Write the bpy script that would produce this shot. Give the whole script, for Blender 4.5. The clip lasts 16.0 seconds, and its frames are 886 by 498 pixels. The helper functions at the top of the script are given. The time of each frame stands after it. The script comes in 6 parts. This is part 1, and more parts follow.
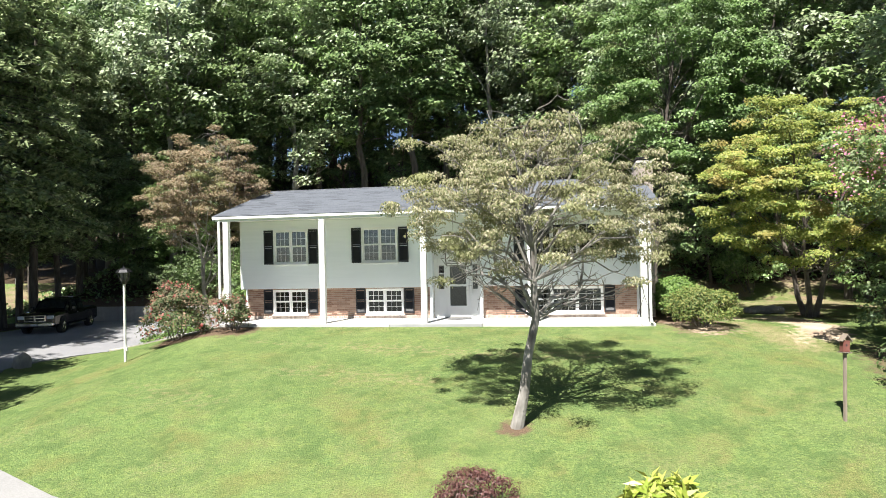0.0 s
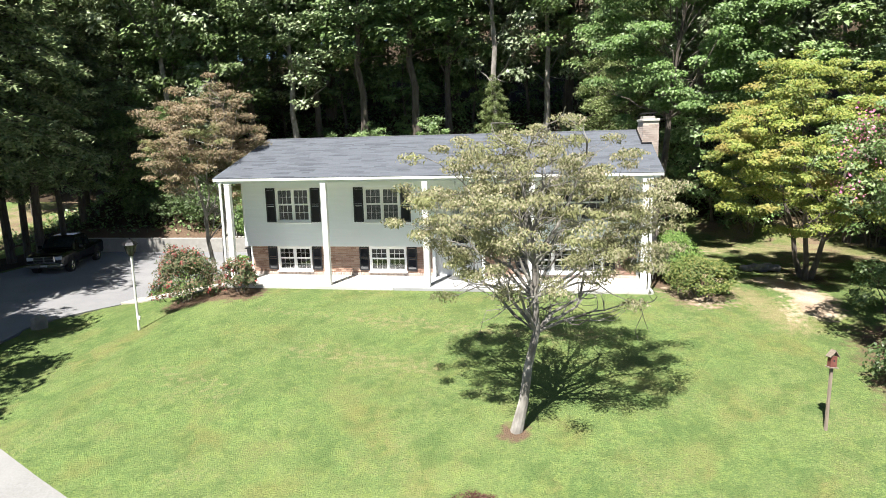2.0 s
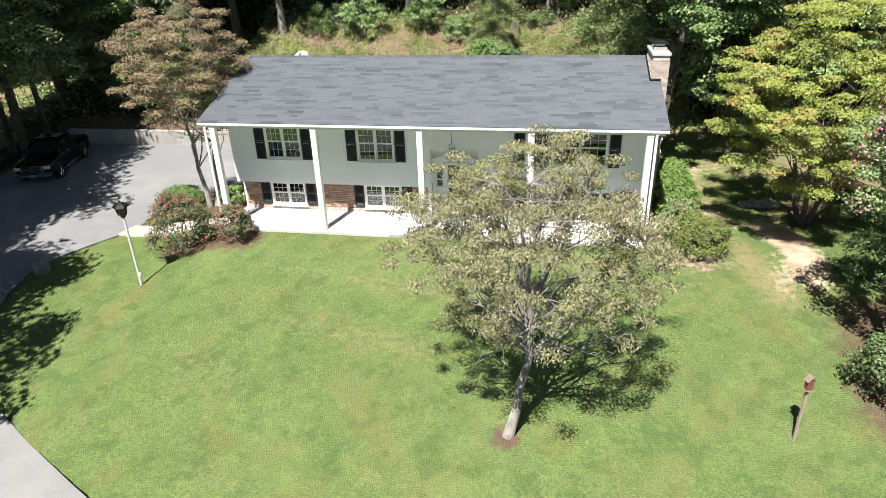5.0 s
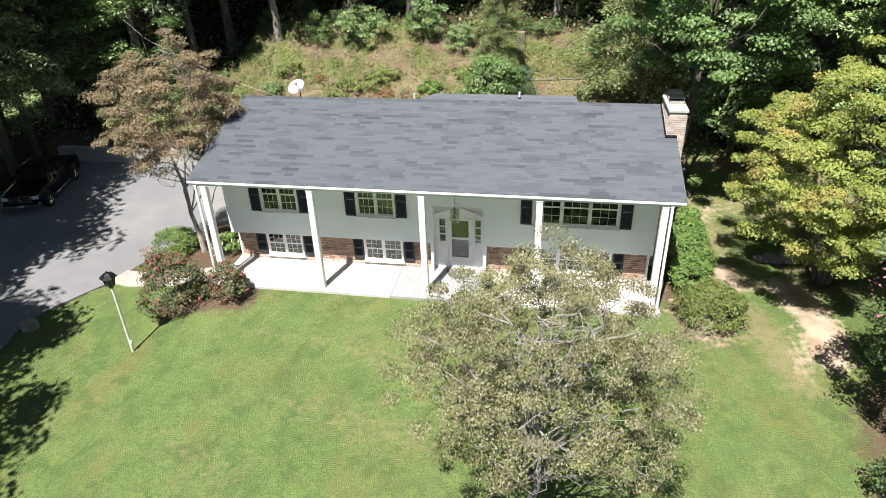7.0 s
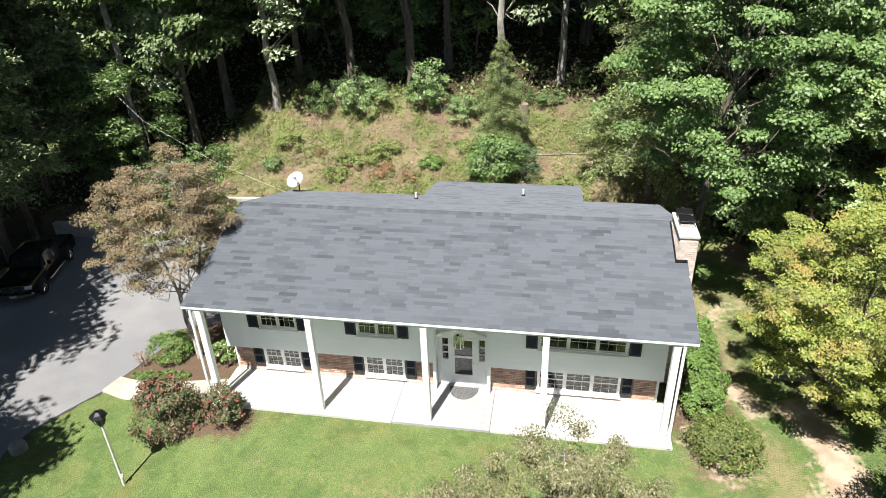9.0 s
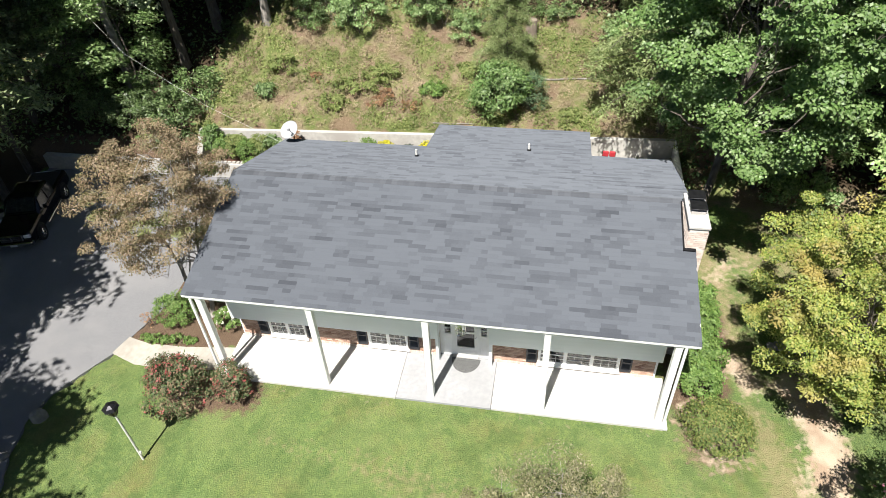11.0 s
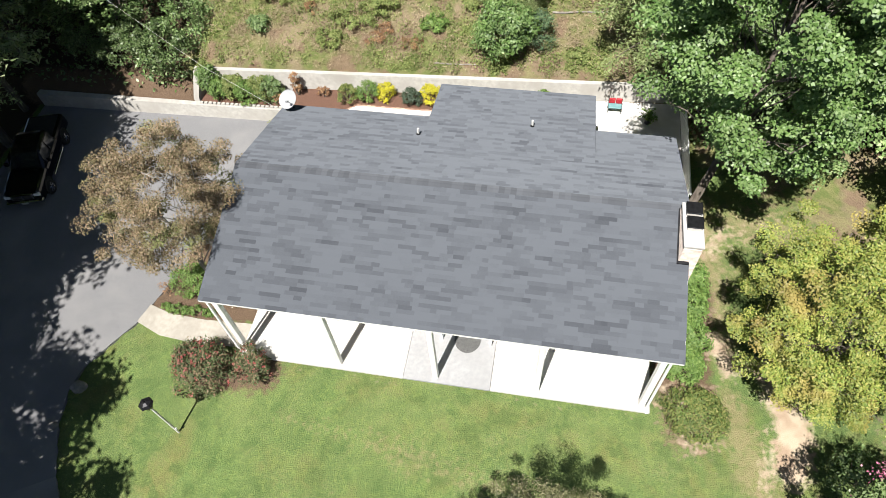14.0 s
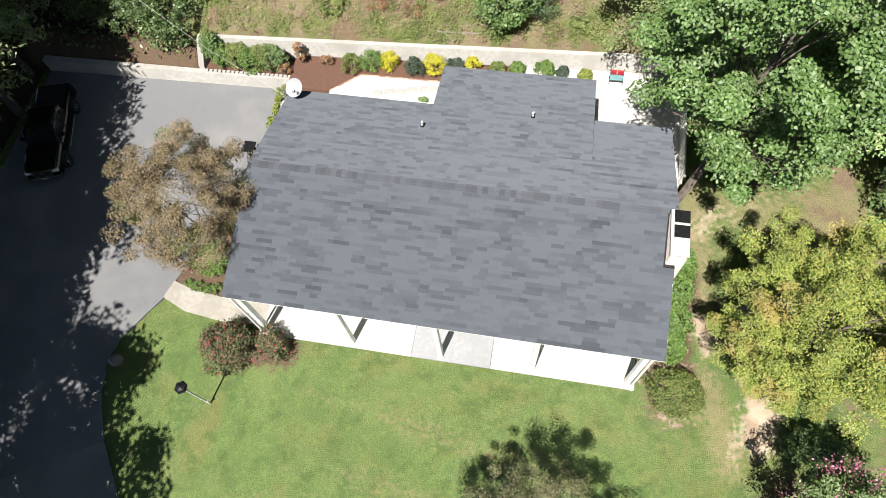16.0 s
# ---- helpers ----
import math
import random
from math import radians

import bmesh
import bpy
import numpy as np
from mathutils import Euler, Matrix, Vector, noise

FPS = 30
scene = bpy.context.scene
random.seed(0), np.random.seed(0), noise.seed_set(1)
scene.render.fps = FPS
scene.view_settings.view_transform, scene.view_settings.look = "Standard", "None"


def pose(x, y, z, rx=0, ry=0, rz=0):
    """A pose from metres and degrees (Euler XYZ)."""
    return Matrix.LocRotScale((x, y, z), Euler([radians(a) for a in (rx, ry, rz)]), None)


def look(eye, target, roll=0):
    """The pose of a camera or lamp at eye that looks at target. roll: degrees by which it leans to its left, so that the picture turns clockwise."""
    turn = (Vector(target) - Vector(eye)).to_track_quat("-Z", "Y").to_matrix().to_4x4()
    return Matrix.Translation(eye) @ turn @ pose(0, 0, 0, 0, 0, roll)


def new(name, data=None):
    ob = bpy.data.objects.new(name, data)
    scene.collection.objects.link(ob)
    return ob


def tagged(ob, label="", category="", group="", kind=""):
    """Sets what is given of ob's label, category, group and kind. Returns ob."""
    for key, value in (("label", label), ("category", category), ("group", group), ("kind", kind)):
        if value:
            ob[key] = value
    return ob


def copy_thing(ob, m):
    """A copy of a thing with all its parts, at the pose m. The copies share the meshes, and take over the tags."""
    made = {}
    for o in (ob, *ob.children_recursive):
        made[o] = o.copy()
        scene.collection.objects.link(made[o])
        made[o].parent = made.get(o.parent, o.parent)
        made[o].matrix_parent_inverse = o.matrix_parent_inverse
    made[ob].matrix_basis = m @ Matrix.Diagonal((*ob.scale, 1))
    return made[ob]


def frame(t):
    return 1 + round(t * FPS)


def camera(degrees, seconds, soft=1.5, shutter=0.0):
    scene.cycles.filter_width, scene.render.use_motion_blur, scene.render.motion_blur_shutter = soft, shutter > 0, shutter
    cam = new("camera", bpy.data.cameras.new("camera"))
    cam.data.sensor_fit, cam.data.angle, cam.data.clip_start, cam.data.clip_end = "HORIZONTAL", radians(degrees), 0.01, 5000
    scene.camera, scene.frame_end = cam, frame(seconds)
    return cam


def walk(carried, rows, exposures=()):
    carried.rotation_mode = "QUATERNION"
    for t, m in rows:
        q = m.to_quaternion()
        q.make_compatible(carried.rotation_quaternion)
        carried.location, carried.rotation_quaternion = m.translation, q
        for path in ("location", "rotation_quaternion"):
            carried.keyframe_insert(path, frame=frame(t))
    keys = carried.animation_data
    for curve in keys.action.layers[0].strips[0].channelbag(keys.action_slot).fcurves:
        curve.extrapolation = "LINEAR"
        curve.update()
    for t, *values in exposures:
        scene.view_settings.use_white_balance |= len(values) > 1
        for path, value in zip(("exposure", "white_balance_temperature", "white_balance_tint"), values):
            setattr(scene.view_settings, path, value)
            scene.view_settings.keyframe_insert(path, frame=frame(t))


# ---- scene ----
cam = camera(68.7, 16.0, soft=0.75)
PATH = [
    (0, (11.819, -21.960, 2.377), (11.477, -19.989, 2.392), -1.25),
    (0.5, (11.815, -21.966, 3.031), (11.471, -19.997, 2.963), -1.33),
    (1, (11.817, -21.956, 3.713), (11.473, -19.992, 3.551), -1.39),
    (1.5, (11.813, -21.929, 4.431), (11.467, -19.975, 4.182), -1.42),
    (2, (11.814, -21.900, 5.193), (11.467, -19.960, 4.852), -1.46),
    (2.5, (11.816, -21.890, 6.000), (11.472, -19.970, 5.559), -1.51),
    (3, (11.825, -21.858, 6.824), (11.486, -19.962, 6.285), -1.56),
    (3.5, (11.827, -21.725, 7.618), (11.493, -19.857, 6.985), -1.63),
    (4, (11.803, -21.356, 8.355), (11.476, -19.517, 7.640), -1.71),
    (4.2, (11.785, -21.187, 8.639), (11.459, -19.360, 7.895), -1.75),
    (6.3, (11.487, -18.749, 11.213), (11.170, -17.070, 10.172), -1.99),
    (6.5, (11.445, -18.520, 11.479), (11.127, -16.837, 10.447), -1.96),
    (7, (11.321, -17.962, 12.160), (11.000, -16.252, 11.173), -1.95),
    (7.5, (11.208, -17.424, 12.826), (10.884, -15.683, 11.897), -1.88),
    (8, (11.103, -16.912, 13.466), (10.778, -15.152, 12.574), -1.86),
    (8.2, (11.063, -16.696, 13.727), (10.738, -14.933, 12.840), -1.87),
    (10.3, (10.806, -13.648, 17.162), (10.483, -12.084, 15.957), -2.99),
    (10.5, (10.781, -13.406, 17.410), (10.461, -11.870, 16.170), -3.06),
    (11, (10.718, -12.823, 18.012), (10.405, -11.348, 16.698), -3.24),
    (11.5, (10.648, -12.251, 18.660), (10.340, -10.833, 17.283), -3.50),
    (12, (10.583, -11.660, 19.317), (10.280, -10.299, 17.883), -3.78),
    (12.5, (10.526, -11.057, 19.993), (10.229, -9.756, 18.504), -4.09),
    (13, (10.475, -10.436, 20.703), (10.183, -9.197, 19.161), -4.39),
    (13.5, (10.427, -9.827, 21.447), (10.141, -8.655, 19.851), -4.80),
    (14, (10.377, -9.225, 22.204), (10.098, -8.126, 20.557), -5.32),
    (14.5, (10.319, -8.634, 22.970), (10.045, -7.607, 21.276), -5.98),
    (15, (10.275, -8.046, 23.760), (10.009, -7.091, 22.023), -6.54),
    (15.5, (10.224, -7.445, 24.558), (9.965, -6.558, 22.785), -7.24),
    (16, (10.162, -6.849, 25.363), (9.909, -6.031, 23.555), -8.20),
]
walk(cam, [(t, look(eye, target, roll)) for t, eye, target, roll in PATH],
     [(0, 1.40), (2.0, 1.34), (4.0, 1.17), (7.0, 0.97), (8.0, 1.1), (9.5, 1.05), (11.0, 0.95), (12.5, 0.9), (16.0, 0.84)])


# ---- light ----
SUN_DIR = Vector((-0.126, -0.468, 0.875)).normalized()
world = bpy.data.worlds.new("world")
scene.world = world
world.use_nodes = True
wn = world.node_tree
sky = wn.nodes.new("ShaderNodeTexSky")
sky.sky_type, sky.sun_disc = "NISHITA", False
sky.sun_elevation, sky.sun_rotation = radians(61), radians(195)
sky.air_density, sky.dust_density = 0.55, 0.3
wn.nodes["Background"].inputs[1].default_value = 0.043
wn.links.new(sky.outputs[0], wn.nodes["Background"].inputs[0])
sun_data = bpy.data.lights.new("sun", "SUN")
sun_data.energy, sun_data.angle, sun_data.color = 5.0, radians(0.53), (1.0, 0.965, 0.915)
sun = new("sun", sun_data)
sun.matrix_world = look(SUN_DIR * 60, (0, 0, 0))


# ---- materials ----
def rgb(c):
    return (*c, 1.0)


def surface(name, c1, c2, scale=4.0, rough=0.8, bump=0.0, bump_scale=40.0, metal=0.0, c3=None, big=0.4, spread="", stretch=None, spec=0.5, blend=0.3):
    """Noise between two colours, a broad stain layer towards c3, fine relief; spread: 'island' or 'object' varies the pieces."""
    m = bpy.data.materials.new(name)
    m.use_nodes = True
    n, l = m.node_tree.nodes, m.node_tree.links
    b = n["Principled BSDF"]
    b.inputs["Roughness"].default_value, b.inputs["Metallic"].default_value = rough, metal
    b.inputs["Specular IOR Level"].default_value = spec
    b.inputs["Diffuse Roughness"].default_value = 1.0 if rough > 0.85 else 0.0
    co = n.new("ShaderNodeTexCoord")
    vec = co.outputs["Object"]
    if stretch:
        mp = n.new("ShaderNodeMapping")
        mp.inputs["Scale"].default_value = stretch
        l.new(vec, mp.inputs[0])
        vec = mp.outputs[0]
    t = n.new("ShaderNodeTexNoise")
    t.inputs["Scale"].default_value, t.inputs["Detail"].default_value = scale, 6
    l.new(vec, t.inputs["Vector"])
    ramp = n.new("ShaderNodeValToRGB")
    ramp.color_ramp.elements[0].position, ramp.color_ramp.elements[1].position = 0.32, 0.68
    ramp.color_ramp.elements[0].color, ramp.color_ramp.elements[1].color = rgb(c1), rgb(c2)
    l.new(t.outputs["Fac"], ramp.inputs[0])
    col = ramp.outputs[0]
    if spread:
        mix = n.new("ShaderNodeMix")
        mix.data_type = "RGBA"
        src = n.new("ShaderNodeNewGeometry").outputs["Random Per Island"] if spread == "island" else n.new("ShaderNodeObjectInfo").outputs["Random"]
        mix.inputs["A"].default_value, mix.inputs["B"].default_value = rgb(c1), rgb(c3 or c2)
        l.new(src, mix.inputs["Factor"])
        mix2 = n.new("ShaderNodeMix")
        mix2.data_type = "RGBA"
        mix2.inputs["Factor"].default_value = blend
        l.new(mix.outputs["Result"], mix2.inputs["A"])
        l.new(col, mix2.inputs["B"])
        col = mix2.outputs["Result"]
    elif c3:
        t2 = n.new("ShaderNodeTexNoise")
        t2.inputs["Scale"].default_value, t2.inputs["Detail"].default_value = big, 4
        l.new(co.outputs["Object"], t2.inputs["Vector"])
        r2 = n.new("ShaderNodeValToRGB")
        r2.color_ramp.elements[0].position, r2.color_ramp.elements[1].position = 0.45, 0.7
        l.new(t2.outputs["Fac"], r2.inputs[0])
        mix = n.new("ShaderNodeMix")
        mix.data_type = "RGBA"
        l.new(r2.outputs[0], mix.inputs["Factor"])
        l.new(col, mix.inputs["A"])
        mix.inputs["B"].default_value = rgb(c3)
        col = mix.outputs["Result"]
    l.new(col, b.inputs["Base Color"])
    if bump:
        t3 = n.new("ShaderNodeTexNoise")
        t3.inputs["Scale"].default_value, t3.inputs["Detail"].default_value = bump_scale, 4
        l.new(vec, t3.inputs["Vector"])
        bm_ = n.new("ShaderNodeBump")
        bm_.inputs["Strength"].default_value, bm_.inputs["Distance"].default_value = bump, 0.02
        l.new(t3.outputs["Fac"], bm_.inputs["Height"])
        l.new(bm_.outputs[0], b.inputs["Normal"])
    return m


def foliage(name, c1, c2, c3, gloss=0.5, through_light=0.2, spec=0.35, vary=0.0, patch=None, patch_at=0.55):
    """Leaves: each its own tone between three colours, a little light passing through."""
    m = bpy.data.materials.new(name)
    m.use_nodes = True
    n, l = m.node_tree.nodes, m.node_tree.links
    b, out = n["Principled BSDF"], n["Material Output"]
    b.inputs["Roughness"].default_value = gloss
    b.inputs["Specular IOR Level"].default_value = spec
    r = n.new("ShaderNodeNewGeometry").outputs["Random Per Island"]
    ramp = n.new("ShaderNodeValToRGB")
    e = ramp.color_ramp.elements
    e[0].color, e[1].color = rgb(c1), rgb(c3)
    e.new(0.5).color = rgb(c2)
    l.new(r, ramp.inputs[0])
    co = n.new("ShaderNodeTexCoord")
    t = n.new("ShaderNodeTexNoise")
    t.inputs["Scale"].default_value = 0.7
    l.new(co.outputs["Object"], t.inputs["Vector"])
    hs = n.new("ShaderNodeHueSaturation")
    mr = n.new("ShaderNodeMapRange")
    mr.inputs["From Min"].default_value, mr.inputs["From Max"].default_value = 0.3, 0.7
    mr.inputs["To Min"].default_value, mr.inputs["To Max"].default_value = 0.75, 1.25
    l.new(t.outputs["Fac"], mr.inputs["Value"])
    tone = mr.outputs[0]
    if vary:
        each = n.new("ShaderNodeMapRange")
        each.inputs["To Min"].default_value, each.inputs["To Max"].default_value = 1 - vary, 1 + vary
        l.new(n.new("ShaderNodeObjectInfo").outputs["Random"], each.inputs["Value"])
        both = n.new("ShaderNodeMath")
        both.operation = "MULTIPLY"
        l.new(tone, both.inputs[0])
        l.new(each.outputs[0], both.inputs[1])
        tone = both.outputs[0]
    l.new(tone, hs.inputs["Value"])
    tint = ramp.outputs[0]
    if patch:
        area = n.new("ShaderNodeTexNoise")
        area.inputs["Scale"].default_value = 0.55
        l.new(co.outputs["Object"], area.inputs["Vector"])
        edge_ = n.new("ShaderNodeMapRange")
        edge_.inputs["From Min"].default_value, edge_.inputs["From Max"].default_value = patch_at, patch_at + 0.1
        l.new(area.outputs["Fac"], edge_.inputs["Value"])
        swap = n.new("ShaderNodeMix")
        swap.data_type = "RGBA"
        l.new(edge_.outputs[0], swap.inputs["Factor"])
        l.new(tint, swap.inputs["A"])
        swap.inputs["B"].default_value = rgb(patch)
        tint = swap.outputs["Result"]
    l.new(tint, hs.inputs["Color"])
    l.new(hs.outputs[0], b.inputs["Base Color"])
    tr = n.new("ShaderNodeBsdfTranslucent")
    l.new(hs.outputs[0], tr.inputs["Color"])
    mx = n.new("ShaderNodeMixShader")
    mx.inputs[0].default_value = through_light
    l.new(b.outputs[0], mx.inputs[1])
    l.new(tr.outputs[0], mx.inputs[2])
    l.new(mx.outputs[0], out.inputs["Surface"])
    return m


def pane_glass():
    m = bpy.data.materials.new("window_glass")
    m.use_nodes = True
    n, l = m.node_tree.nodes, m.node_tree.links
    n.remove(n["Principled BSDF"])
    tr, gl, fr, mx = (n.new(k) for k in ("ShaderNodeBsdfTransparent", "ShaderNodeBsdfGlossy", "ShaderNodeFresnel", "ShaderNodeMixShader"))
    tr.inputs["Color"].default_value = (0.62, 0.66, 0.65, 1)
    gl.inputs["Roughness"].default_value = 0.03
    fr.inputs["IOR"].default_value = 2.0
    l.new(fr.outputs[0], mx.inputs[0])
    l.new(tr.outputs[0], mx.inputs[1])
    l.new(gl.outputs[0], mx.inputs[2])
    l.new(mx.outputs[0], n["Material Output"].inputs["Surface"])
    return m


def shingle_surface():
    """Granule-covered laminated tabs, from charcoal to mid grey by each tab's own tone."""
    m = bpy.data.materials.new("shingle_blend")
    m.use_nodes = True
    n, l = m.node_tree.nodes, m.node_tree.links
    b = n["Principled BSDF"]
    b.inputs["Roughness"].default_value, b.inputs["Specular IOR Level"].default_value = 0.92, 0.22
    b.inputs["Diffuse Roughness"].default_value = 1.0
    a = n.new("ShaderNodeAttribute")
    a.attribute_name = "tone"
    co = n.new("ShaderNodeTexCoord").outputs["Object"]
    grit, wear = n.new("ShaderNodeTexNoise"), n.new("ShaderNodeTexNoise")
    grit.inputs["Scale"].default_value, grit.inputs["Detail"].default_value = 90, 8
    wear.inputs["Scale"].default_value, wear.inputs["Detail"].default_value = 0.5, 5
    total = a.outputs["Fac"]
    for t, k in ((grit, 0.5), (wear, 0.35)):
        l.new(co, t.inputs["Vector"])
        f = n.new("ShaderNodeMath")
        f.operation = "MULTIPLY_ADD"
        f.inputs[1].default_value = k
        l.new(t.outputs["Fac"], f.inputs[0])
        l.new(total, f.inputs[2])
        total = f.outputs[0]
    r = n.new("ShaderNodeValToRGB")
    r.color_ramp.elements[0].position, r.color_ramp.elements[1].position = 0.3, 1.5
    r.color_ramp.elements[0].color, r.color_ramp.elements[1].color = rgb((0.039, 0.0425, 0.051)), rgb((0.121, 0.132, 0.150))
    l.new(total, r.inputs[0])
    l.new(r.outputs[0], b.inputs["Base Color"])
    bp = n.new("ShaderNodeBump")
    bp.inputs["Strength"].default_value, bp.inputs["Distance"].default_value = 0.4, 0.01
    l.new(grit.outputs["Fac"], bp.inputs["Height"])
    l.new(bp.outputs[0], b.inputs["Normal"])
    return m


M = {}
M["white_paint"] = surface("white_paint", (0.78, 0.78, 0.76), (0.86, 0.86, 0.84), 3, 0.5, 0.05, 60, c3=(0.72, 0.72, 0.69))
M["siding"] = surface("siding", (0.79, 0.82, 0.83), (0.84, 0.865, 0.875), 2, 0.55, 0.05, 80, c3=(0.76, 0.785, 0.79), stretch=(0.3, 1, 4))
M["brick_obj"] = surface("brick_red", (0.27, 0.15, 0.105), (0.46, 0.31, 0.225), 8, 0.9, 0.4, 60, c3=(0.66, 0.50, 0.39), spread="object")
M["brick_isl"] = surface("brick_mixed", (0.27, 0.15, 0.105), (0.46, 0.31, 0.225), 8, 0.9, 0.4, 60, c3=(0.66, 0.50, 0.39), spread="island")
M["brick_pale"] = surface("weathered_pale_brick", (0.42, 0.33, 0.28), (0.56, 0.47, 0.41), 8, 0.9, 0.4, 60, c3=(0.66, 0.59, 0.53), spread="island")
M["patio"] = surface("patio_concrete", (0.60, 0.58, 0.55), (0.68, 0.66, 0.63), 3, 0.85, 0.2, 60, c3=(0.52, 0.49, 0.45), big=0.9)
M["mortar"] = surface("mortar", (0.5, 0.46, 0.4), (0.6, 0.55, 0.49), 20, 0.95, 0.3, 90)
M["shingle_obj"] = surface("shingle_grey", (0.064, 0.069, 0.078), (0.108, 0.116, 0.13), 0.9, 0.92, 0.4, 220, c3=(0.126, 0.134, 0.15), spread="object", spec=0.25, stretch=(1.0, 4.0, 4.0), blend=0.4)
M["shingle_tab"] = shingle_surface()
M["underlay"] = surface("underlay", (0.05, 0.05, 0.055), (0.07, 0.07, 0.075), 10, 0.95)
M["shutter"] = surface("shutter_paint", (0.012, 0.013, 0.016), (0.022, 0.023, 0.026), 6, 0.45, 0.05, 60)
M["slab_white"] = surface("painted_slab", (0.5, 0.487, 0.466), (0.565, 0.552, 0.527), 6, 0.75, 0.15, 70, c3=(0.46, 0.437, 0.405))
M["slab_grey"] = surface("bare_slab", (0.31, 0.31, 0.315), (0.37, 0.37, 0.375), 6, 0.8, 0.15, 70, c3=(0.29, 0.29, 0.29))
M["concrete"] = surface("concrete", (0.37, 0.355, 0.328), (0.47, 0.455, 0.42), 5, 0.9, 0.3, 60, c3=(0.36, 0.34, 0.31), big=0.8)
M["asphalt"] = surface("asphalt", (0.165, 0.165, 0.17), (0.225, 0.225, 0.23), 30, 0.92, 0.5, 120, c3=(0.255, 0.25, 0.247), big=0.35)
M["pale_lane"] = surface("pale_lane", (0.21, 0.207, 0.20), (0.26, 0.256, 0.247), 24, 0.92, 0.4, 110, c3=(0.29, 0.284, 0.272), big=0.4)
M["glass"] = pane_glass()
# near-black, so the dimness of the rooms behind the panes is in the colour
M["room"] = surface("dim_room", (0.03, 0.028, 0.026), (0.045, 0.043, 0.04), 2, 0.9)
M["blind"] = surface("blind", (0.45, 0.47, 0.46), (0.55, 0.57, 0.56), 2, 0.7)
M["bark"] = surface("bark", (0.075, 0.060, 0.048), (0.17, 0.145, 0.12), 9, 0.95, 0.9, 22, stretch=(1, 1, 0.25))
M["pale_bark"] = surface("pale_bark", (0.24, 0.215, 0.185), (0.46, 0.43, 0.39), 7, 0.95, 0.7, 25, c3=(0.16, 0.145, 0.125), big=2.0, stretch=(1, 1, 0.35))
M["lichen_bark"] = surface("lichen_bark", (0.115, 0.10, 0.085), (0.38, 0.36, 0.325), 5, 0.95, 0.7, 25, c3=(0.2, 0.185, 0.16), big=2.4, stretch=(1, 1, 0.35))
M["black_metal"] = surface("black_metal", (0.015, 0.015, 0.017), (0.03, 0.03, 0.033), 8, 0.45, 0.05, 60, 0.6)
M["pole_white"] = surface("pole_paint", (0.66, 0.65, 0.62), (0.76, 0.75, 0.72), 9, 0.5, 0.1, 60, c3=(0.5, 0.47, 0.42), big=3)
M["lamp_glass"] = surface("lamp_glass", (0.05, 0.05, 0.05), (0.09, 0.09, 0.085), 9, 0.1)
M["wood_grey"] = surface("weathered_wood", (0.16, 0.13, 0.10), (0.27, 0.22, 0.17), 6, 0.9, 0.5, 30, stretch=(4, 4, 0.5))
M["red_paint"] = surface("red_paint", (0.13, 0.04, 0.03), (0.2, 0.075, 0.055), 8, 0.8, 0.1, 50)
M["rock"] = surface("rock", (0.19, 0.18, 0.17), (0.33, 0.31, 0.29), 5, 0.95, 0.8, 14, c3=(0.14, 0.133, 0.125), big=2)
M["car_paint"] = surface("car_paint", (0.004, 0.004, 0.006), (0.008, 0.008, 0.010), 3, 0.12, spec=0.6)
M["chrome"] = surface("chrome", (0.65, 0.65, 0.66), (0.75, 0.75, 0.76), 3, 0.12, metal=1.0)
M["tyre"] = surface("tyre", (0.015, 0.015, 0.015), (0.025, 0.025, 0.025), 20, 0.9)
M["car_glass"] = surface("car_glass", (0.012, 0.016, 0.018), (0.02, 0.025, 0.028), 2, 0.04, spec=0.8)
M["headlight"] = surface("headlight", (0.55, 0.57, 0.6), (0.7, 0.72, 0.75), 20, 0.08)
M["mulch"] = surface("mulch", (0.085, 0.045, 0.03), (0.17, 0.09, 0.06), 25, 0.95, 0.9, 60)
M["paver"] = surface("paver", (0.33, 0.325, 0.32), (0.45, 0.4, 0.37), 3, 0.9, 0.3, 50)
M["dish"] = surface("dish_grey", (0.34, 0.35, 0.36), (0.4, 0.41, 0.42), 3, 0.45)
M["pvc"] = surface("pvc", (0.6, 0.6, 0.58), (0.7, 0.7, 0.68), 5, 0.5)
M["chair_red"] = surface("chair_red", (0.36, 0.012, 0.02), (0.44, 0.02, 0.03), 5, 0.6)
M["chair_teal"] = surface("chair_teal", (0.12, 0.26, 0.27), (0.18, 0.33, 0.34), 5, 0.6)
M["walk"] = surface("walk_concrete", (0.34, 0.315, 0.27), (0.42, 0.39, 0.34), 5, 0.9, 0.3, 60, c3=(0.3, 0.275, 0.235), big=0.9)
M["mat"] = surface("door_mat", (0.05, 0.05, 0.05), (0.16, 0.16, 0.155), 40, 0.95, 0.5, 90)

L = {}
L["oak"] = foliage("oak_leaves", (0.075, 0.145, 0.034), (0.135, 0.23, 0.06), (0.24, 0.335, 0.13), 0.48, 0.25, 0.5)
L["wood"] = foliage("wood_leaves", (0.08, 0.14, 0.045), (0.15, 0.235, 0.075), (0.265, 0.34, 0.155), 0.45, 0.2, 0.5, 0.38)
L["oak_far"] = foliage("wood_oak_leaves", (0.12, 0.20, 0.06), (0.215, 0.32, 0.10), (0.38, 0.46, 0.225), 0.45, 0.2, 0.45, 0.38)
L["pale"] = foliage("silver_leaves", (0.13, 0.19, 0.085), (0.25, 0.315, 0.16), (0.45, 0.50, 0.34), 0.4, 0.2, 0.5, 0.25)
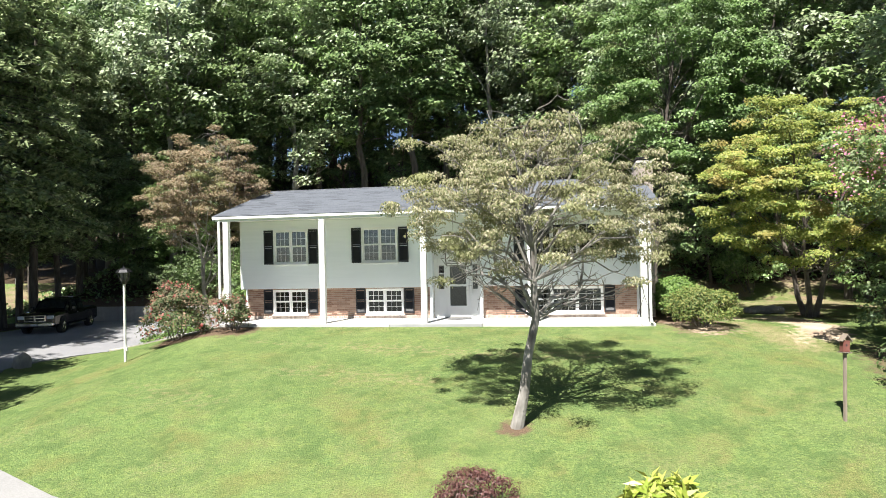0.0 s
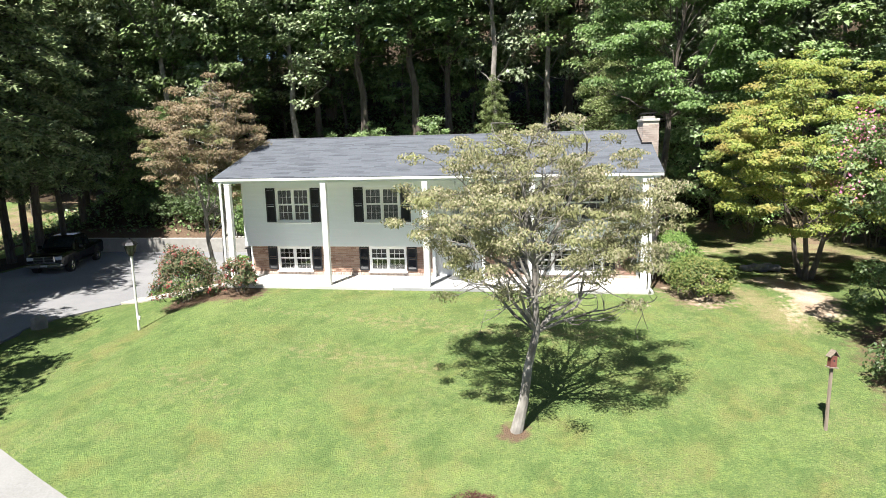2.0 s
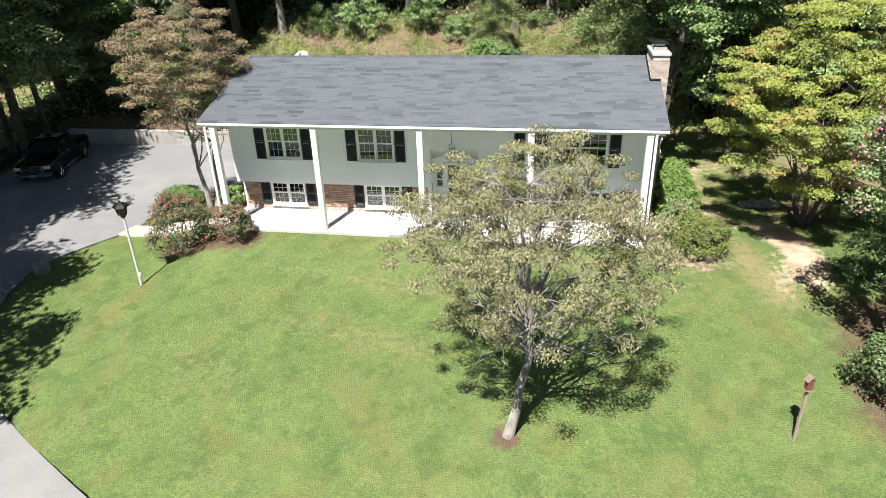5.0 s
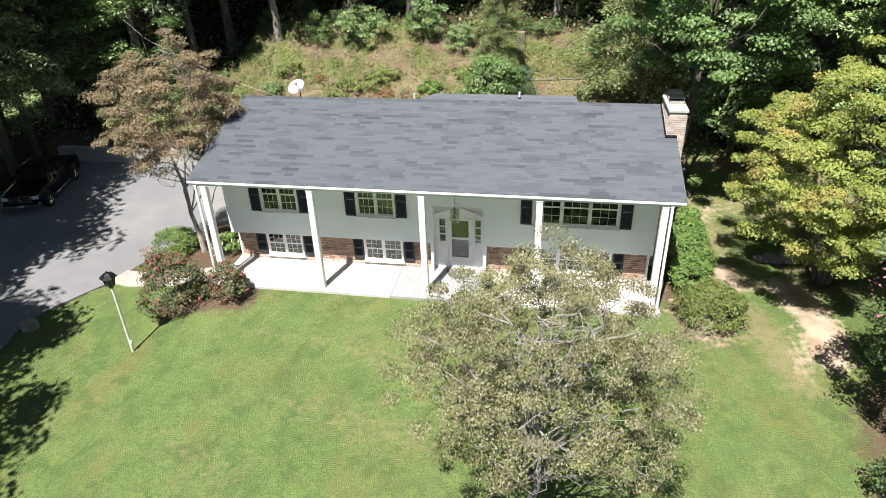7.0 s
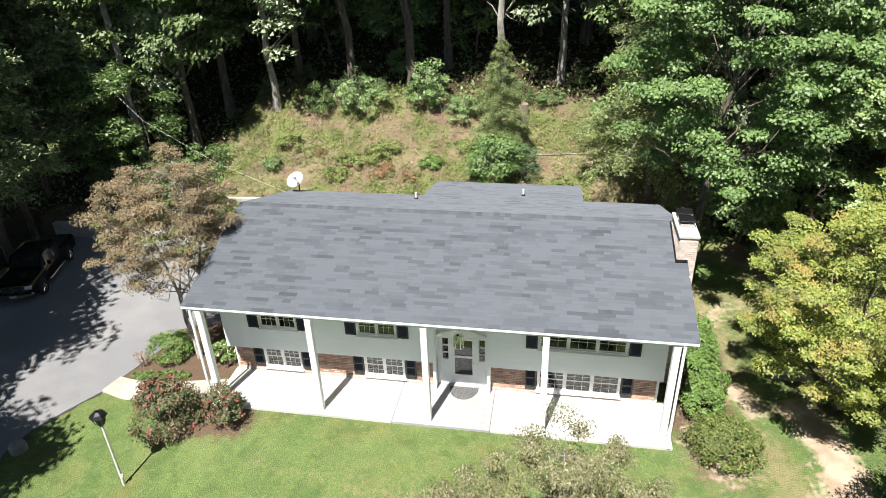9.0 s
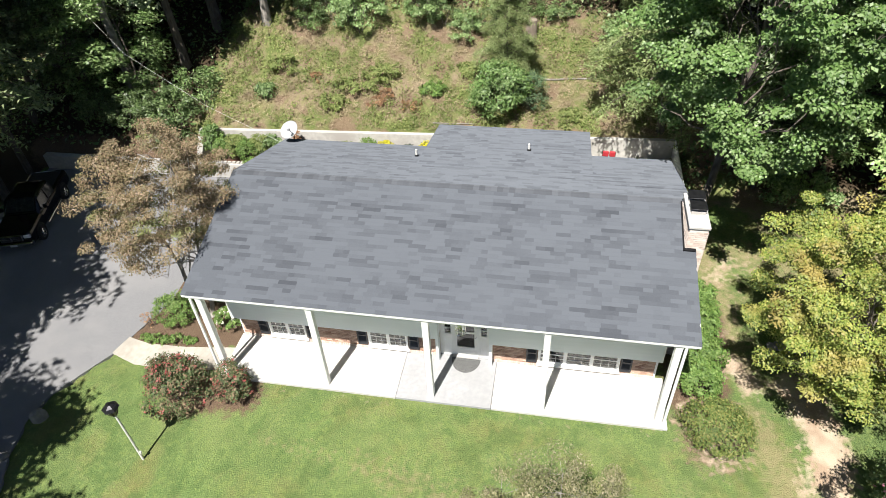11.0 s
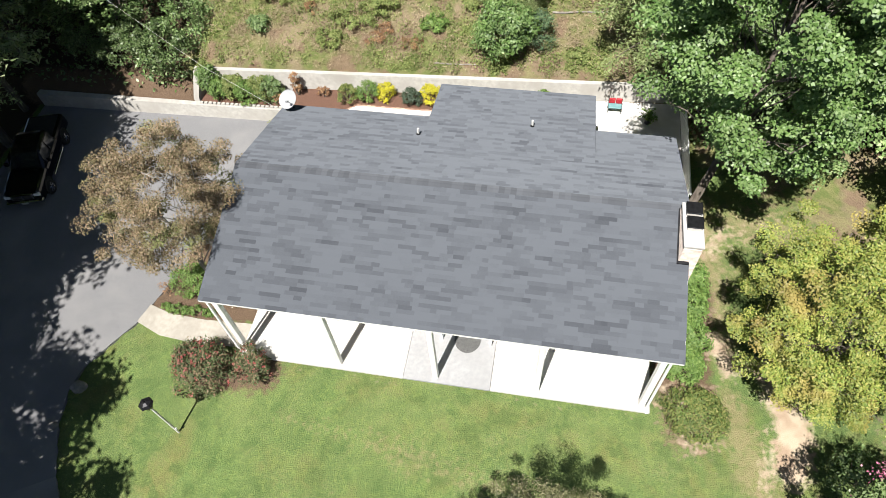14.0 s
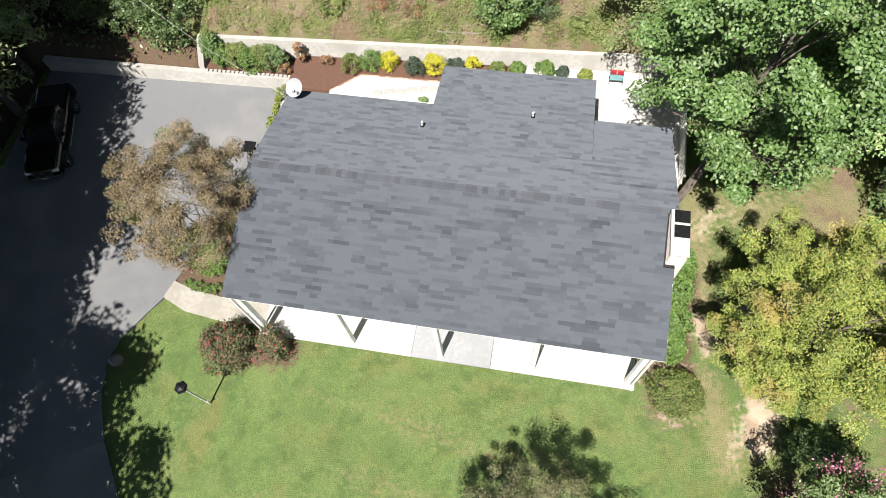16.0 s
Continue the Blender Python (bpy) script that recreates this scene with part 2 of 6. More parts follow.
L["dogwood"] = foliage("turning_dogwood_leaves", (0.135, 0.155, 0.065), (0.24, 0.24, 0.115), (0.41, 0.36, 0.245), 0.5, patch=(0.23, 0.24, 0.10), patch_at=0.55)
L["dogwood_red"] = foliage("bronze_dogwood_leaves", (0.145, 0.13, 0.065), (0.23, 0.18, 0.10), (0.345, 0.245, 0.165), 0.5, patch=(0.165, 0.185, 0.065), patch_at=0.56)
L["yellow_tree"] = foliage("yellowing_leaves", (0.125, 0.19, 0.035), (0.235, 0.285, 0.056), (0.375, 0.365, 0.095), 0.5, 0.22, 0.35, patch=(0.33, 0.27, 0.08), patch_at=0.58)
L["hemlock"] = foliage("hemlock_needles", (0.13, 0.185, 0.075), (0.225, 0.29, 0.13), (0.38, 0.43, 0.24), 0.7, 0.25, 0.35, 0.25)
L["hemlock_young"] = foliage("young_hemlock_needles", (0.14, 0.195, 0.065), (0.24, 0.295, 0.115), (0.36, 0.41, 0.20), 0.7, 0.3, 0.3)
L["boxwood"] = foliage("boxwood_leaves", (0.075, 0.145, 0.03), (0.135, 0.225, 0.05), (0.21, 0.30, 0.085), 0.55, 0.2, 0.35)
L["holly"] = foliage("holly_leaves", (0.065, 0.11, 0.025), (0.135, 0.185, 0.045), (0.27, 0.265, 0.085), 0.6, 0.2, 0.35)
L["rose"] = foliage("rose_leaves", (0.045, 0.08, 0.027), (0.115, 0.145, 0.06), (0.27, 0.175, 0.115), 0.6, 0.2, 0.35)
L["yellow_shrub"] = foliage("golden_leaves", (0.38, 0.36, 0.02), (0.52, 0.48, 0.03), (0.62, 0.56, 0.06))
L["blue_shrub"] = foliage("blue_green_leaves", (0.035, 0.06, 0.035), (0.06, 0.09, 0.055), (0.09, 0.12, 0.08))
L["spruce"] = foliage("spruce_needles", (0.06, 0.115, 0.055), (0.11, 0.18, 0.085), (0.18, 0.26, 0.13), 0.6)
L["barberry"] = foliage("barberry_leaves", (0.07, 0.025, 0.025), (0.11, 0.045, 0.04), (0.16, 0.08, 0.065))
L["hosta"] = foliage("hosta_leaves", (0.20, 0.28, 0.04), (0.32, 0.38, 0.06), (0.50, 0.50, 0.16), 0.4)
L["pink"] = foliage("pink_blossom", (0.42, 0.12, 0.20), (0.52, 0.18, 0.28), (0.60, 0.32, 0.38), 0.7)
L["redflower"] = foliage("red_blossom", (0.30, 0.06, 0.055), (0.38, 0.12, 0.10), (0.44, 0.20, 0.17), 0.8)
L["white_flower"] = foliage("white_blossom", (0.55, 0.53, 0.45), (0.65, 0.62, 0.54), (0.75, 0.72, 0.66), 0.7)
L["grass"] = foliage("grass_blades", (0.12, 0.185, 0.045), (0.175, 0.24, 0.065), (0.24, 0.285, 0.09), 0.6, 0.3)
L["weeds"] = foliage("weed_leaves", (0.13, 0.18, 0.05), (0.205, 0.255, 0.08), (0.31, 0.33, 0.125), 0.7, 0.3, 0.3)
L["rust"] = foliage("rusty_leaves", (0.20, 0.105, 0.06), (0.31, 0.17, 0.095), (0.40, 0.26, 0.12), 0.7)
L["straw"] = foliage("dry_weeds", (0.25, 0.195, 0.12), (0.34, 0.27, 0.17), (0.43, 0.355, 0.235), 0.8)


# ---- building helpers ----
def thing(name, label, category, loc=(0, 0, 0), group="", kind=""):
    ob = new(name)
    ob.location = loc
    return tagged(ob, label, category, group, kind)


def part(name, bm, mat, parent=None, label=""):
    me = bpy.data.meshes.new(name)
    bm.to_mesh(me)
    bm.free()
    me.materials.append(mat)
    ob = new(name, me)
    ob.parent = parent
    if label:
        ob["label"] = label
    return ob


def raw(name, v, f, mat, parent=None, label="", flat=False):
    """A mesh of quads from arrays."""
    v, f = np.asarray(v, np.float32), np.asarray(f, np.int32)
    me = bpy.data.meshes.new(name)
    me.vertices.add(len(v))
    me.vertices.foreach_set("co", v.ravel())
    me.loops.add(f.size)
    me.loops.foreach_set("vertex_index", f.ravel())
    me.polygons.add(len(f))
    me.polygons.foreach_set("loop_start", np.arange(len(f), dtype=np.int32) * f.shape[1])
    me.update(calc_edges=True)
    me.polygons.foreach_set("use_smooth", np.full(len(f), not flat))
    me.materials.append(mat)
    ob = new(name, me)
    ob.parent = parent
    if label:
        ob["label"] = label
    return ob


def box(bm, x0, x1, y0, y1, z0, z1, bevel=0.0):
    r = bmesh.ops.create_cube(bm, size=1.0, matrix=Matrix.LocRotScale(((x0 + x1) / 2, (y0 + y1) / 2, (z0 + z1) / 2), None, (x1 - x0, y1 - y0, z1 - z0)))
    if bevel:
        es = list({e for v in r["verts"] for e in v.link_edges})
        bmesh.ops.bevel(bm, geom=es, offset=bevel, segments=1, affect="EDGES")


def boxed(*a, bevel=0.0):
    bm = bmesh.new()
    box(bm, *a, bevel=bevel)
    return bm


def tube(bm, pts, radii, n=8, cap=True):
    """A tapered tube along points."""
    rings = []
    for i, p in enumerate(pts):
        p = Vector(p)
        a = Vector(pts[max(i - 1, 0)])
        b = Vector(pts[min(i + 1, len(pts) - 1)])
        d = (b - a).normalized() if (b - a).length > 1e-6 else Vector((0, 0, 1))
        u = d.orthogonal().normalized() if abs(d.z) < 0.99 else Vector((1, 0, 0))
        w = d.cross(u).normalized()
        u = w.cross(d)
        rings.append([bm.verts.new(p + float(radii[i]) * (math.cos(2 * math.pi * k / n) * u + math.sin(2 * math.pi * k / n) * w)) for k in range(n)])
    for a, b in zip(rings, rings[1:]):
        for k in range(n):
            bm.faces.new((a[k], a[(k + 1) % n], b[(k + 1) % n], b[k]))
    if cap:
        bm.faces.new(rings[0][::-1])
        bm.faces.new(rings[-1])


def tubed(pts, radii, n=8):
    bm = bmesh.new()
    tube(bm, pts, radii, n)
    return bm


def ball(bm, c, r, u=10, v=7, scale=(1, 1, 1)):
    bmesh.ops.create_uvsphere(bm, u_segments=u, v_segments=v, radius=r, matrix=Matrix.LocRotScale(c, None, scale))


def prism(bm, outline, z0, z1):
    """An upright prism over a plan outline; z0 and z1 may be functions of x, y."""
    f0 = z0 if callable(z0) else (lambda x, y: z0)
    f1 = z1 if callable(z1) else (lambda x, y: z1)
    lo = [bm.verts.new((x, y, f0(x, y))) for x, y in outline]
    hi = [bm.verts.new((x, y, f1(x, y))) for x, y in outline]
    bm.faces.new(hi)
    bm.faces.new(lo[::-1])
    for i in range(len(lo)):
        j = (i + 1) % len(lo)
        bm.faces.new((lo[i], lo[j], hi[j], hi[i]))


# ---- the lie of the land ----
DRIVE = [(-2.6, 13.09), (-2.6, 12.45), (-0.45, 12.45), (-0.45, 5.6), (-2.6, 5.3), (-4.3, 4.3), (-5.0, 3.0), (-5.35, 1.9), (-5.6, 1.05), (-6.3, -0.1), (-6.95, -1.2), (-7.15, -2.2), (-6.9, -3.6), (-6.05, -5.4),
         (-4.7, -7.3), (-2.9, -8.75), (-1.0, -9.85), (1.0, -10.9), (3.0, -11.9), (7.0, -13.3), (14.0, -14.0), (30.0, -15.2),
         (30.0, -19.6), (12.0, -18.4), (2.0, -16.0), (-6.0, -13.0), (-11.5, -8.5), (-15.0, -2.5), (-16.4, 3.0), (-16.6, 12.74)]
PLOT = np.array(DRIVE)


def inside(x, y, poly=PLOT):
    x, y = np.asarray(x, float), np.asarray(y, float)
    r = np.zeros(x.shape, bool)
    px, py = poly[:, 0], poly[:, 1]
    j = len(poly) - 1
    for i in range(len(poly)):
        c = (py[i] > y) != (py[j] > y)
        r ^= c & (x < (px[j] - px[i]) * (y - py[i]) / (py[j] - py[i] + 1e-12) + px[i])
        j = i
    return r


def smooth(a, b, x):
    t = np.clip((np.asarray(x, float) - a) / (b - a), 0, 1)
    return t * t * (3 - 2 * t)


def drive_z(x, y):
    return -1.2 + 0.045 * np.minimum(np.asarray(y, float), 0) + 0 * np.asarray(x, float)


def wall_y(x):
    return 14.6 + 0.055 * np.asarray(x, float)


def land(x, y):
    """Height of the ground."""
    x, y = np.asarray(x, float), np.asarray(y, float)
    front = -0.10 - 0.136 * np.clip(-0.35 - y, 0, 18)
    lawn = front + 0.2 * np.minimum(x + 0.1, 0) - 0.02 * np.sin(x * 0.9) * np.sin(y * 0.7)
    dz = drive_z(x, y)
    k = 0.25
    h = np.clip(0.5 + 0.5 * (lawn - dz) / k, 0, 1)
    base = dz + (lawn - dz) * h + k * h * (1 - h) * 0.5
    low = smooth(5.2, 5.7, y) * (1 - smooth(-0.7, -0.4, x))
    base = base * (1 - low) + dz * low
    mid = np.where(y > wall_y(x) + 0.3, 0.86 + 0.45 * (y - wall_y(x) - 0.3), base)
    left = np.where(y > 13.1, np.maximum(-0.46 + 0.40 * (y - 13.1), base), base)
    right = base + 0.36 * np.maximum(y - 10.5, 0)
    wl = 1 - smooth(-7.9, -7.5, x)
    wr = smooth(16.2, 18.5, x)
    z = (mid * (1 - wl) + left * wl) * (1 - wr) + right * wr
    far_left = smooth(-18, -24, x)
    z = z * (1 - far_left) + (-1.3 + 0.16 * np.maximum(y - 14, 0)) * far_left
    return np.minimum(z, 5 + 0.22 * (y - 20))


def at(x, y):
    return float(land(x, y))


def spot(x, y, pts, r):
    """Nearness to a polyline, 1 on it, 0 at r."""
    d = np.full(np.shape(x), 1e9)
    for (ax, ay), (bx, by) in zip(pts, pts[1:]):
        t = np.clip(((x - ax) * (bx - ax) + (y - ay) * (by - ay)) / ((bx - ax) ** 2 + (by - ay) ** 2 + 1e-9), 0, 1)
        d = np.minimum(d, np.hypot(x - ax - t * (bx - ax), y - ay - t * (by - ay)))
    return np.clip(1 - d / r, 0, 1)


def zones(x, y):
    """Shares of bare tan soil, brown mulch and wild slope in the ground."""
    tan = np.maximum.reduce([0.28 * spot(x, y, [(20.4, 9.0), (19.0, 8.4), (17.75, 6.6), (17.6, 3.0), (18.6, 1.5)], 1.3), 0.85 * spot(x, y, [(19.2, 2.0), (19.6, 0.9), (19.75, -0.2), (19.6, -1.4)], 1.1), 0.45 * spot(x, y, [(17.3, 7.0), (17.9, 8.1)], 1.2), 0.66 * spot(x, y, [(17.2, 2.9), (17.85, 2.0)], 0.9), 0.52 * spot(x, y, [(16.0, 0.4), (16.5, -0.5)], 1.9), 0.42 * spot(x, y, [(19.3, 0.0), (18.7, -2.2)], 0.8),
                             0.3 * spot(x, y, [(17.0, -1.0), (17.4, 1.0)], 1.2), 0.3 * spot(x, y, [(1.6, -0.4), (14.5, -0.4)], 0.3)])
    mulch = np.maximum.reduce([0.95 * spot(x, y, [(-17.0, 13.6), (-8.0, 13.7)], 1.3), 0.8 * spot(x, y, [(10.85, -8.5), (10.95, -8.45)], 0.6), 0.72 * spot(x, y, [(16.3, -0.5), (16.1, 0.8)], 1.7), 1.3 * spot(x, y, [(16.0, 1.2), (16.3, 5.0)], 1.5), 0.95 * spot(x, y, [(-1.4, -1.0), (0.8, -0.75)], 1.25),
                               0.5 * spot(x, y, [(20.6, 2.6), (20.9, 4.0)], 3.0), 0.7 * spot(x, y, [(15.7, 1.1), (16.9, 0.9)], 0.8), 0.75 * spot(x, y, [(20.9, -3.5), (20.3, -6.6)], 2.2), 2.2 * spot(x, y, [(-4.2, 2.6), (-0.9, 2.7)], 1.9)])
    mulch = np.where((x < -0.4) & (x > -5.4) & (y > 1.75) & (y < 5.4), 1.0, mulch)
    wild = np.where((y > 13.3) & (x > -30), 1.0, 0.0) + np.where((x < -16.9) & (x > -19.5) & (y > -8), 1.0, 0.0) + smooth(25, 26.5, x) * (y > -12) + smooth(10.5, 13, y) * (x > 16)
    wild = wild + 0.42 * smooth(4, 6, y) * smooth(18.2, 20, x) + 0.35 * smooth(21.5, 23, x)
    woods_shade = np.maximum.reduce([smooth(22.0, 24.5, y) * np.ones_like(x), smooth(17.5, 20, x) * smooth(11.5, 14, y), smooth(-8, -10, x) * smooth(13.3, 14, y), smooth(25.5, 27, x)]) * (x > -24)
    woods_shade = np.maximum(woods_shade, np.where(y > 26, 1.0, 0.0))
    # strip beneath the hemlocks: the dark floor colour also stands in for their shade
    woods_shade = np.maximum(woods_shade, smooth(-16.7, -17.3, x) * (1 - smooth(-19.5, -21, x)) * smooth(-8, -6, y))
    dry = np.maximum.reduce([0.55 * spot(x, y, [(16.9, 9.5), (17.3, 6.5), (17.6, 3.0)], 1.7), 0.5 * spot(x, y, [(18.5, 8.6), (21.5, 8.2), (23.0, 7.5)], 2.6), 0.45 * spot(x, y, [(22.0, 9.2), (24.0, 9.0)], 2.2), 0.55 * spot(x, y, [(17.6, 0.6), (18.6, -2.5)], 1.4), 0.34 * spot(x, y, [(5.5, -2.6), (9.5, -3.4), (13.0, -3.6)], 1.5),
                             0.3 * spot(x, y, [(2.0, -2.2), (4.5, -2.6)], 1.0), 0.33 * spot(x, y, [(4.5, -5.0), (8.4, -5.8)], 1.6), 0.3 * spot(x, y, [(1.2, -6.5), (3.6, -7.6)], 1.5)])
    return np.clip(dry, 0, 1), np.clip(tan, 0, 1), np.clip(mulch, 0, 1), np.clip(wild, 0, 1), np.clip(woods_shade, 0, 1)


def ground_material():
    m = bpy.data.materials.new("ground")
    m.use_nodes = True
    n, l = m.node_tree.nodes, m.node_tree.links
    b = n["Principled BSDF"]
    b.inputs["Roughness"].default_value = 0.95
    b.inputs["Specular IOR Level"].default_value = 0.15
    co = n.new("ShaderNodeTexCoord").outputs["Object"]

    def noise_tex(scale, detail=6):
        t = n.new("ShaderNodeTexNoise")
        t.inputs["Scale"].default_value, t.inputs["Detail"].default_value = scale, detail
        l.new(co, t.inputs["Vector"])
        return t.outputs["Fac"]

    def ramp(f, c1, c2, a=0.35, z=0.65):
        r = n.new("ShaderNodeValToRGB")
        r.color_ramp.elements[0].position, r.color_ramp.elements[1].position = a, z
        r.color_ramp.elements[0].color, r.color_ramp.elements[1].color = rgb(c1), rgb(c2)
        l.new(f, r.inputs[0])
        return r.outputs[0]

    def mix(f, a, c):
        x = n.new("ShaderNodeMix")
        x.data_type = "RGBA"
        l.new(f, x.inputs["Factor"])
        l.new(a, x.inputs["A"])
        l.new(c, x.inputs["B"])
        return x.outputs["Result"]

    def zone(name, wobble):
        a = n.new("ShaderNodeAttribute")
        a.attribute_name = name
        add = n.new("ShaderNodeMath")
        l.new(a.outputs["Fac"], add.inputs[0])
        l.new(wobble, add.inputs[1])
        mr = n.new("ShaderNodeMapRange")
        mr.inputs["From Min"].default_value, mr.inputs["From Max"].default_value = 0.75, 1.0
        l.new(add.outputs[0], mr.inputs["Value"])
        return mr.outputs[0]

    fine, mid, broad = noise_tex(55, 12), noise_tex(5), noise_tex(0.55, 4)
    grass = ramp(fine, (0.063, 0.113, 0.031), (0.197, 0.275, 0.090), 0.36, 0.62)
    grass = mix(ramp(mid, (0, 0, 0), (0.7, 0.7, 0.7), 0.4, 0.75), grass, ramp(fine, (0.101, 0.163, 0.050), (0.227, 0.289, 0.111), 0.36, 0.62))
    grass = mix(ramp(broad, (0, 0, 0), (0.95, 0.95, 0.95), 0.47, 0.64), grass, ramp(fine, (0.106, 0.142, 0.050), (0.227, 0.244, 0.105), 0.36, 0.62))
    grass = mix(ramp(noise_tex(1.7, 7), (0, 0, 0), (0.9, 0.9, 0.9), 0.5, 0.62), grass, ramp(fine, (0.056, 0.100, 0.033), (0.141, 0.194, 0.068), 0.36, 0.62))
    grass = mix(ramp(noise_tex(11, 9), (0, 0, 0), (0.85, 0.85, 0.85), 0.48, 0.58), grass, ramp(fine, (0.056, 0.100, 0.031), (0.131, 0.189, 0.066), 0.36, 0.62))
    clover = noise_tex(3.6, 9)
    grass = mix(ramp(clover, (0, 0, 0), (0.45, 0.45, 0.45), 0.57, 0.66), grass, ramp(fine, (0.096, 0.163, 0.055), (0.176, 0.263, 0.093), 0.36, 0.62))
    grass = mix(ramp(noise_tex(2.4, 9), (0, 0, 0), (0.4, 0.4, 0.4), 0.55, 0.7), grass, ramp(fine, (0.115, 0.115, 0.045), (0.217, 0.210, 0.099)))
    grass = mix(ramp(noise_tex(0.23, 3), (0, 0, 0), (0.5, 0.5, 0.5), 0.5, 0.66), grass, ramp(fine, (0.151, 0.189, 0.066), (0.263, 0.289, 0.116)))
    grass = mix(ramp(noise_tex(0.9, 7), (0, 0, 0), (0.75, 0.75, 0.75), 0.48, 0.6), grass, ramp(fine, (0.061, 0.105, 0.034), (0.151, 0.205, 0.072), 0.36, 0.62))
    grass = mix(ramp(noise_tex(0.7, 8), (0, 0, 0), (0.6, 0.6, 0.6), 0.55, 0.66), grass, ramp(fine, (0.122, 0.131, 0.048), (0.222, 0.221, 0.091), 0.36, 0.62))
    grass = mix(ramp(noise_tex(19, 6), (0, 0, 0), (0.7, 0.7, 0.7), 0.52, 0.62), grass, ramp(fine, (0.122, 0.184, 0.048), (0.247, 0.315, 0.100), 0.36, 0.62))
    grass = mix(ramp(noise_tex(0.62, 9), (0, 0, 0), (0.5, 0.5, 0.5), 0.54, 0.66), grass, ramp(fine, (0.118, 0.115, 0.034), (0.245, 0.215, 0.085), 0.36, 0.62))
    grass = mix(ramp(noise_tex(1.25, 8), (0, 0, 0), (0.7, 0.7, 0.7), 0.53, 0.62), grass, ramp(fine, (0.049, 0.090, 0.025), (0.122, 0.185, 0.063), 0.36, 0.62))
    grass = mix(ramp(noise_tex(4.3, 8), (0, 0, 0), (0.35, 0.35, 0.35), 0.55, 0.62), grass, ramp(fine, (0.137, 0.190, 0.046), (0.265, 0.325, 0.103), 0.36, 0.62))
    hay = ramp(fine, (0.16, 0.148, 0.066), (0.34, 0.305, 0.16))
    soil = mix(ramp(noise_tex(1.6, 6), (0, 0, 0), (1, 1, 1), 0.4, 0.62), ramp(fine, (0.25, 0.175, 0.12), (0.39, 0.295, 0.21)), ramp(fine, (0.36, 0.285, 0.20), (0.51, 0.425, 0.32)))
    mulch = ramp(fine, (0.09, 0.058, 0.038), (0.20, 0.14, 0.095))
    slope = mix(ramp(noise_tex(0.5, 9), (0, 0, 0), (1, 1, 1), 0.46, 0.56), ramp(fine, (0.080, 0.114, 0.033), (0.190, 0.214, 0.076)), ramp(fine, (0.162, 0.123, 0.076), (0.341, 0.276, 0.181)))
    slope = mix(ramp(noise_tex(2.6, 9), (0, 0, 0), (0.6, 0.6, 0.6), 0.46, 0.58), slope, ramp(fine, (0.14, 0.14, 0.055), (0.294, 0.276, 0.128)))
    slope = mix(ramp(noise_tex(0.75, 9), (0, 0, 0), (0.85, 0.85, 0.85), 0.52, 0.6), slope, ramp(fine, (0.123, 0.080, 0.052), (0.294, 0.205, 0.147)))
    wob = n.new("ShaderNodeMapRange")
    wob.inputs["To Min"].default_value, wob.inputs["To Max"].default_value = 0.1, 0.9
    l.new(mid, wob.inputs["Value"])
    col = mix(zone("wild", wob.outputs[0]), grass, slope)
    col = mix(zone("dry", wob.outputs[0]), col, hay)
    col = mix(zone("woods_shade", wob.outputs[0]), col, ramp(fine, (0.035, 0.026, 0.017), (0.085, 0.06, 0.036)))
    col = mix(zone("mulch", wob.outputs[0]), col, mulch)
    bare_soil = zone("tan", wob.outputs[0])
    col = mix(bare_soil, col, soil)
    l.new(col, b.inputs["Base Color"])
    bp = n.new("ShaderNodeBump")
    bp.inputs["Distance"].default_value = 0.08
    trodden = n.new("ShaderNodeMapRange")
    trodden.inputs["To Min"].default_value, trodden.inputs["To Max"].default_value = 0.9, 0.2
    l.new(bare_soil, trodden.inputs["Value"])
    l.new(trodden.outputs[0], bp.inputs["Strength"])
    l.new(noise_tex(30), bp.inputs["Height"])
    l.new(bp.outputs[0], b.inputs["Normal"])
    return m


def build_ground():
    gx = np.concatenate([[-320, -180, -110, -75, -55, -42, -34, -29], np.arange(-26, 30, 0.27), [31, 34, 39, 46, 58, 80, 120, 190, 320]])
    gy = np.concatenate([[-300, -160, -90, -60, -45, -36, -30, -27], np.arange(-24, 28, 0.27), [29, 31, 34, 38, 43, 50, 60, 75, 100, 150, 230, 330]])
    X, Y = np.meshgrid(gx, gy)
    Z = land(X, Y) - np.where(inside(X, Y), 0.15, 0.0)
    Z = np.where((X > 0.1) & (X < 14.4) & (Y > 2.2) & (Y < 8.8), -0.5, Z)
    nx, ny = len(gx), len(gy)
    i = np.arange(nx * ny).reshape(ny, nx)
    f = np.stack([i[:-1, :-1], i[:-1, 1:], i[1:, 1:], i[1:, :-1]], -1).reshape(-1, 4)
    ob = raw("ground", np.stack([X, Y, Z], -1).reshape(-1, 3), f, ground_material())
    for key, val in zip(("dry", "tan", "mulch", "wild", "woods_shade"), zones(X, Y)):
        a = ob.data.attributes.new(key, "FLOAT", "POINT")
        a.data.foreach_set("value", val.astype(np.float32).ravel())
    ob.data.polygons.foreach_set("use_smooth", np.ones(len(f), bool))
    tagged(ob, "sloping mown green lawn with bare soil and a weedy bank", "ground", kind="structure")


build_ground()


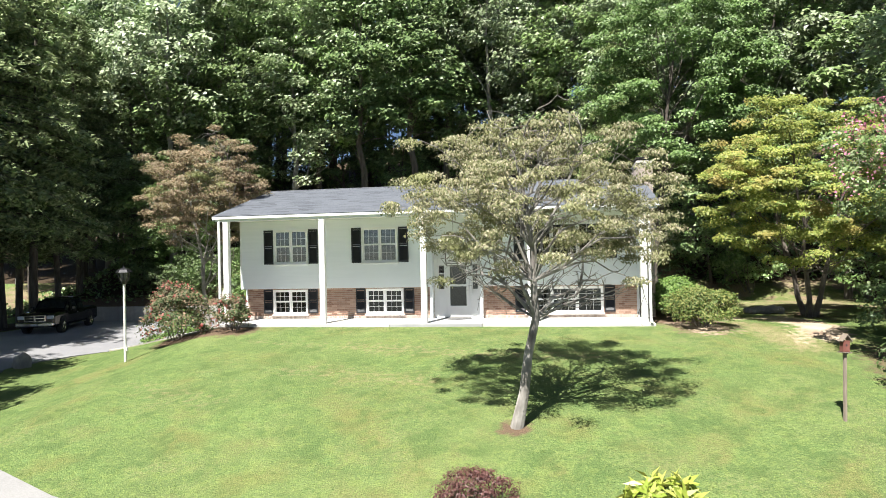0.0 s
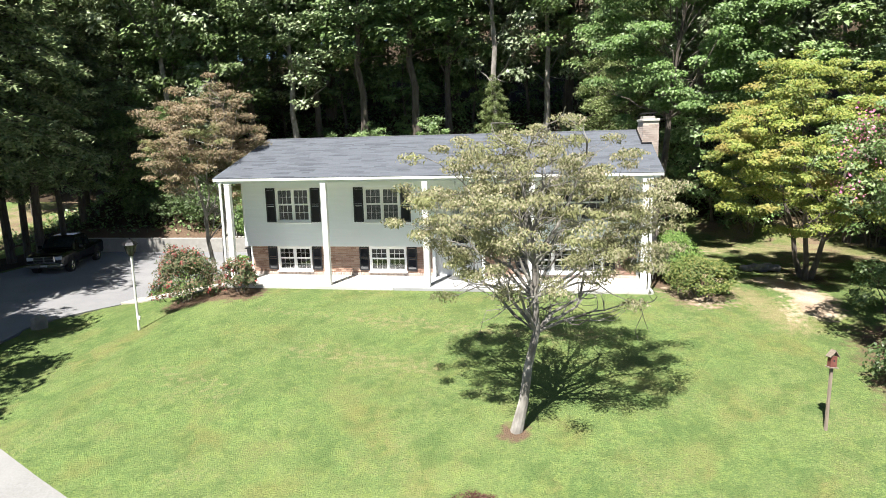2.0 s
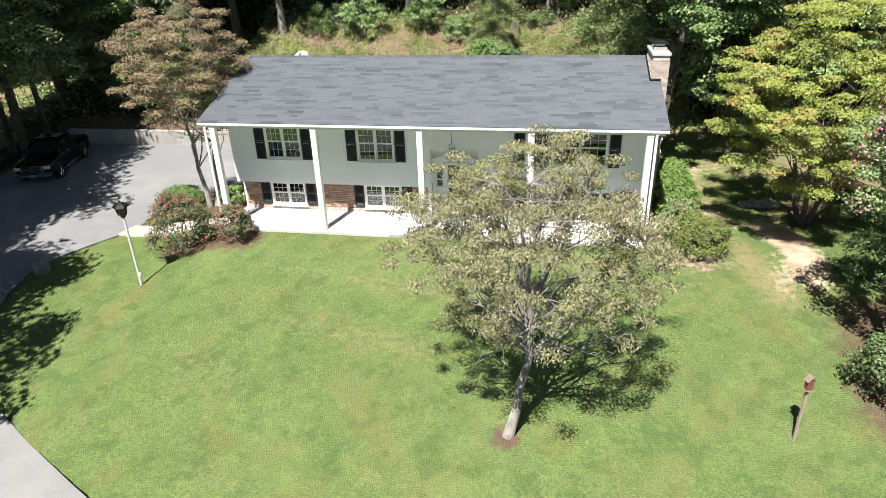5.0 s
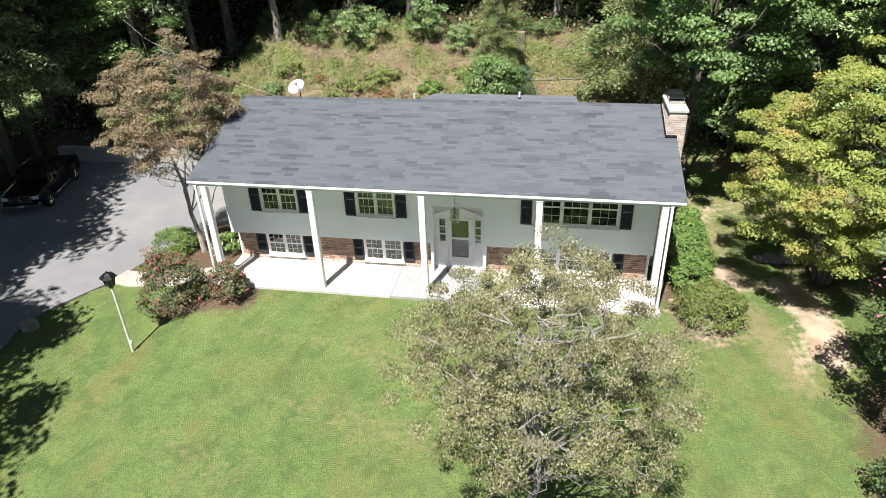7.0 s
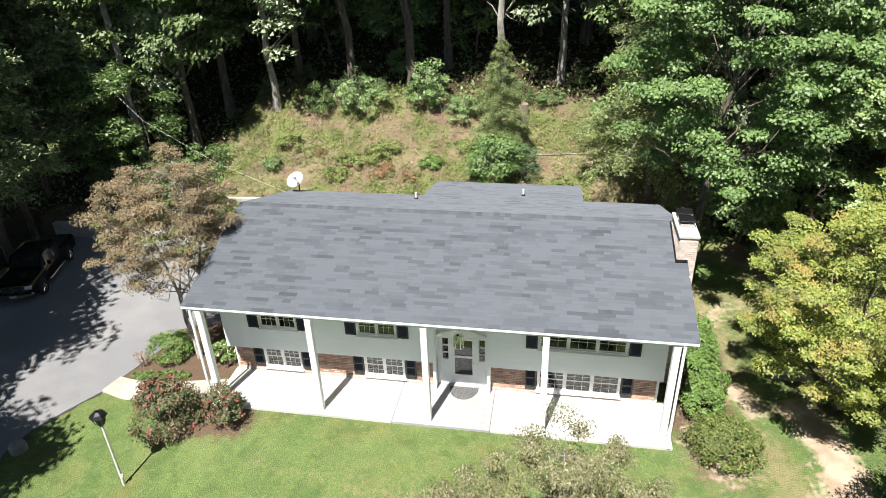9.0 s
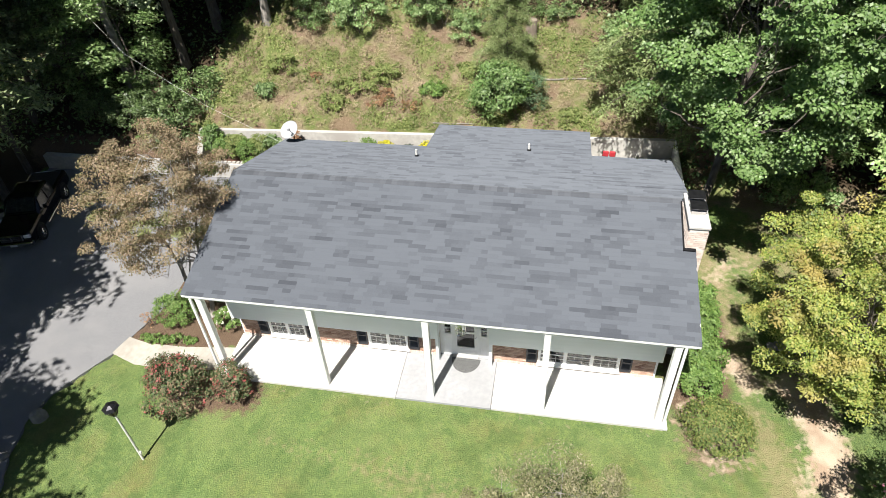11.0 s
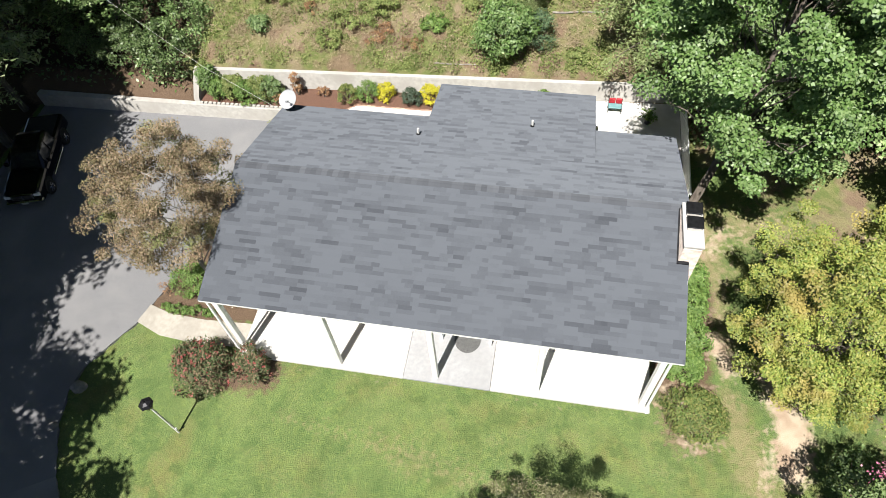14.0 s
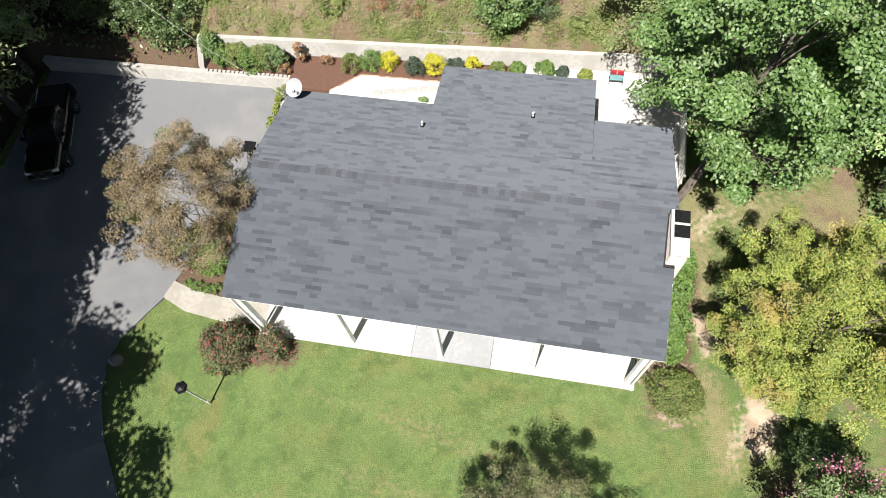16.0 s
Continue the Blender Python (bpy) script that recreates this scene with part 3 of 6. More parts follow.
def sheet_over(name, outline, z, mat, label, category, step=1.0, thick=0.12):
    """A slab that follows a height function, cut to an outline."""
    bm = bmesh.new()
    vs = [bm.verts.new((x, y, 0)) for x, y in outline]
    bm.faces.new(vs)
    xs, ys = [p[0] for p in outline], [p[1] for p in outline]
    for axis, lo, hi in ((0, min(xs), max(xs)), (1, min(ys), max(ys))):
        c = lo + step
        while c < hi:
            no = [0, 0, 0]
            no[axis] = 1
            co = [0, 0, 0]
            co[axis] = c
            bmesh.ops.bisect_plane(bm, geom=bm.verts[:] + bm.edges[:] + bm.faces[:], plane_co=co, plane_no=no)
            c += step
    ex = bmesh.ops.extrude_face_region(bm, geom=bm.faces[:])
    top = {v for v in ex["geom"] if isinstance(v, bmesh.types.BMVert)}
    for v in bm.verts:
        v.co.z = float(z(v.co.x, v.co.y)) - (0 if v in top else thick)
    bmesh.ops.recalc_face_normals(bm, faces=bm.faces[:])
    return tagged(part(name, bm, mat), label, category, kind="structure")


cut = [(-6.05, -5.4), (-4.7, -7.3), (-2.9, -8.75), (-1.0, -9.85), (1.0, -10.9), (3.0, -11.9), (7.0, -13.3), (14.0, -14.0), (30.0, -15.2), (30.0, -19.6), (12.0, -18.4), (2.0, -16.0), (-6.0, -13.0), (-11.5, -8.5)]
sheet_over("driveway", [p for p in DRIVE if p not in cut][:13] + [(-6.05, -5.4), (-11.5, -8.5)] + DRIVE[-3:], lambda x, y: drive_z(x, y) + 0.02, M["asphalt"], "wide grey asphalt driveway curving round the lawn", "driveway", 2.0, 0.15)
sheet_over("lane", cut, lambda x, y: drive_z(x, y) + 0.018, M["pale_lane"], "pale sun-bleached lane along the foot of the lawn", "lane", 2.0, 0.15)


# ---- the house ----
S = 3.66
WALL, BRICKY, DOORY = 1.45, 1.74, 1.86
XL_, XR_ = -0.2, 14.72
EAVE_Y, EAVE_Z, RIDGE_Y, RIDGE_Z, BACK_Y, BACK_Z = -0.14, 3.915, 4.75, 5.27, 9.33, 3.79
RAKE_L, RAKE_R = -0.48, 15.18


def front_roof(y):
    return EAVE_Z + (y - EAVE_Y) * (RIDGE_Z - EAVE_Z) / (RIDGE_Y - EAVE_Y)


def back_roof(y):
    return RIDGE_Z - (y - RIDGE_Y) * (RIDGE_Z - BACK_Z) / (BACK_Y - RIDGE_Y)


def ext_roof(y):
    return back_roof(6.9) - (y - 6.9) * (back_roof(6.9) - 3.5) / (11.6 - 6.9)


house = thing("house", "white split-level house with brick base and grey shingle roof", "house")

UPPER = [(0.78, 2.95, 2, False), (4.28, 6.46, 2, True), (10.34, 13.93, 3, False)]
LOWER = [(0.60, 2.80, 2), (4.33, 6.58, 2), (10.34, 13.86, 3)]
SHUT = 0.37
UZ0, UZ1, LZ0, LZ1 = 2.11, 3.42, 0.16, 1.12


def spans(x0, x1, z, holes):
    """What is left of x0..x1 at height z beside the openings."""
    out, x = [], x0
    for a, b, z0, z1 in sorted(holes):
        if z0 < z < z1:
            if a > x:
                out.append((x, a))
            x = max(x, b)
    if x < x1:
        out.append((x, x1))
    return out


UHOLES = [(a + SHUT + 0.03, b - SHUT - 0.03, UZ0, UZ1) for a, b, _, _ in UPPER]
LHOLES = [(a + SHUT + 0.03, b - SHUT - 0.03, LZ0, LZ1) for a, b, _ in LOWER]
DOOR_X0, DOOR_X1 = 7.33, 9.08


def core_wall(name, x0, x1, y0, y1, z0, z1, holes, mat, parent):
    zs = sorted({z0, z1, *[h[2] for h in holes if z0 < h[2] < z1], *[h[3] for h in holes if z0 < h[3] < z1]})
    bm = bmesh.new()
    for a, b in zip(zs, zs[1:]):
        for p, q in spans(x0, x1, (a + b) / 2, holes):
            box(bm, p, q, y0, y1, a, b)
    return part(name, bm, mat, parent)


door_hole = (DOOR_X0, DOOR_X1, -1, 2.62)
core_wall("wall", XL_ + 0.02, XR_ - 0.02, WALL + 0.02, WALL + 0.16, 1.2, 3.80, UHOLES + [door_hole], M["siding"], house)
brick_wall = core_wall("brick_wall", XL_ + 0.14, XR_ - 0.12, BRICKY + 0.02, BRICKY + 0.2, -0.05, 1.22, LHOLES + [door_hole], M["mortar"], house)
brick_wall["label"] = "brick base wall with pale mortar joints"
# lap boards of the upper front
board = 0.185
k = 0
while 1.18 + k * board < 3.76:
    z0 = 1.18 + k * board
    z1 = min(z0 + board + 0.02, 3.80)
    # cut at the openings by height bands
    cuts = sorted({z0, z1, *[h for H in UHOLES + [door_hole] for h in H[2:] if z0 < h < z1]})
    for a, b in zip(cuts, cuts[1:]):
        for p, q in spans(XL_, XR_, (a + b) / 2, UHOLES + [door_hole]):
            bm = bmesh.new()
            f0 = 0.018 * (1 - (a - z0) / (z1 - z0))
            f1 = 0.018 * (1 - (b - z0) / (z1 - z0))
            vs = [bm.verts.new(c) for c in ((p, WALL - f0, a), (q, WALL - f0, a), (q, WALL - f1, b), (p, WALL - f1, b), (p, WALL + 0.019, a), (q, WALL + 0.019, a), (q, WALL + 0.019, b), (p, WALL + 0.019, b))]
            for fa in ((0, 1, 2, 3), (5, 4, 7, 6), (4, 5, 1, 0), (3, 2, 6, 7), (1, 5, 6, 2), (4, 0, 3, 7)):
                bm.faces.new([vs[i] for i in fa])
            part("siding_board", bm, M["siding"], house)
    k += 1
# underside of the overhang and corner boards
part("overhang_soffit", boxed(XL_ + 0.01, DOOR_X0, WALL + 0.0, BRICKY + 0.1, 1.165, 1.185), M["white_paint"], house)
part("overhang_soffit", boxed(DOOR_X1, XR_ - 0.01, WALL + 0.0, BRICKY + 0.1, 1.165, 1.185), M["white_paint"], house)
for x in (XL_ - 0.012, XR_ - 0.05):
    part("corner_board", boxed(x, x + 0.062, WALL - 0.024, WALL + 0.05, 1.17, 3.79), M["white_paint"], house)
# gable, back and inner walls
for x in (XL_ + 0.004, XR_ - 0.16):
    bm = bmesh.new()
    prism(bm, [(x, BRICKY + 0.1), (x + 0.15, BRICKY + 0.1), (x + 0.15, RIDGE_Y), (x, RIDGE_Y)], -1.3, lambda a, b: front_roof(b) - 0.18)
    prism(bm, [(x, RIDGE_Y + 0.002), (x + 0.15, RIDGE_Y + 0.002), (x + 0.15, 8.9), (x, 8.9)], -1.3, lambda a, b: back_roof(b) - 0.18)
    part("gable_wall", bm, M["siding"], house)
bm = bmesh.new()
box(bm, XL_ + 0.16, 5.9, 8.75, 8.9, -1.3, 3.8)
box(bm, 12.0, XR_ - 0.17, 8.75, 8.9, -0.5, 3.8)
for x in (5.9, 11.85):
    box(bm, x, x + 0.15, 8.75, 11.2, -0.4, 3.5)
box(bm, 6.05, 11.85, 11.05, 11.2, -0.4, 3.48)
part("back_wall", bm, M["siding"], house)
# storey floors and a partition, in the darkened room colour
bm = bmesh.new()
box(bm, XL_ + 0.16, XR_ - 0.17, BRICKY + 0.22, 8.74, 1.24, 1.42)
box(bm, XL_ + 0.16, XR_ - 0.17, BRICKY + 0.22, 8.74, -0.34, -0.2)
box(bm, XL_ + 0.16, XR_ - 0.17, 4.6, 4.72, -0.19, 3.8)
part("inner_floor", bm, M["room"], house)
# left side return above the siding line
part("side_return", boxed(XL_ + 0.004, XL_ + 0.154, WALL + 0.03, BRICKY + 0.09, 1.19, 3.8), M["siding"], house)
part("side_return", boxed(XR_ - 0.16, XR_ - 0.01, WALL + 0.03, BRICKY + 0.09, 1.19, 3.8), M["siding"], house)


def window_bank(kind_label, x0, x1, z0, z1, y, n, blind):
    win = new("window")
    win.parent = house
    win["label"] = kind_label
    f = 0.06
    bm = bmesh.new()
    box(bm, x0, x1, y - 0.05, y + 0.06, z1 - f, z1)
    box(bm, x0, x1, y - 0.05, y + 0.06, z0, z0 + f)
    cells, step = [], (x1 - x0 - f) / n
    for i in range(n + 1):
        xx = x0 + i * step
        box(bm, xx, xx + f, y - 0.048, y + 0.058, z0 + f, z1 - f)
        if i < n:
            cells.append((xx + f, xx + step))
    part("casing", bm, M["white_paint"], win)
    part("sill", boxed(x0 - 0.04, x1 + 0.04, y - 0.11, y + 0.05, z0 - 0.045, z0 - 0.002, bevel=0.006), M["white_paint"], win)
    zm = (z0 + z1) / 2 + 0.02
    for a, b in cells:
        for lo, hi, dy in ((z0 + f, zm, 0.022), (zm, z1 - f, -0.012)):
            s = 0.032
            bm = bmesh.new()
            box(bm, a, b, y + dy - 0.015, y + dy + 0.015, lo, lo + s)
            box(bm, a, b, y + dy - 0.015, y + dy + 0.015, hi - s, hi)
            box(bm, a, a + s, y + dy - 0.015, y + dy + 0.015, lo + s, hi - s)
            box(bm, b - s, b, y + dy - 0.015, y + dy + 0.015, lo + s, hi - s)
            for j in (1, 2):
                c = a + s + (b - a - 2 * s) * j / 3
                box(bm, c - 0.005, c + 0.005, y + dy - 0.012, y + dy - 0.002, lo + s, hi - s)
            mid = (lo + hi) / 2
            box(bm, a + s, b - s, y + dy - 0.0125, y + dy - 0.0025, mid - 0.005, mid + 0.005)
            part("sash", bm, M["white_paint"], win)
            pane = part("pane", boxed(a + s, b - s, y + dy + 0.001, y + dy + 0.005, lo + s, hi - s), M["glass"], win)
            pane.visible_shadow = False
        if blind:
            bm = bmesh.new()
            zz = z0 + 0.1
            while zz < z1 - 0.1:
                vs = [bm.verts.new(c) for c in ((a + 0.03, y + 0.085, zz), (b - 0.03, y + 0.085, zz), (b - 0.03, y + 0.105, zz + 0.036), (a + 0.03, y + 0.105, zz + 0.036))]
                bm.faces.new(vs)
                zz += 0.045
            part("blind", bm, M["blind"], win, "half-closed pale slatted blind")
    return win


def shutter(x0, x1, y, z0, z1):
    ob = new("shutter")
    ob.parent = house
    ob["label"] = "black louvred shutter"
    bm = bmesh.new()
    s = 0.045
    box(bm, x0, x0 + s, y - 0.035, y, z0, z1)
    box(bm, x1 - s, x1, y - 0.035, y, z0, z1)
    for a, b in ((z0, z0 + 0.07), (z1 - 0.07, z1), ((z0 + z1) / 2 - 0.03, (z0 + z1) / 2 + 0.03)):
        box(bm, x0 + s, x1 - s, y - 0.0345, y, a, b)
    part("stile", bm, M["shutter"], ob)
    bm = bmesh.new()
    z = z0 + 0.07
    while z < z1 - 0.1:
        if abs(z + 0.02 - (z0 + z1) / 2) > 0.05:
            vs = [bm.verts.new(c) for c in ((x0 + s, y - 0.03, z), (x1 - s, y - 0.03, z), (x1 - s, y - 0.004, z + 0.04), (x0 + s, y - 0.004, z + 0.04))]
            bm.faces.new(vs)
        z += 0.035
    part("louvre", bm, M["shutter"], ob)


for (a, b, n, bl), (h0, h1, z0, z1) in zip(UPPER, UHOLES):
    window_bank("white double-hung sash windows with small panes", h0, h1, z0, z1, WALL - 0.01, n, bl)
    shutter(a, a + SHUT, WALL - 0.02, z0, z1)
    shutter(b - SHUT, b, WALL - 0.02, z0, z1)
for i, ((a, b, n), (h0, h1, z0, z1)) in enumerate(zip(LOWER, LHOLES)):
    window_bank("low white double-hung windows in the brick base", h0, h1, z0, z1, BRICKY - 0.01, n, False)
    shutter(a, a + SHUT, BRICKY - 0.02, z0 + 0.04, z1 + 0.02)
    shutter(b - SHUT, b, BRICKY - 0.02, z0 + 0.04, z1 + 0.02)

# entrance: recessed surround, storm door, side lights, low gable head
entry = new("door_surround")
entry.parent = house
entry["label"] = "white panelled entrance surround with a low pediment"
D = DOORY
for a, b in ((DOOR_X0, 7.50), (7.71, 7.80), (8.66, 8.77), (8.96, DOOR_X1)):
    part("pilaster", boxed(a, b, D - 0.03, D + 0.12, 0, 2.02, bevel=0.004), M["white_paint"], entry)
for a, b in ((7.50, 7.71), (8.77, 8.96)):
    part("side_panel", boxed(a, b, D - 0.01, D + 0.1, 0, 1.06), M["white_paint"], entry)
    part("side_light_head", boxed(a, b, D - 0.01, D + 0.1, 1.94, 2.02), M["white_paint"], entry)
part("frieze", boxed(DOOR_X0, DOOR_X1, D - 0.032, D + 0.12, 2.02, 2.62), M["white_paint"], entry)
bm = bmesh.new()
for sx, x0, x1 in ((1, 7.27, 8.205), (-1, 9.14, 8.205)):
    vs = [(x0, D - 0.12, 2.06), (x1, D - 0.12, 2.38), (x1, D - 0.12, 2.45), (x0, D - 0.12, 2.13)]
    lo = [bm.verts.new(v) for v in vs]
    hi = [bm.verts.new((a, D - 0.034, c)) for a, b_, c in vs]
    bm.faces.new(lo)
    bm.faces.new(hi[::-1])
    for i in range(4):
        bm.faces.new((lo[i], hi[i], hi[(i + 1) % 4], lo[(i + 1) % 4]))
part("pediment", bm, M["white_paint"], entry)
for a, b in ((7.50, 7.71), (8.77, 8.96)):
    for z in (1.34, 1.64):
        part("side_light_bar", boxed(a, b, D - 0.005, D + 0.03, z - 0.02, z + 0.02), M["white_paint"], entry)
for a, b in ((7.50, 7.71), (8.77, 8.96)):
    for z in (1.08, 1.36, 1.66):
        p = part("side_light_pane", boxed(a + 0.01, b - 0.01, D + 0.035, D + 0.04, z, z + 0.27), M["glass"], entry)
        p.visible_shadow = False
for x in (DOOR_X0 - 0.10, DOOR_X1 + 0.002):
    part("entry_return", boxed(x, x + 0.098, WALL + 0.022, D + 0.12, 0.0, 2.62), M["siding"], house)
part("entry_soffit", boxed(DOOR_X0, DOOR_X1, WALL + 0.022, D - 0.035, 2.60, 2.62), M["white_paint"], house)
door = new("front_door")
door.parent = house
door["label"] = "white storm door with two glass panels"
bm = bmesh.new()
for a in (7.805, 8.535):
    box(bm, a, a + 0.12, D - 0.03, D + 0.02, 0.04, 2.0)
for a, b in ((0.04, 0.44), (1.16, 1.24), (1.9, 2.0)):
    box(bm, 7.925, 8.535, D - 0.0295, D + 0.0195, a, b)
part("door_frame", bm, M["white_paint"], door)
for a, b in ((0.44, 1.16), (1.24, 1.9)):
    p = part("door_pane", boxed(7.925, 8.535, D - 0.008, D - 0.002, a, b), M["glass"], door)
    p.visible_shadow = False
part("inner_door", boxed(7.81, 8.65, D + 0.07, D + 0.11, 0.02, 2.0), M["shutter"], door)
bm = bmesh.new()
tube(bm, [(8.60, D - 0.03, 1.02), (8.60, D - 0.075, 1.02), (8.54, D - 0.08, 1.02)], [0.015, 0.015, 0.012], 8)
part("door_handle", bm, M["chrome"], door)
part("threshold", boxed(7.78, 8.68, D - 0.16, D + 0.1, 0.003, 0.04), M["concrete"], door)

# ceiling of the porch, beam, fascia and rakes
part("porch_ceiling", boxed(XL_ + 0.0, XR_, 0.09, WALL - 0.02, 3.775, 3.80), M["white_paint"], house)
part("porch_beam", boxed(RAKE_L + 0.1, RAKE_R - 0.1, -0.11, 0.085, 3.72, 3.86), M["white_paint"], house)
part("fascia", boxed(RAKE_L, RAKE_R, EAVE_Y - 0.02, EAVE_Y + 0.02, 3.80, 3.90, bevel=0.004), M["white_paint"], house)
bm = bmesh.new()
for x in (RAKE_L, RAKE_R - 0.03):
    for ya, yb, fz in ((EAVE_Y + 0.024, RIDGE_Y, front_roof), (RIDGE_Y + 0.002, BACK_Y, back_roof)):
        prism(bm, [(x, ya), (x + 0.03, ya), (x + 0.03, yb), (x, yb)], lambda a, b: fz(b) - 0.16, lambda a, b: fz(b) - 0.012)
part("rake_board", bm, M["white_paint"], house)
part("back_fascia", boxed(RAKE_L, 5.66, BACK_Y - 0.02, BACK_Y + 0.02, BACK_Z - 0.14, BACK_Z - 0.01), M["white_paint"], house)
part("back_fascia", boxed(12.18, RAKE_R, BACK_Y - 0.02, BACK_Y + 0.02, BACK_Z - 0.14, BACK_Z - 0.01), M["white_paint"], house)
part("back_fascia", boxed(5.7, 12.14, 11.58, 11.62, 3.36, 3.49), M["white_paint"], house)
bm = bmesh.new()
for x in (5.70, 12.11):
    prism(bm, [(x, 9.0), (x + 0.03, 9.0), (x + 0.03, 11.575), (x, 11.575)], lambda a, b: ext_roof(b) - 0.15, lambda a, b: ext_roof(b) - 0.01)
part("rake_board", bm, M["white_paint"], house)

# square porch posts with base and cap, and the rain pipes
for i in range(5):
    post = new("porch_post")
    post.parent = house
    post["label"] = "square white painted porch post"
    x = i * S
    part("shaft", boxed(x - 0.1, x + 0.1, -0.1, 0.1, 0.0, 3.72, bevel=0.012), M["white_paint"], post)
    part("post_cap", boxed(x - 0.108, x + 0.108, -0.108, 0.108, 3.66, 3.72, bevel=0.006), M["white_paint"], post)
for x in (-0.24, 14.82):
    bm = bmesh.new()
    box(bm, x - 0.04, x + 0.04, -0.14, -0.07, 0.08, 3.72, bevel=0.008)
    box(bm, x - 0.04, x + 0.04, -0.32, -0.07, 0.02, 0.10, bevel=0.008)
    part("rain_pipe", bm, M["white_paint"], house)


def deck(name, x0, x1, ya, yb, fz):
    bm = bmesh.new()
    prism(bm, [(x0, ya), (x1, ya), (x1, yb), (x0, yb)], lambda a, b: fz(b) - 0.10, lambda a, b: fz(b) - 0.006)
    return part(name, bm, M["underlay"], house)


roof = deck("roof", RAKE_L + 0.03, RAKE_R - 0.03, EAVE_Y + 0.02, RIDGE_Y, front_roof)
roof["label"] = "dark grey laminated asphalt shingles"
deck("roof_back", RAKE_L + 0.03, RAKE_R - 0.03, RIDGE_Y + 0.001, BACK_Y - 0.02, back_roof)
deck("roof_extension", 5.73, 12.11, 6.95, 11.58, ext_roof)

# entrance lantern
lan = thing("porch_lantern", "hanging glass and brass porch lantern", "lantern", (8.25, 0.75, 0))
bm = bmesh.new()
tube(bm, [(0, 0, 3.77), (0, 0, 3.05)], [0.01, 0.01], 6)
part("chain", bm, M["black_metal"], lan)
bm = bmesh.new()
for k in range(6):
    a = k * math.pi / 3
    x, y = 0.16 * math.cos(a), 0.16 * math.sin(a)
    tube(bm, [(x * 0.15, y * 0.15, 3.06), (x * 0.7, y * 0.7, 3.0), (x, y, 2.88), (x, y, 2.46)], [0.012] * 4, 6)
for z in (2.46, 2.86):
    tube(bm, [(0.165 * math.cos(k * math.pi / 6), 0.165 * math.sin(k * math.pi / 6), z) for k in range(13)], [0.012] * 13, 5)
part("frame", bm, M["chrome"], lan, "tarnished brass frame")
bm = bmesh.new()
bmesh.ops.create_cone(bm, segments=6, radius1=0.145, radius2=0.145, depth=0.38, matrix=Matrix.Translation((0, 0, 2.66)))
p = part("glass", bm, M["glass"], lan)
bm = bmesh.new()
for k in range(3):
    a = k * 2.09
    tube(bm, [(0.04 * math.cos(a), 0.04 * math.sin(a), 2.5), (0.04 * math.cos(a), 0.04 * math.sin(a), 2.66)], [0.013, 0.013], 6)
part("candle", bm, M["pole_white"], lan)

# chimney with flues
chim = new("chimney")
chim.parent = house
chim["label"] = "brick chimney with pale cap and two dark flue covers"
CX0, CX1, CY0, CY1, CZ = 14.86, 15.42, 2.95, 4.62, 5.56
part("shaft", boxed(CX0 + 0.012, CX1 - 0.012, CY0 + 0.012, CY1 - 0.012, -0.3, CZ - 0.01), M["mortar"], chim)
part("cap", boxed(CX0 - 0.03, CX1 + 0.03, CY0 - 0.03, CY1 + 0.03, CZ, CZ + 0.09, bevel=0.015), M["slab_white"], chim)
for y in (3.72, 4.28):
    part("flue", boxed(14.93, 15.36, y - 0.19, y + 0.19, CZ + 0.09, CZ + 0.2), M["concrete"], chim)
    bm = bmesh.new()
    box(bm, 14.90, 15.39, y - 0.23, y + 0.23, CZ + 0.29, CZ + 0.32, bevel=0.008)
    for xx in (14.95, 15.32):
        for yy in (y - 0.17, y + 0.15):
            box(bm, xx, xx + 0.02, yy, yy + 0.02, CZ + 0.2, CZ + 0.29)
    part("flue_cover", bm, M["black_metal"], chim)
bm = bmesh.new()
prism(bm, [(CX0 - 0.05, CY0 - 0.09), (RAKE_R, CY0 - 0.09), (RAKE_R, CY0 - 0.004), (CX0 - 0.05, CY0 - 0.004)], lambda a, b: front_roof(b) - 0.02, lambda a, b: front_roof(b) + 0.05)
prism(bm, [(CX0 - 0.05, CY0 - 0.003), (CX0 - 0.004, CY0 - 0.003), (CX0 - 0.004, CY1 + 0.05), (CX0 - 0.05, CY1 + 0.05)], lambda a, b: front_roof(b) - 0.02, lambda a, b: front_roof(b) + 0.05)
part("flashing", bm, M["black_metal"], chim)

# vent pipes and dish on the roof
for x, y, fz in ((5.49, 7.88, back_roof), (9.75, 8.98, ext_roof)):
    v = new("vent_pipe")
    v.parent = house
    v["label"] = "short white plastic vent pipe"
    z = fz(y)
    part("pipe", tubed([(x, y, z - 0.05), (x, y, z + 0.3)], [0.045, 0.045], 10), M["pvc"], v)
    part("boot", tubed([(x, y, z - 0.02), (x, y, z + 0.03), (x, y, z + 0.08)], [0.085, 0.08, 0.05], 12), M["black_metal"], v)
dish = thing("satellite_dish", "pale grey satellite dish at the back eave", "satellite dish", (-0.05, 9.05, 3.86))
bm = bmesh.new()
rings = []
ax = Vector((-0.15, -0.62, 0.77)).normalized()
u = ax.orthogonal().normalized()
w = ax.cross(u)
cen = Vector((-0.02, -0.05, 0.55))
for r in (0.0, 0.15, 0.28, 0.38, 0.40):
    rings.append([bm.verts.new(cen + u * r * math.cos(k * math.pi / 9) + w * r * 0.92 * math.sin(k * math.pi / 9) + ax * (r * r * 0.55)) for k in range(18)])
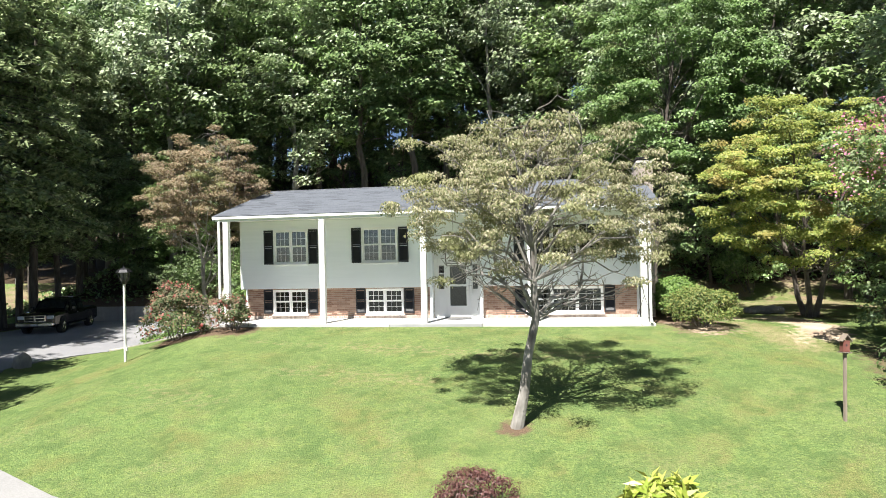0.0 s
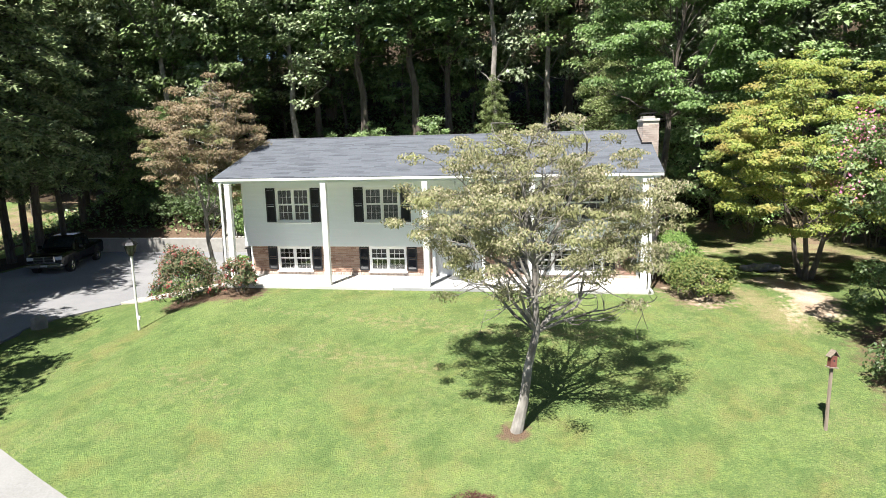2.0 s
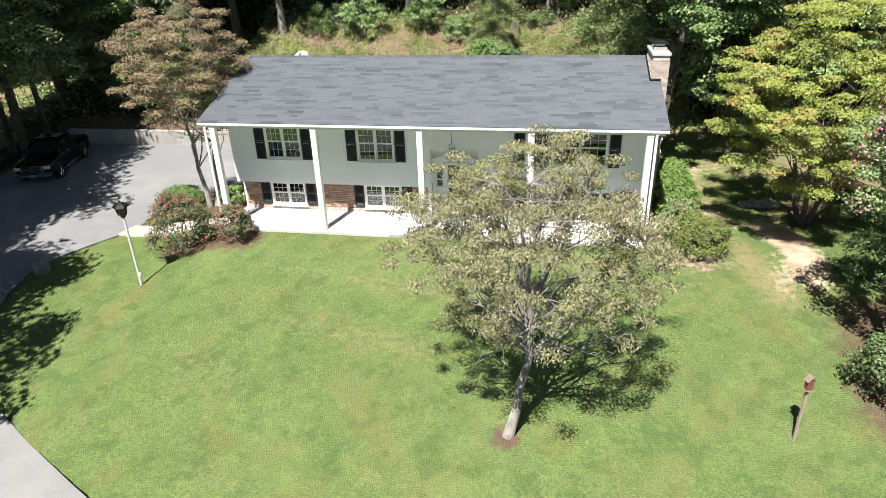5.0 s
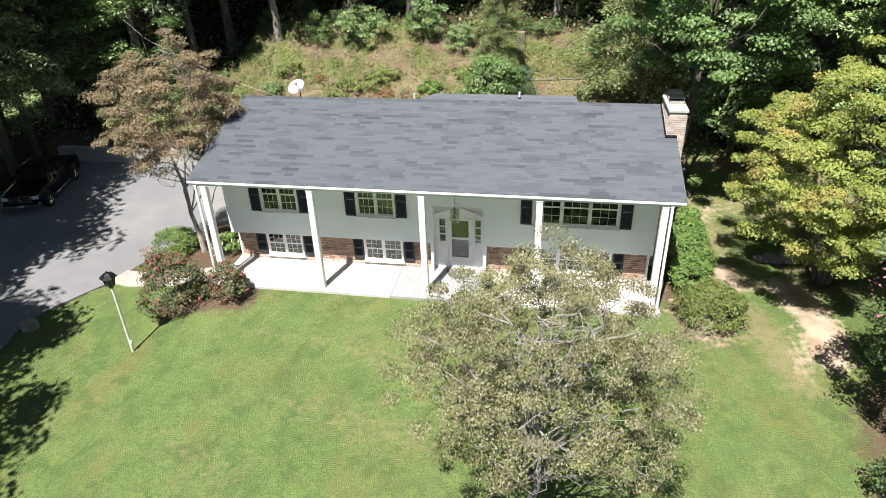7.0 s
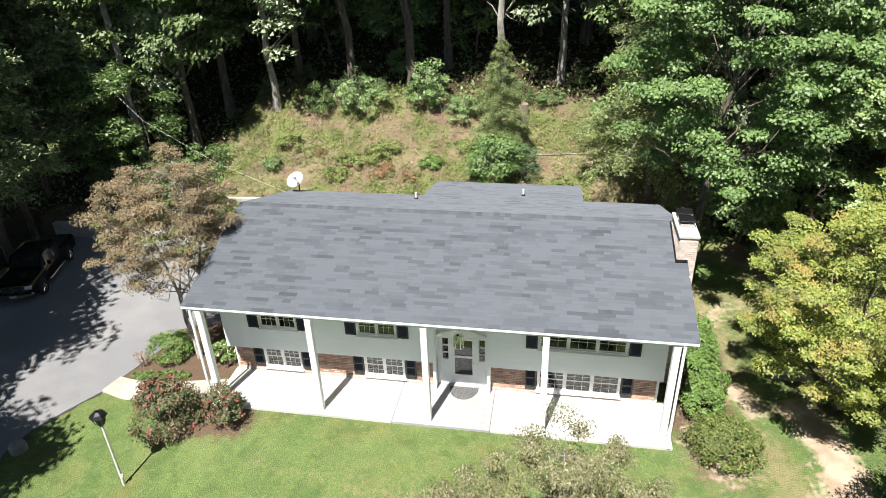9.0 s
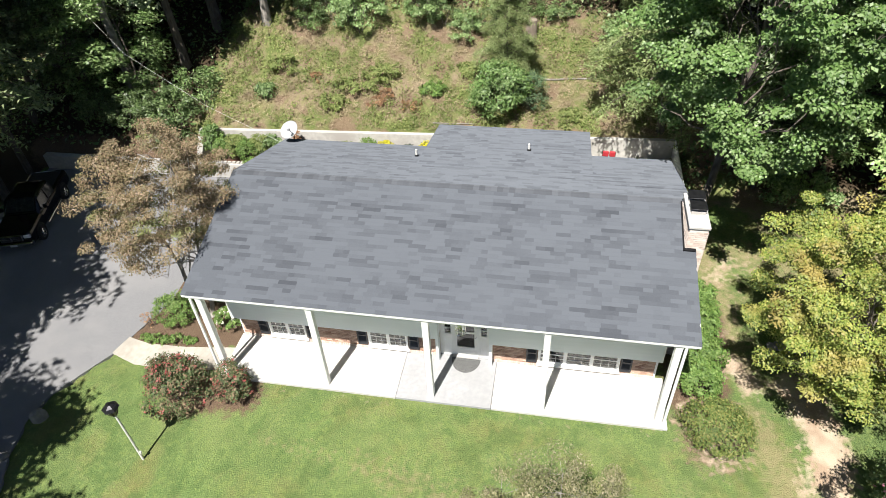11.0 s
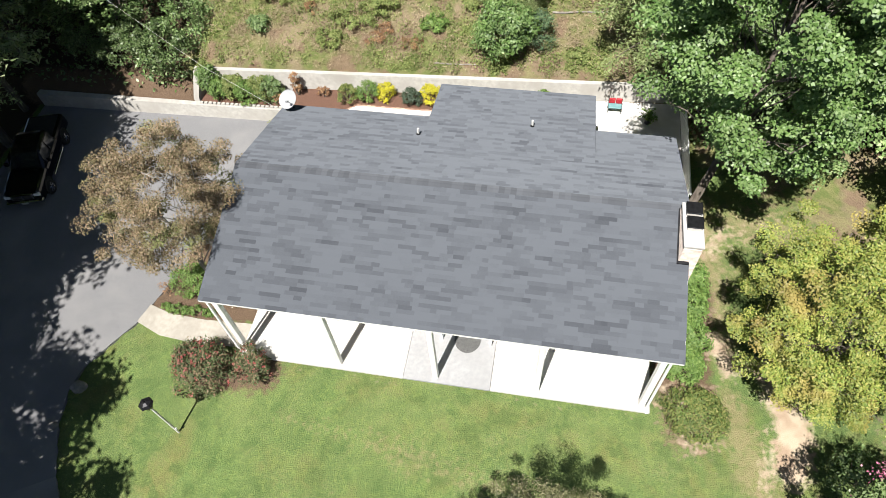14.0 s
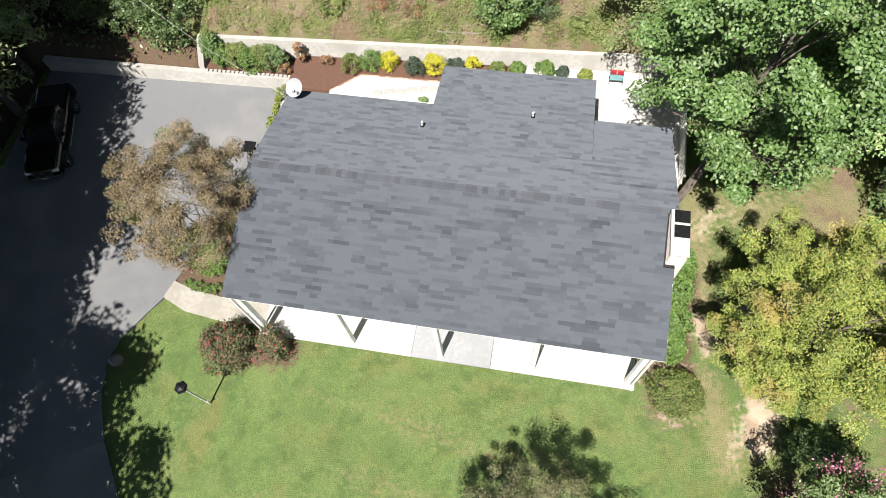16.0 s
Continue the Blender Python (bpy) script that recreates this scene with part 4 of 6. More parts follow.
for a, b in zip(rings, rings[1:]):
    for k in range(18):
        if a is rings[0]:
            bm.faces.new((a[0], b[k], b[(k + 1) % 18])) if k else bm.faces.new((a[0], b[0], b[1]))
        else:
            bm.faces.new((a[k], b[k], b[(k + 1) % 18], a[(k + 1) % 18]))
for v in [v for v in bm.verts if not v.link_faces]:
    bm.verts.remove(v)
d_ = part("reflector", bm, M["dish"], dish)
d_.modifiers.new("thick", "SOLIDIFY").thickness = 0.012
part("mast", tubed([(0.05, 0.05, 0.0), (0.05, 0.06, 0.30), (0.0, -0.02, 0.52)], [0.025, 0.025, 0.03], 8), M["black_metal"], dish)
bm = bmesh.new()
tube(bm, [cen - w * 0.34 + ax * 0.06, cen + ax * 0.42 - w * 0.22], [0.014, 0.014], 6)
box(bm, *[c for a in zip(cen + ax * 0.42 - w * 0.22 - Vector((0.05, 0.05, 0.05)), cen + ax * 0.42 - w * 0.22 + Vector((0.05, 0.05, 0.05))) for c in a])
part("receiver_arm", bm, M["dish"], dish)

# porch slab in three pours, walk
porch = thing("porch_slab", "white painted concrete porch slab with a bare grey middle", "porch", kind="structure")
for a, b, mt in ((-0.2, 6.12, "slab_white"), (6.13, 9.34, "slab_grey"), (9.35, 14.95, "slab_white")):
    part("slab", boxed(a, b, -0.26, BRICKY + 0.02, -0.32, 0.0, bevel=0.012), M[mt], porch)
part("step", boxed(6.2, 9.3, BRICKY + 0.021, DOORY + 0.1, -0.2, -0.001), M["slab_grey"], porch)
sheet_over("walkway", [(-5.62, 1.0), (-4.3, 0.45), (-2.4, 0.15), (-0.21, 0.1), (-0.21, 1.1), (-2.4, 1.2), (-4.2, 1.45), (-5.38, 1.85)], lambda x, y: max(at(x, y), -1.16) + 0.05, M["walk"], "pale concrete walkway from driveway to porch", "walkway", 0.8)
bm = bmesh.new()
bmesh.ops.create_circle(bm, cap_ends=True, segments=28, radius=0.46)
bmesh.ops.bisect_plane(bm, geom=bm.verts[:] + bm.edges[:] + bm.faces[:], plane_co=(0, 0.02, 0), plane_no=(0, 1, 0), clear_outer=True)
ex = bmesh.ops.extrude_face_region(bm, geom=bm.faces[:])
bmesh.ops.translate(bm, verts=[v for v in ex["geom"] if isinstance(v, bmesh.types.BMVert)], vec=(0, 0, 0.015))
bmesh.ops.scale(bm, verts=bm.verts[:], vec=(1.1, 1.3, 1))
bmesh.ops.recalc_face_normals(bm, faces=bm.faces[:])
mat_ = tagged(part("door_mat", bm, M["mat"]), "dark half-round door mat with a pale pattern", "door mat")
mat_.location = (8.26, 1.66, 0.002)


# ---- plants ----
def unit(v):
    return v / np.maximum(np.linalg.norm(v, axis=1, keepdims=True), 1e-9)


def leaves(rng, P, N, size, aspect=0.6, fold=0.12, droop=0.0, plain=False):
    """Folded kite-shaped leaves at P, facing N; plain: three-cornered ones, for far crowns."""
    n = len(P)
    N = unit(N)
    D = unit(np.cross(N, rng.normal(size=(n, 3))))
    if droop:
        D[:, 2] -= droop
        D = unit(D)
    W = unit(np.cross(N, D))
    N = np.cross(D, W)
    s = (size * rng.uniform(0.65, 1.3, n))[:, None]
    if plain:
        v = np.stack([P + W * s * aspect * 0.5, P + D * s * 0.9 + W * s * aspect * rng.uniform(-0.3, 0.3, (n, 1)), P - W * s * aspect * 0.5 + D * s * 0.15], 1)
        return v.reshape(-1, 3), np.arange(3 * n).reshape(n, 3)
    v = np.stack([P, P + D * s * 0.45 + W * s * aspect / 2 + N * s * fold, P + D * s, P + D * s * 0.45 - W * s * aspect / 2 + N * s * fold], 1)
    return v.reshape(-1, 3), np.arange(4 * n).reshape(n, 4)


def sprays(rng, P, R, n, flat=0.5, up=0.7):
    """Leaf places and facings in clumps at P with radius R, thickest on the upper shell."""
    m = len(P)
    d = unit(rng.normal(size=(m * n, 3)))
    d[:, 2] = np.abs(d[:, 2]) * np.where(rng.random(m * n) < 0.78, 1, -1)
    r = rng.random(m * n) ** 0.4
    c, rr = np.repeat(P, n, 0), np.repeat(R, n)
    Q = c + d * (rr * r)[:, None] * np.array([1, 1, flat])
    return Q, d * 0.55 + rng.normal(size=(m * n, 3)) * 0.42 + up * LIGHTWARD


LIGHTWARD = np.array([-0.14, -0.56, 0.82])  # leaves turn their faces to the open, sunny side


def limb_path(rng, a, b, bend=0.15, n=4, sag=0.0):
    a, b = np.asarray(a, float), np.asarray(b, float)
    d = np.linalg.norm(b - a)
    off = rng.normal(size=3) * bend * d * 0.5
    jog = rng.normal(size=(n + 1, 3)) * bend * d * 0.11
    return [tuple(a + (b - a) * t + off * math.sin(math.pi * t) + jog[i] * (0 < i < n) + np.array([0, 0, sag * d * math.sin(math.pi * t)])) for i, t in enumerate(np.linspace(0, 1, n + 1))]


def broad_tree(name, label, seed, height, trunk_r, crown_z, radii, clumps, clump_r, per, leaf, leaf_mat, bark, lean=(0, 0), flat=0.5, droop=0.0, twigs=2, stems=1, bare=0, low=-0.6, aspect=0.6, shell=0.45, limb=1.0, group="", offset=(0, 0), sides=6, up=0.7, fork=2, plain=False):
    """A broad-leaved tree at the origin: tapered wobbling trunk, limbs to every clump, a gappy crown of leaf clumps."""
    rng = np.random.default_rng(seed)
    t = thing(name, label, "tree", group=group)
    rx, ry, rz = radii
    cen = np.array([lean[0] + offset[0], lean[1] + offset[1], crown_z])
    d = unit(rng.normal(size=(clumps * 6, 3)))
    d = d[d[:, 2] > low][:clumps]
    rad = rng.uniform(shell, 1.0, len(d)) ** 0.6 * (1 + 0.16 * np.sin(d[:, 0] * 5 + seed) * np.cos(d[:, 1] * 4 - seed))
    C = cen + d * rad[:, None] * np.array([rx, ry, rz])
    bm = bmesh.new()
    top = np.array([lean[0] * 0.8 + offset[0] * 0.3 + rng.normal() * 0.1, lean[1] * 0.8 + offset[1] * 0.3 + rng.normal() * 0.1, min(crown_z + rz * 0.55, height)])
    trunks = []
    for s in range(stems):
        a = 2 * math.pi * s / max(stems, 1) + seed
        spread = 0.0 if stems == 1 else 0.45 * rx
        base = np.array([0.12 * math.cos(a), 0.12 * math.sin(a), -0.15]) if stems > 1 else np.array([0, 0, -0.15])
        end = top + np.array([spread * math.cos(a), spread * math.sin(a), 0])
        pts = limb_path(rng, base, end, 0.05, 8)
        rr = [trunk_r * (1.22 if i == 0 else 1) * (1 - 0.85 * (i / 8) ** 0.9) for i in range(9)]
        tube(bm, pts, rr, 10)
        trunks.append(np.array(pts))
    # a few main limbs, then a branch from the nearest limb to every clump
    far, mains = np.full(len(C), 1e9), []
    pick = int(np.argmax(np.hypot(C[:, 0] - cen[0], C[:, 1] - cen[1])))
    for q in range(max(6, clumps // 9)):
        mains.append(pick)
        far = np.minimum(far, np.linalg.norm(C - C[pick], axis=1))
        pick = int(np.argmax(far))
    nodes, width = [], []
    for q, m in enumerate(mains):
        c = C[m]
        tr = trunks[q % stems]
        want = c[2] - 0.75 * math.hypot(c[0] - tr[4][0], c[1] - tr[4][1]) - 0.1 * rz
        i = int(np.clip(np.argmin(np.abs(tr[:, 2] - want)) + rng.integers(-1, 2), fork, 6))
        r0 = trunk_r * 0.5 * (1 - 0.09 * i) * limb
        pts = limb_path(rng, tr[i], c, 0.2, 6, 0.08)
        rr = [r0 * (1 - 0.15 * k) for k in range(7)]
        tube(bm, pts, rr, sides, False)
        nodes += pts[1:6]
        width += rr[1:6]
    for tr in trunks:
        nodes += [tuple(p) for p in tr[4:8]]
        width += [trunk_r * 0.3 * limb] * 4
    nodes, width = np.array(nodes), np.array(width)
    for k, c in enumerate(C):
        if k in mains:
            continue
        d2 = np.linalg.norm(nodes - c, axis=1) + 0.8 * np.maximum(nodes[:, 2] - c[2], 0)
        i = int(np.argmin(d2))
        r0 = width[i] * 0.55
        pts = limb_path(rng, nodes[i], c, 0.2, 3, 0.05)
        tube(bm, pts, [r0, r0 * 0.7, r0 * 0.45, r0 * 0.2], max(3, sides - 2), False)
        for q in range(twigs):
            e = c + rng.normal(size=3) * clump_r * 0.6
            tube(bm, limb_path(rng, pts[1 + q % 2], e, 0.2, 3), [r0 * 0.4, r0 * 0.3, r0 * 0.18, r0 * 0.08], 3, False)
    for q in range(bare):
        c = cen + unit(rng.normal(size=(1, 3)))[0] * np.array([rx, ry, rz]) * (0.45 if q % 3 == 0 else 0.74)
        c[2] = crown_z + rz * (rng.uniform(0.7, 1.0) if q % 3 == 0 else rng.uniform(-0.95, -0.35))
        pts = limb_path(rng, trunks[q % stems][5 if q % 3 == 0 else 3], c, 0.2, 7, 0.08)
        r0 = trunk_r * 0.34
        tube(bm, pts, [r0 * (1 - 0.12 * i) for i in range(8)], 6, False)
        for z in range(9):
            a = np.array(pts[2 + z % 6])
            e = a + (c - a) * 0.3 + rng.normal(size=3) * np.array([0.45, 0.45, 0.3])
            twig = limb_path(rng, a, e, 0.25, 4)
            tube(bm, twig, [0.017, 0.014, 0.011, 0.008, 0.005], 4, False)
            tube(bm, limb_path(rng, twig[2], e + rng.normal(size=3) * 0.25, 0.4, 3), [0.009, 0.008, 0.006, 0.004], 3, False)
    part("trunk", bm, bark, t)
    Q, N = sprays(rng, C, clump_r * rng.uniform(0.65, 1.25, len(C)), per, flat, up)
    v, f = leaves(rng, Q, N, leaf, aspect, 0.12, droop, plain)
    raw("crown", v, f, leaf_mat, t)
    return t


def conifer(name, label, seed, height, trunk_r, radius, start, rows, leaf, leaf_mat, group="", per=26):
    """A hemlock: straight trunk, tiers of drooping boughs carrying flat needle sprays."""
    rng = np.random.default_rng(seed)
    t = thing(name, label, "tree", group=group)
    bm = bmesh.new()
    pts = limb_path(rng, (0, 0, -0.2), (rng.normal() * 0.2, rng.normal() * 0.2, height), 0.015, 6)
    tube(bm, pts, [trunk_r * (1.02 - i / 6) + 0.01 for i in range(7)], 9)
    P, N = [], []
    for i in range(rows):
        k = i / rows
        z = start + (height - start) * k ** 0.9
        r = radius * (1 - k) ** 0.75 * rng.uniform(0.6, 1.12) + 0.25
        a = i * 2.4 + rng.normal() * 0.4
        e = np.array([math.cos(a) * r, math.sin(a) * r, z - 0.22 * r + rng.normal() * 0.2])
        path = np.array(limb_path(rng, (0, 0, z), e, 0.06, 4, 0.12))
        tube(bm, [tuple(p) for p in path], [0.05 * (1 - k) + 0.012, 0.035 * (1 - k) + 0.01, 0.02, 0.012, 0.006], 5, False)
        m = int(per * r / radius * 6) + 12
        s = rng.uniform(0.18, 1.0, m)
        side = rng.normal(size=m) * 0.26 * r * (1.15 - s)
        mid = path[0] + (path[-1] - path[0]) * s[:, None] + np.array([0, 0, 0.1 * r]) * np.sin(math.pi * s)[:, None]
        w = np.array([-math.sin(a), math.cos(a), 0])
        p = mid + w * side[:, None] + rng.normal(size=(m, 3)) * 0.09
        p[:, 2] -= np.abs(side) * 0.3
        P.append(p)
        N.append(np.tile([0, 0, 1.0], (m, 1)) + rng.normal(size=(m, 3)) * 0.45)
    part("trunk", bm, M["bark"], t)
    v, f = leaves(rng, np.concatenate(P), np.concatenate(N), leaf, 0.4, 0.05, 0.35, True)
    raw("crown", v, f, leaf_mat, t)
    return t


def shrub(name, label, seed, loc, radii, n, leaf, leaf_mat, stems=7, lumps=14, blossom=None, count=0, size=0.07, up=0.5, aspect=0.55, open_=0.0, ragged=1.0, group="", category="shrub"):
    """A bush: stems from the ground, leaves over a lumpy shell, blossom as a part of its own."""
    rng = np.random.default_rng(seed)
    t = thing(name, label, category, loc, group)
    rx, ry, rz = radii
    bm = bmesh.new()
    for i in range(stems):
        a = i * 2.4
        tube(bm, limb_path(rng, (0.1 * math.cos(a), 0.1 * math.sin(a), -0.08), (rx * 0.6 * math.cos(a), ry * 0.6 * math.sin(a), rz * rng.uniform(1.0, 1.6)), 0.2, 3), [0.022, 0.016, 0.011, 0.005], 5, False)
    tagged(part("twigwork", bm, M["bark"], t), kind="stuff")
    d = unit(rng.normal(size=(lumps, 3)))
    amp = rng.uniform(-0.5, 1.0, lumps) * 0.11 * ragged

    def shell(m, lo):
        q = unit(rng.normal(size=(m, 3)))
        q[:, 2] = np.where(q[:, 2] < -0.55, -q[:, 2], q[:, 2])
        bulge = np.clip(0.93 + (amp[None] * np.maximum(q @ d.T - 0.6, 0) * 2.5).sum(1), 0.7, 1.12)
        r = bulge * rng.uniform(lo, 1.0, m) ** 0.5
        return q, q * r[:, None] * np.array([rx, ry, rz]) + np.array([0, 0, rz * 0.82])

    # sprays of leaves over the outside, and a thinner filling within
    k = max(14, n // 42)
    q, C = shell(k, 0.62 - 0.3 * open_)
    R = (rx + ry + rz) / 3 * rng.uniform(0.16, 0.3, k)
    per = int(n * 0.85 / k)
    Q, N = sprays(rng, C, R, per, 0.75, up)
    N = N + np.repeat(q, per, 0) * 0.5
    q, P = shell(n - k * per, 0.2)
    P, N = np.concatenate([Q, P]), np.concatenate([N, q * 0.8 + rng.normal(size=q.shape) * 0.6])
    P[:, 2] = np.maximum(P[:, 2], 0.03)
    v, f = leaves(rng, P, N, leaf, aspect)
    raw("foliage", v, f, leaf_mat, t)
    if blossom:
        q, P = shell(count, 0.9)
        c = np.repeat(P, 6, 0) + rng.normal(size=(count * 6, 3)) * size * 0.45
        v, f = leaves(rng, c, np.repeat(q, 6, 0) + rng.normal(size=(count * 6, 3)) * 0.5, size, 0.9)
        raw("blossom", v, f, blossom, t)
    return t


def place(t, x, y, z=None, rot=0.0, s=1.0):
    t.matrix_basis = Matrix.Translation((x, y, at(x, y) if z is None else z)) @ Matrix.Rotation(rot, 4, "Z") @ Matrix.Scale(s, 4)
    return t


def plant(t, x, y, rot=0.0, s=1.0, tall=1.0):
    return copy_thing(t, Matrix.Translation((x, y, at(x, y))) @ Matrix.Rotation(rot, 4, "Z") @ Matrix.Diagonal((s, s, s * tall, 1)))


# the turning dogwood on the lawn
place(broad_tree("dogwood_tree", "turning olive-brown dogwood with pale scaly trunk on lawn", 5, 7.2, 0.125, 4.6, (3.3, 3.2, 2.25), 290, 0.34, 240, 0.066, L["dogwood"], M["lichen_bark"], (0.0, 0.15), flat=0.42, droop=1.0, twigs=3, bare=15, low=-0.68, aspect=0.46, shell=0.3, limb=0.8, fork=4, offset=(0.5, 1.2)), 10.92, -8.4)
# the bronze dogwood beside the porch
place(broad_tree("dogwood_tree", "bronze-leaved dogwood with two stems beside the porch", 13, 7.8, 0.10, 5.5, (2.65, 2.7, 2.7), 220, 0.42, 260, 0.08, L["dogwood_red"], M["pale_bark"], (-0.25, 0.35), flat=0.42, droop=0.5, twigs=2, stems=2, bare=3, low=-0.8, aspect=0.5, shell=0.25, limb=0.7), -2.2, 2.75)
# the yellowing tree over the soil path
place(broad_tree("maple_tree", "yellow-green small tree with several stems over bare soil", 23, 7.2, 0.1, 4.4, (3.8, 3.5, 3.25), 300, 0.46, 330, 0.08, L["yellow_tree"], M["bark"], (-0.1, -0.5), flat=0.36, up=0.9, twigs=2, stems=3, low=-0.9, aspect=0.6, shell=0.3, limb=0.6), 20.5, 2.5)
# the tall oak at the house corner
place(broad_tree("oak_tree", "tall oak with silvery green leaves beside the house", 31, 14.5, 0.21, 9.6, (4.1, 4.3, 5.3), 290, 0.66, 340, 0.12, L["oak"], M["bark"], (1.7, 1.7), flat=0.42, up=0.8, fork=4, twigs=2, low=-0.75, aspect=0.7, limb=0.55), 16.0, 7.4)

# woodland kinds, each built once
oak_a = place(broad_tree("woodland_tree", "tall dark green woodland tree on the bank", 41, 21, 0.3, 12.5, (4.4, 4.4, 8.0), 100, 1.25, 150, 0.28, L["wood"], M["bark"], flat=0.5, twigs=0, low=-0.85, group="trees of the wood", aspect=0.7, limb=0.6, sides=3, up=1.0, plain=True), -1.3, 22.4)
oak_b = place(broad_tree("woodland_tree", "tall bright green oak with layered leaf masses", 47, 19, 0.27, 11.5, (4.2, 4.2, 7.5), 98, 1.2, 150, 0.28, L["oak_far"], M["bark"], (0.5, 0.2), flat=0.42, twigs=0, low=-0.9, group="trees of the wood", aspect=0.7, limb=0.6, sides=3, up=1.0, plain=True), 4.0, 25.5)
oak_c = place(broad_tree("woodland_tree", "slender pale-leaved woodland tree", 53, 20, 0.24, 11.5, (3.5, 3.5, 8.0), 92, 1.15, 150, 0.27, L["pale"], M["pale_bark"], flat=0.45, twigs=0, low=-0.9, group="trees of the wood", aspect=0.7, limb=0.6, sides=3, up=1.0, plain=True), 19.5, 17.5)
low_tree = place(broad_tree("understorey_tree", "low dense green tree at the wood's edge", 57, 9, 0.11, 4.6, (2.9, 2.9, 3.9), 75, 0.9, 110, 0.25, L["wood"], M["bark"], flat=0.5, twigs=0, low=-0.95, group="understorey trees", aspect=0.7, limb=0.6, sides=3, up=1.0, plain=True), 0.8, 26.0)
far_tree = place(broad_tree("woodland_tree", "distant tall green tree behind the wood", 59, 21, 0.3, 12.0, (4.6, 4.6, 8.6), 80, 1.6, 70, 0.52, L["wood"], M["bark"], flat=0.5, twigs=0, low=-0.9, group="trees of the wood", aspect=0.7, limb=0.6, sides=3, up=1.0, plain=True), -20.0, 47.0)
hem_a = place(conifer("hemlock_tree", "tall feathery dark hemlock", 61, 18, 0.2, 3.4, 4.2, 125, 0.30, L["hemlock"], group="hemlocks", per=46), -18.3, 15.0)
hem_c = place(conifer("hemlock_tree", "broad old feathery hemlock beside the driveway", 63, 21, 0.3, 6.0, 5.6, 150, 0.33, L["hemlock"], group="hemlocks", per=40), -20.5, 2.8)
hem_b = place(conifer("hemlock_tree", "young feathery hemlock beside the patio", 67, 10.5, 0.14, 2.8, 1.4, 110, 0.13, L["hemlock_young"], group="hemlocks", per=150), 15.75, 16.2, None, 0.0, 1.38)
under = place(broad_tree("understorey_shrub", "bright green woodland edge shrub on the bank", 71, 2.6, 0.035, 1.15, (1.4, 1.2, 1.1), 34, 0.45, 80, 0.15, L["wood"], M["bark"], flat=0.6, twigs=0, stems=4, low=-0.7, group="woodland edge shrubs", aspect=0.65, limb=0.7, sides=3, up=0.5, plain=True), -0.5, 21.0)

rng = random.Random(7)
WOOD = [(oak_b, -5.2, 23.6), (oak_a, -9.5, 22.0), (oak_c, -6.0, 21.2), (oak_b, -13.5, 20.0), (oak_a, 2.2, 23.2), (oak_c, 7.5, 23.5), (oak_c, 11.0, 24.5), (oak_b, 14.5, 22.0), (oak_c, 16.8, 19.0),
        (oak_c, 20.5, 13.0), (oak_b, 24.0, 17.0), (oak_c, 25.5, 13.5), (oak_b, 27.5, 12.0), (oak_c, 28.0, 6.0), (oak_b, 27.0, 0.5), (oak_c, 29.5, -4.0), (oak_b, 31.0, 20.0), (oak_b, 25.0, 23.0),
        (oak_c, -16.0, 24.5), (oak_a, -20.5, 23.0), (oak_b, -24.0, 27.0), (oak_a, -28.0, 22.0), (oak_c, -33.0, 26.0),
        (oak_b, -17.6, -1.2), (oak_c, -13.4, 17.6), (oak_b, -10.6, 19.2), (oak_b, -19.5, -3.5), (oak_a, -15.6, -7.4)]
for t, x, y in WOOD:
    plant(t, x, y, rng.uniform(-0.9, 0.9), rng.uniform(0.9, 1.12), rng.uniform(0.92, 1.12) * (0.8 if y < 2 and x < 0 else 1))
for x, y in ((-16.4, -1.0), (-17.0, 2.6), (-17.2, 6.4)):
    plant(hem_c, x, y, rng.uniform(0, 6.28), rng.uniform(0.95, 1.1))
plant(hem_c, -18.4, 9.2, 1.0, 0.8)
plant(oak_b, 25.0, 10.5, 0.7, 0.62, 0.85)
plant(oak_a, -15.4, -4.6, 0.4, 1.2, 0.85)
plant(oak_c, -10.5, -10.6, 0.3, 1.08, 0.8)
plant(oak_c, -7.4, -14.2, 1.0, 1.0, 0.8)
for i in range(45):
    x = -46 + (i % 27) * 3.3 + rng.uniform(-1, 1)
    y = (29 if i < 27 else 41) + (i % 3) * 3.6 + rng.uniform(-1.5, 1.5)
    plant((oak_a, oak_b, oak_c, oak_a)[i % 4] if i < 27 and i % 2 else far_tree, x, y, rng.uniform(-0.9, 0.9), rng.uniform(1.05, 1.25), rng.uniform(1.0, 1.25))
for i in range(14):
    plant(low_tree, -13 + i * 3.2 + rng.uniform(-0.7, 0.7), 26.5 + (i % 3) * 1.8 + rng.uniform(-0.8, 0.8), rng.uniform(0, 6.28), rng.uniform(0.85, 1.25), rng.uniform(0.9, 1.3))
for x, y, s in ((22.0, 13.5, 0.8), (27.5, 8.0, 0.9), (28.0, 2.5, 0.9), (27.0, -3.5, 0.9), (-12.5, 16.8, 0.8), (-15.4, 16.2, 0.8), (19.5, 12.5, 0.75)):
    plant(low_tree, x, y, rng.uniform(0, 6.28), s)
for x, y, s in ((-17.0, 9.8, 1.2), (-17.5, 12.3, 0.9), (-20.0, 17.6, 1.05), (-16.2, 17.5, 0.95), (-19.0, 11.0, 1.0)):
    plant(hem_a, x, y, rng.uniform(0, 6.28), s, rng.uniform(0.9, 1.1))
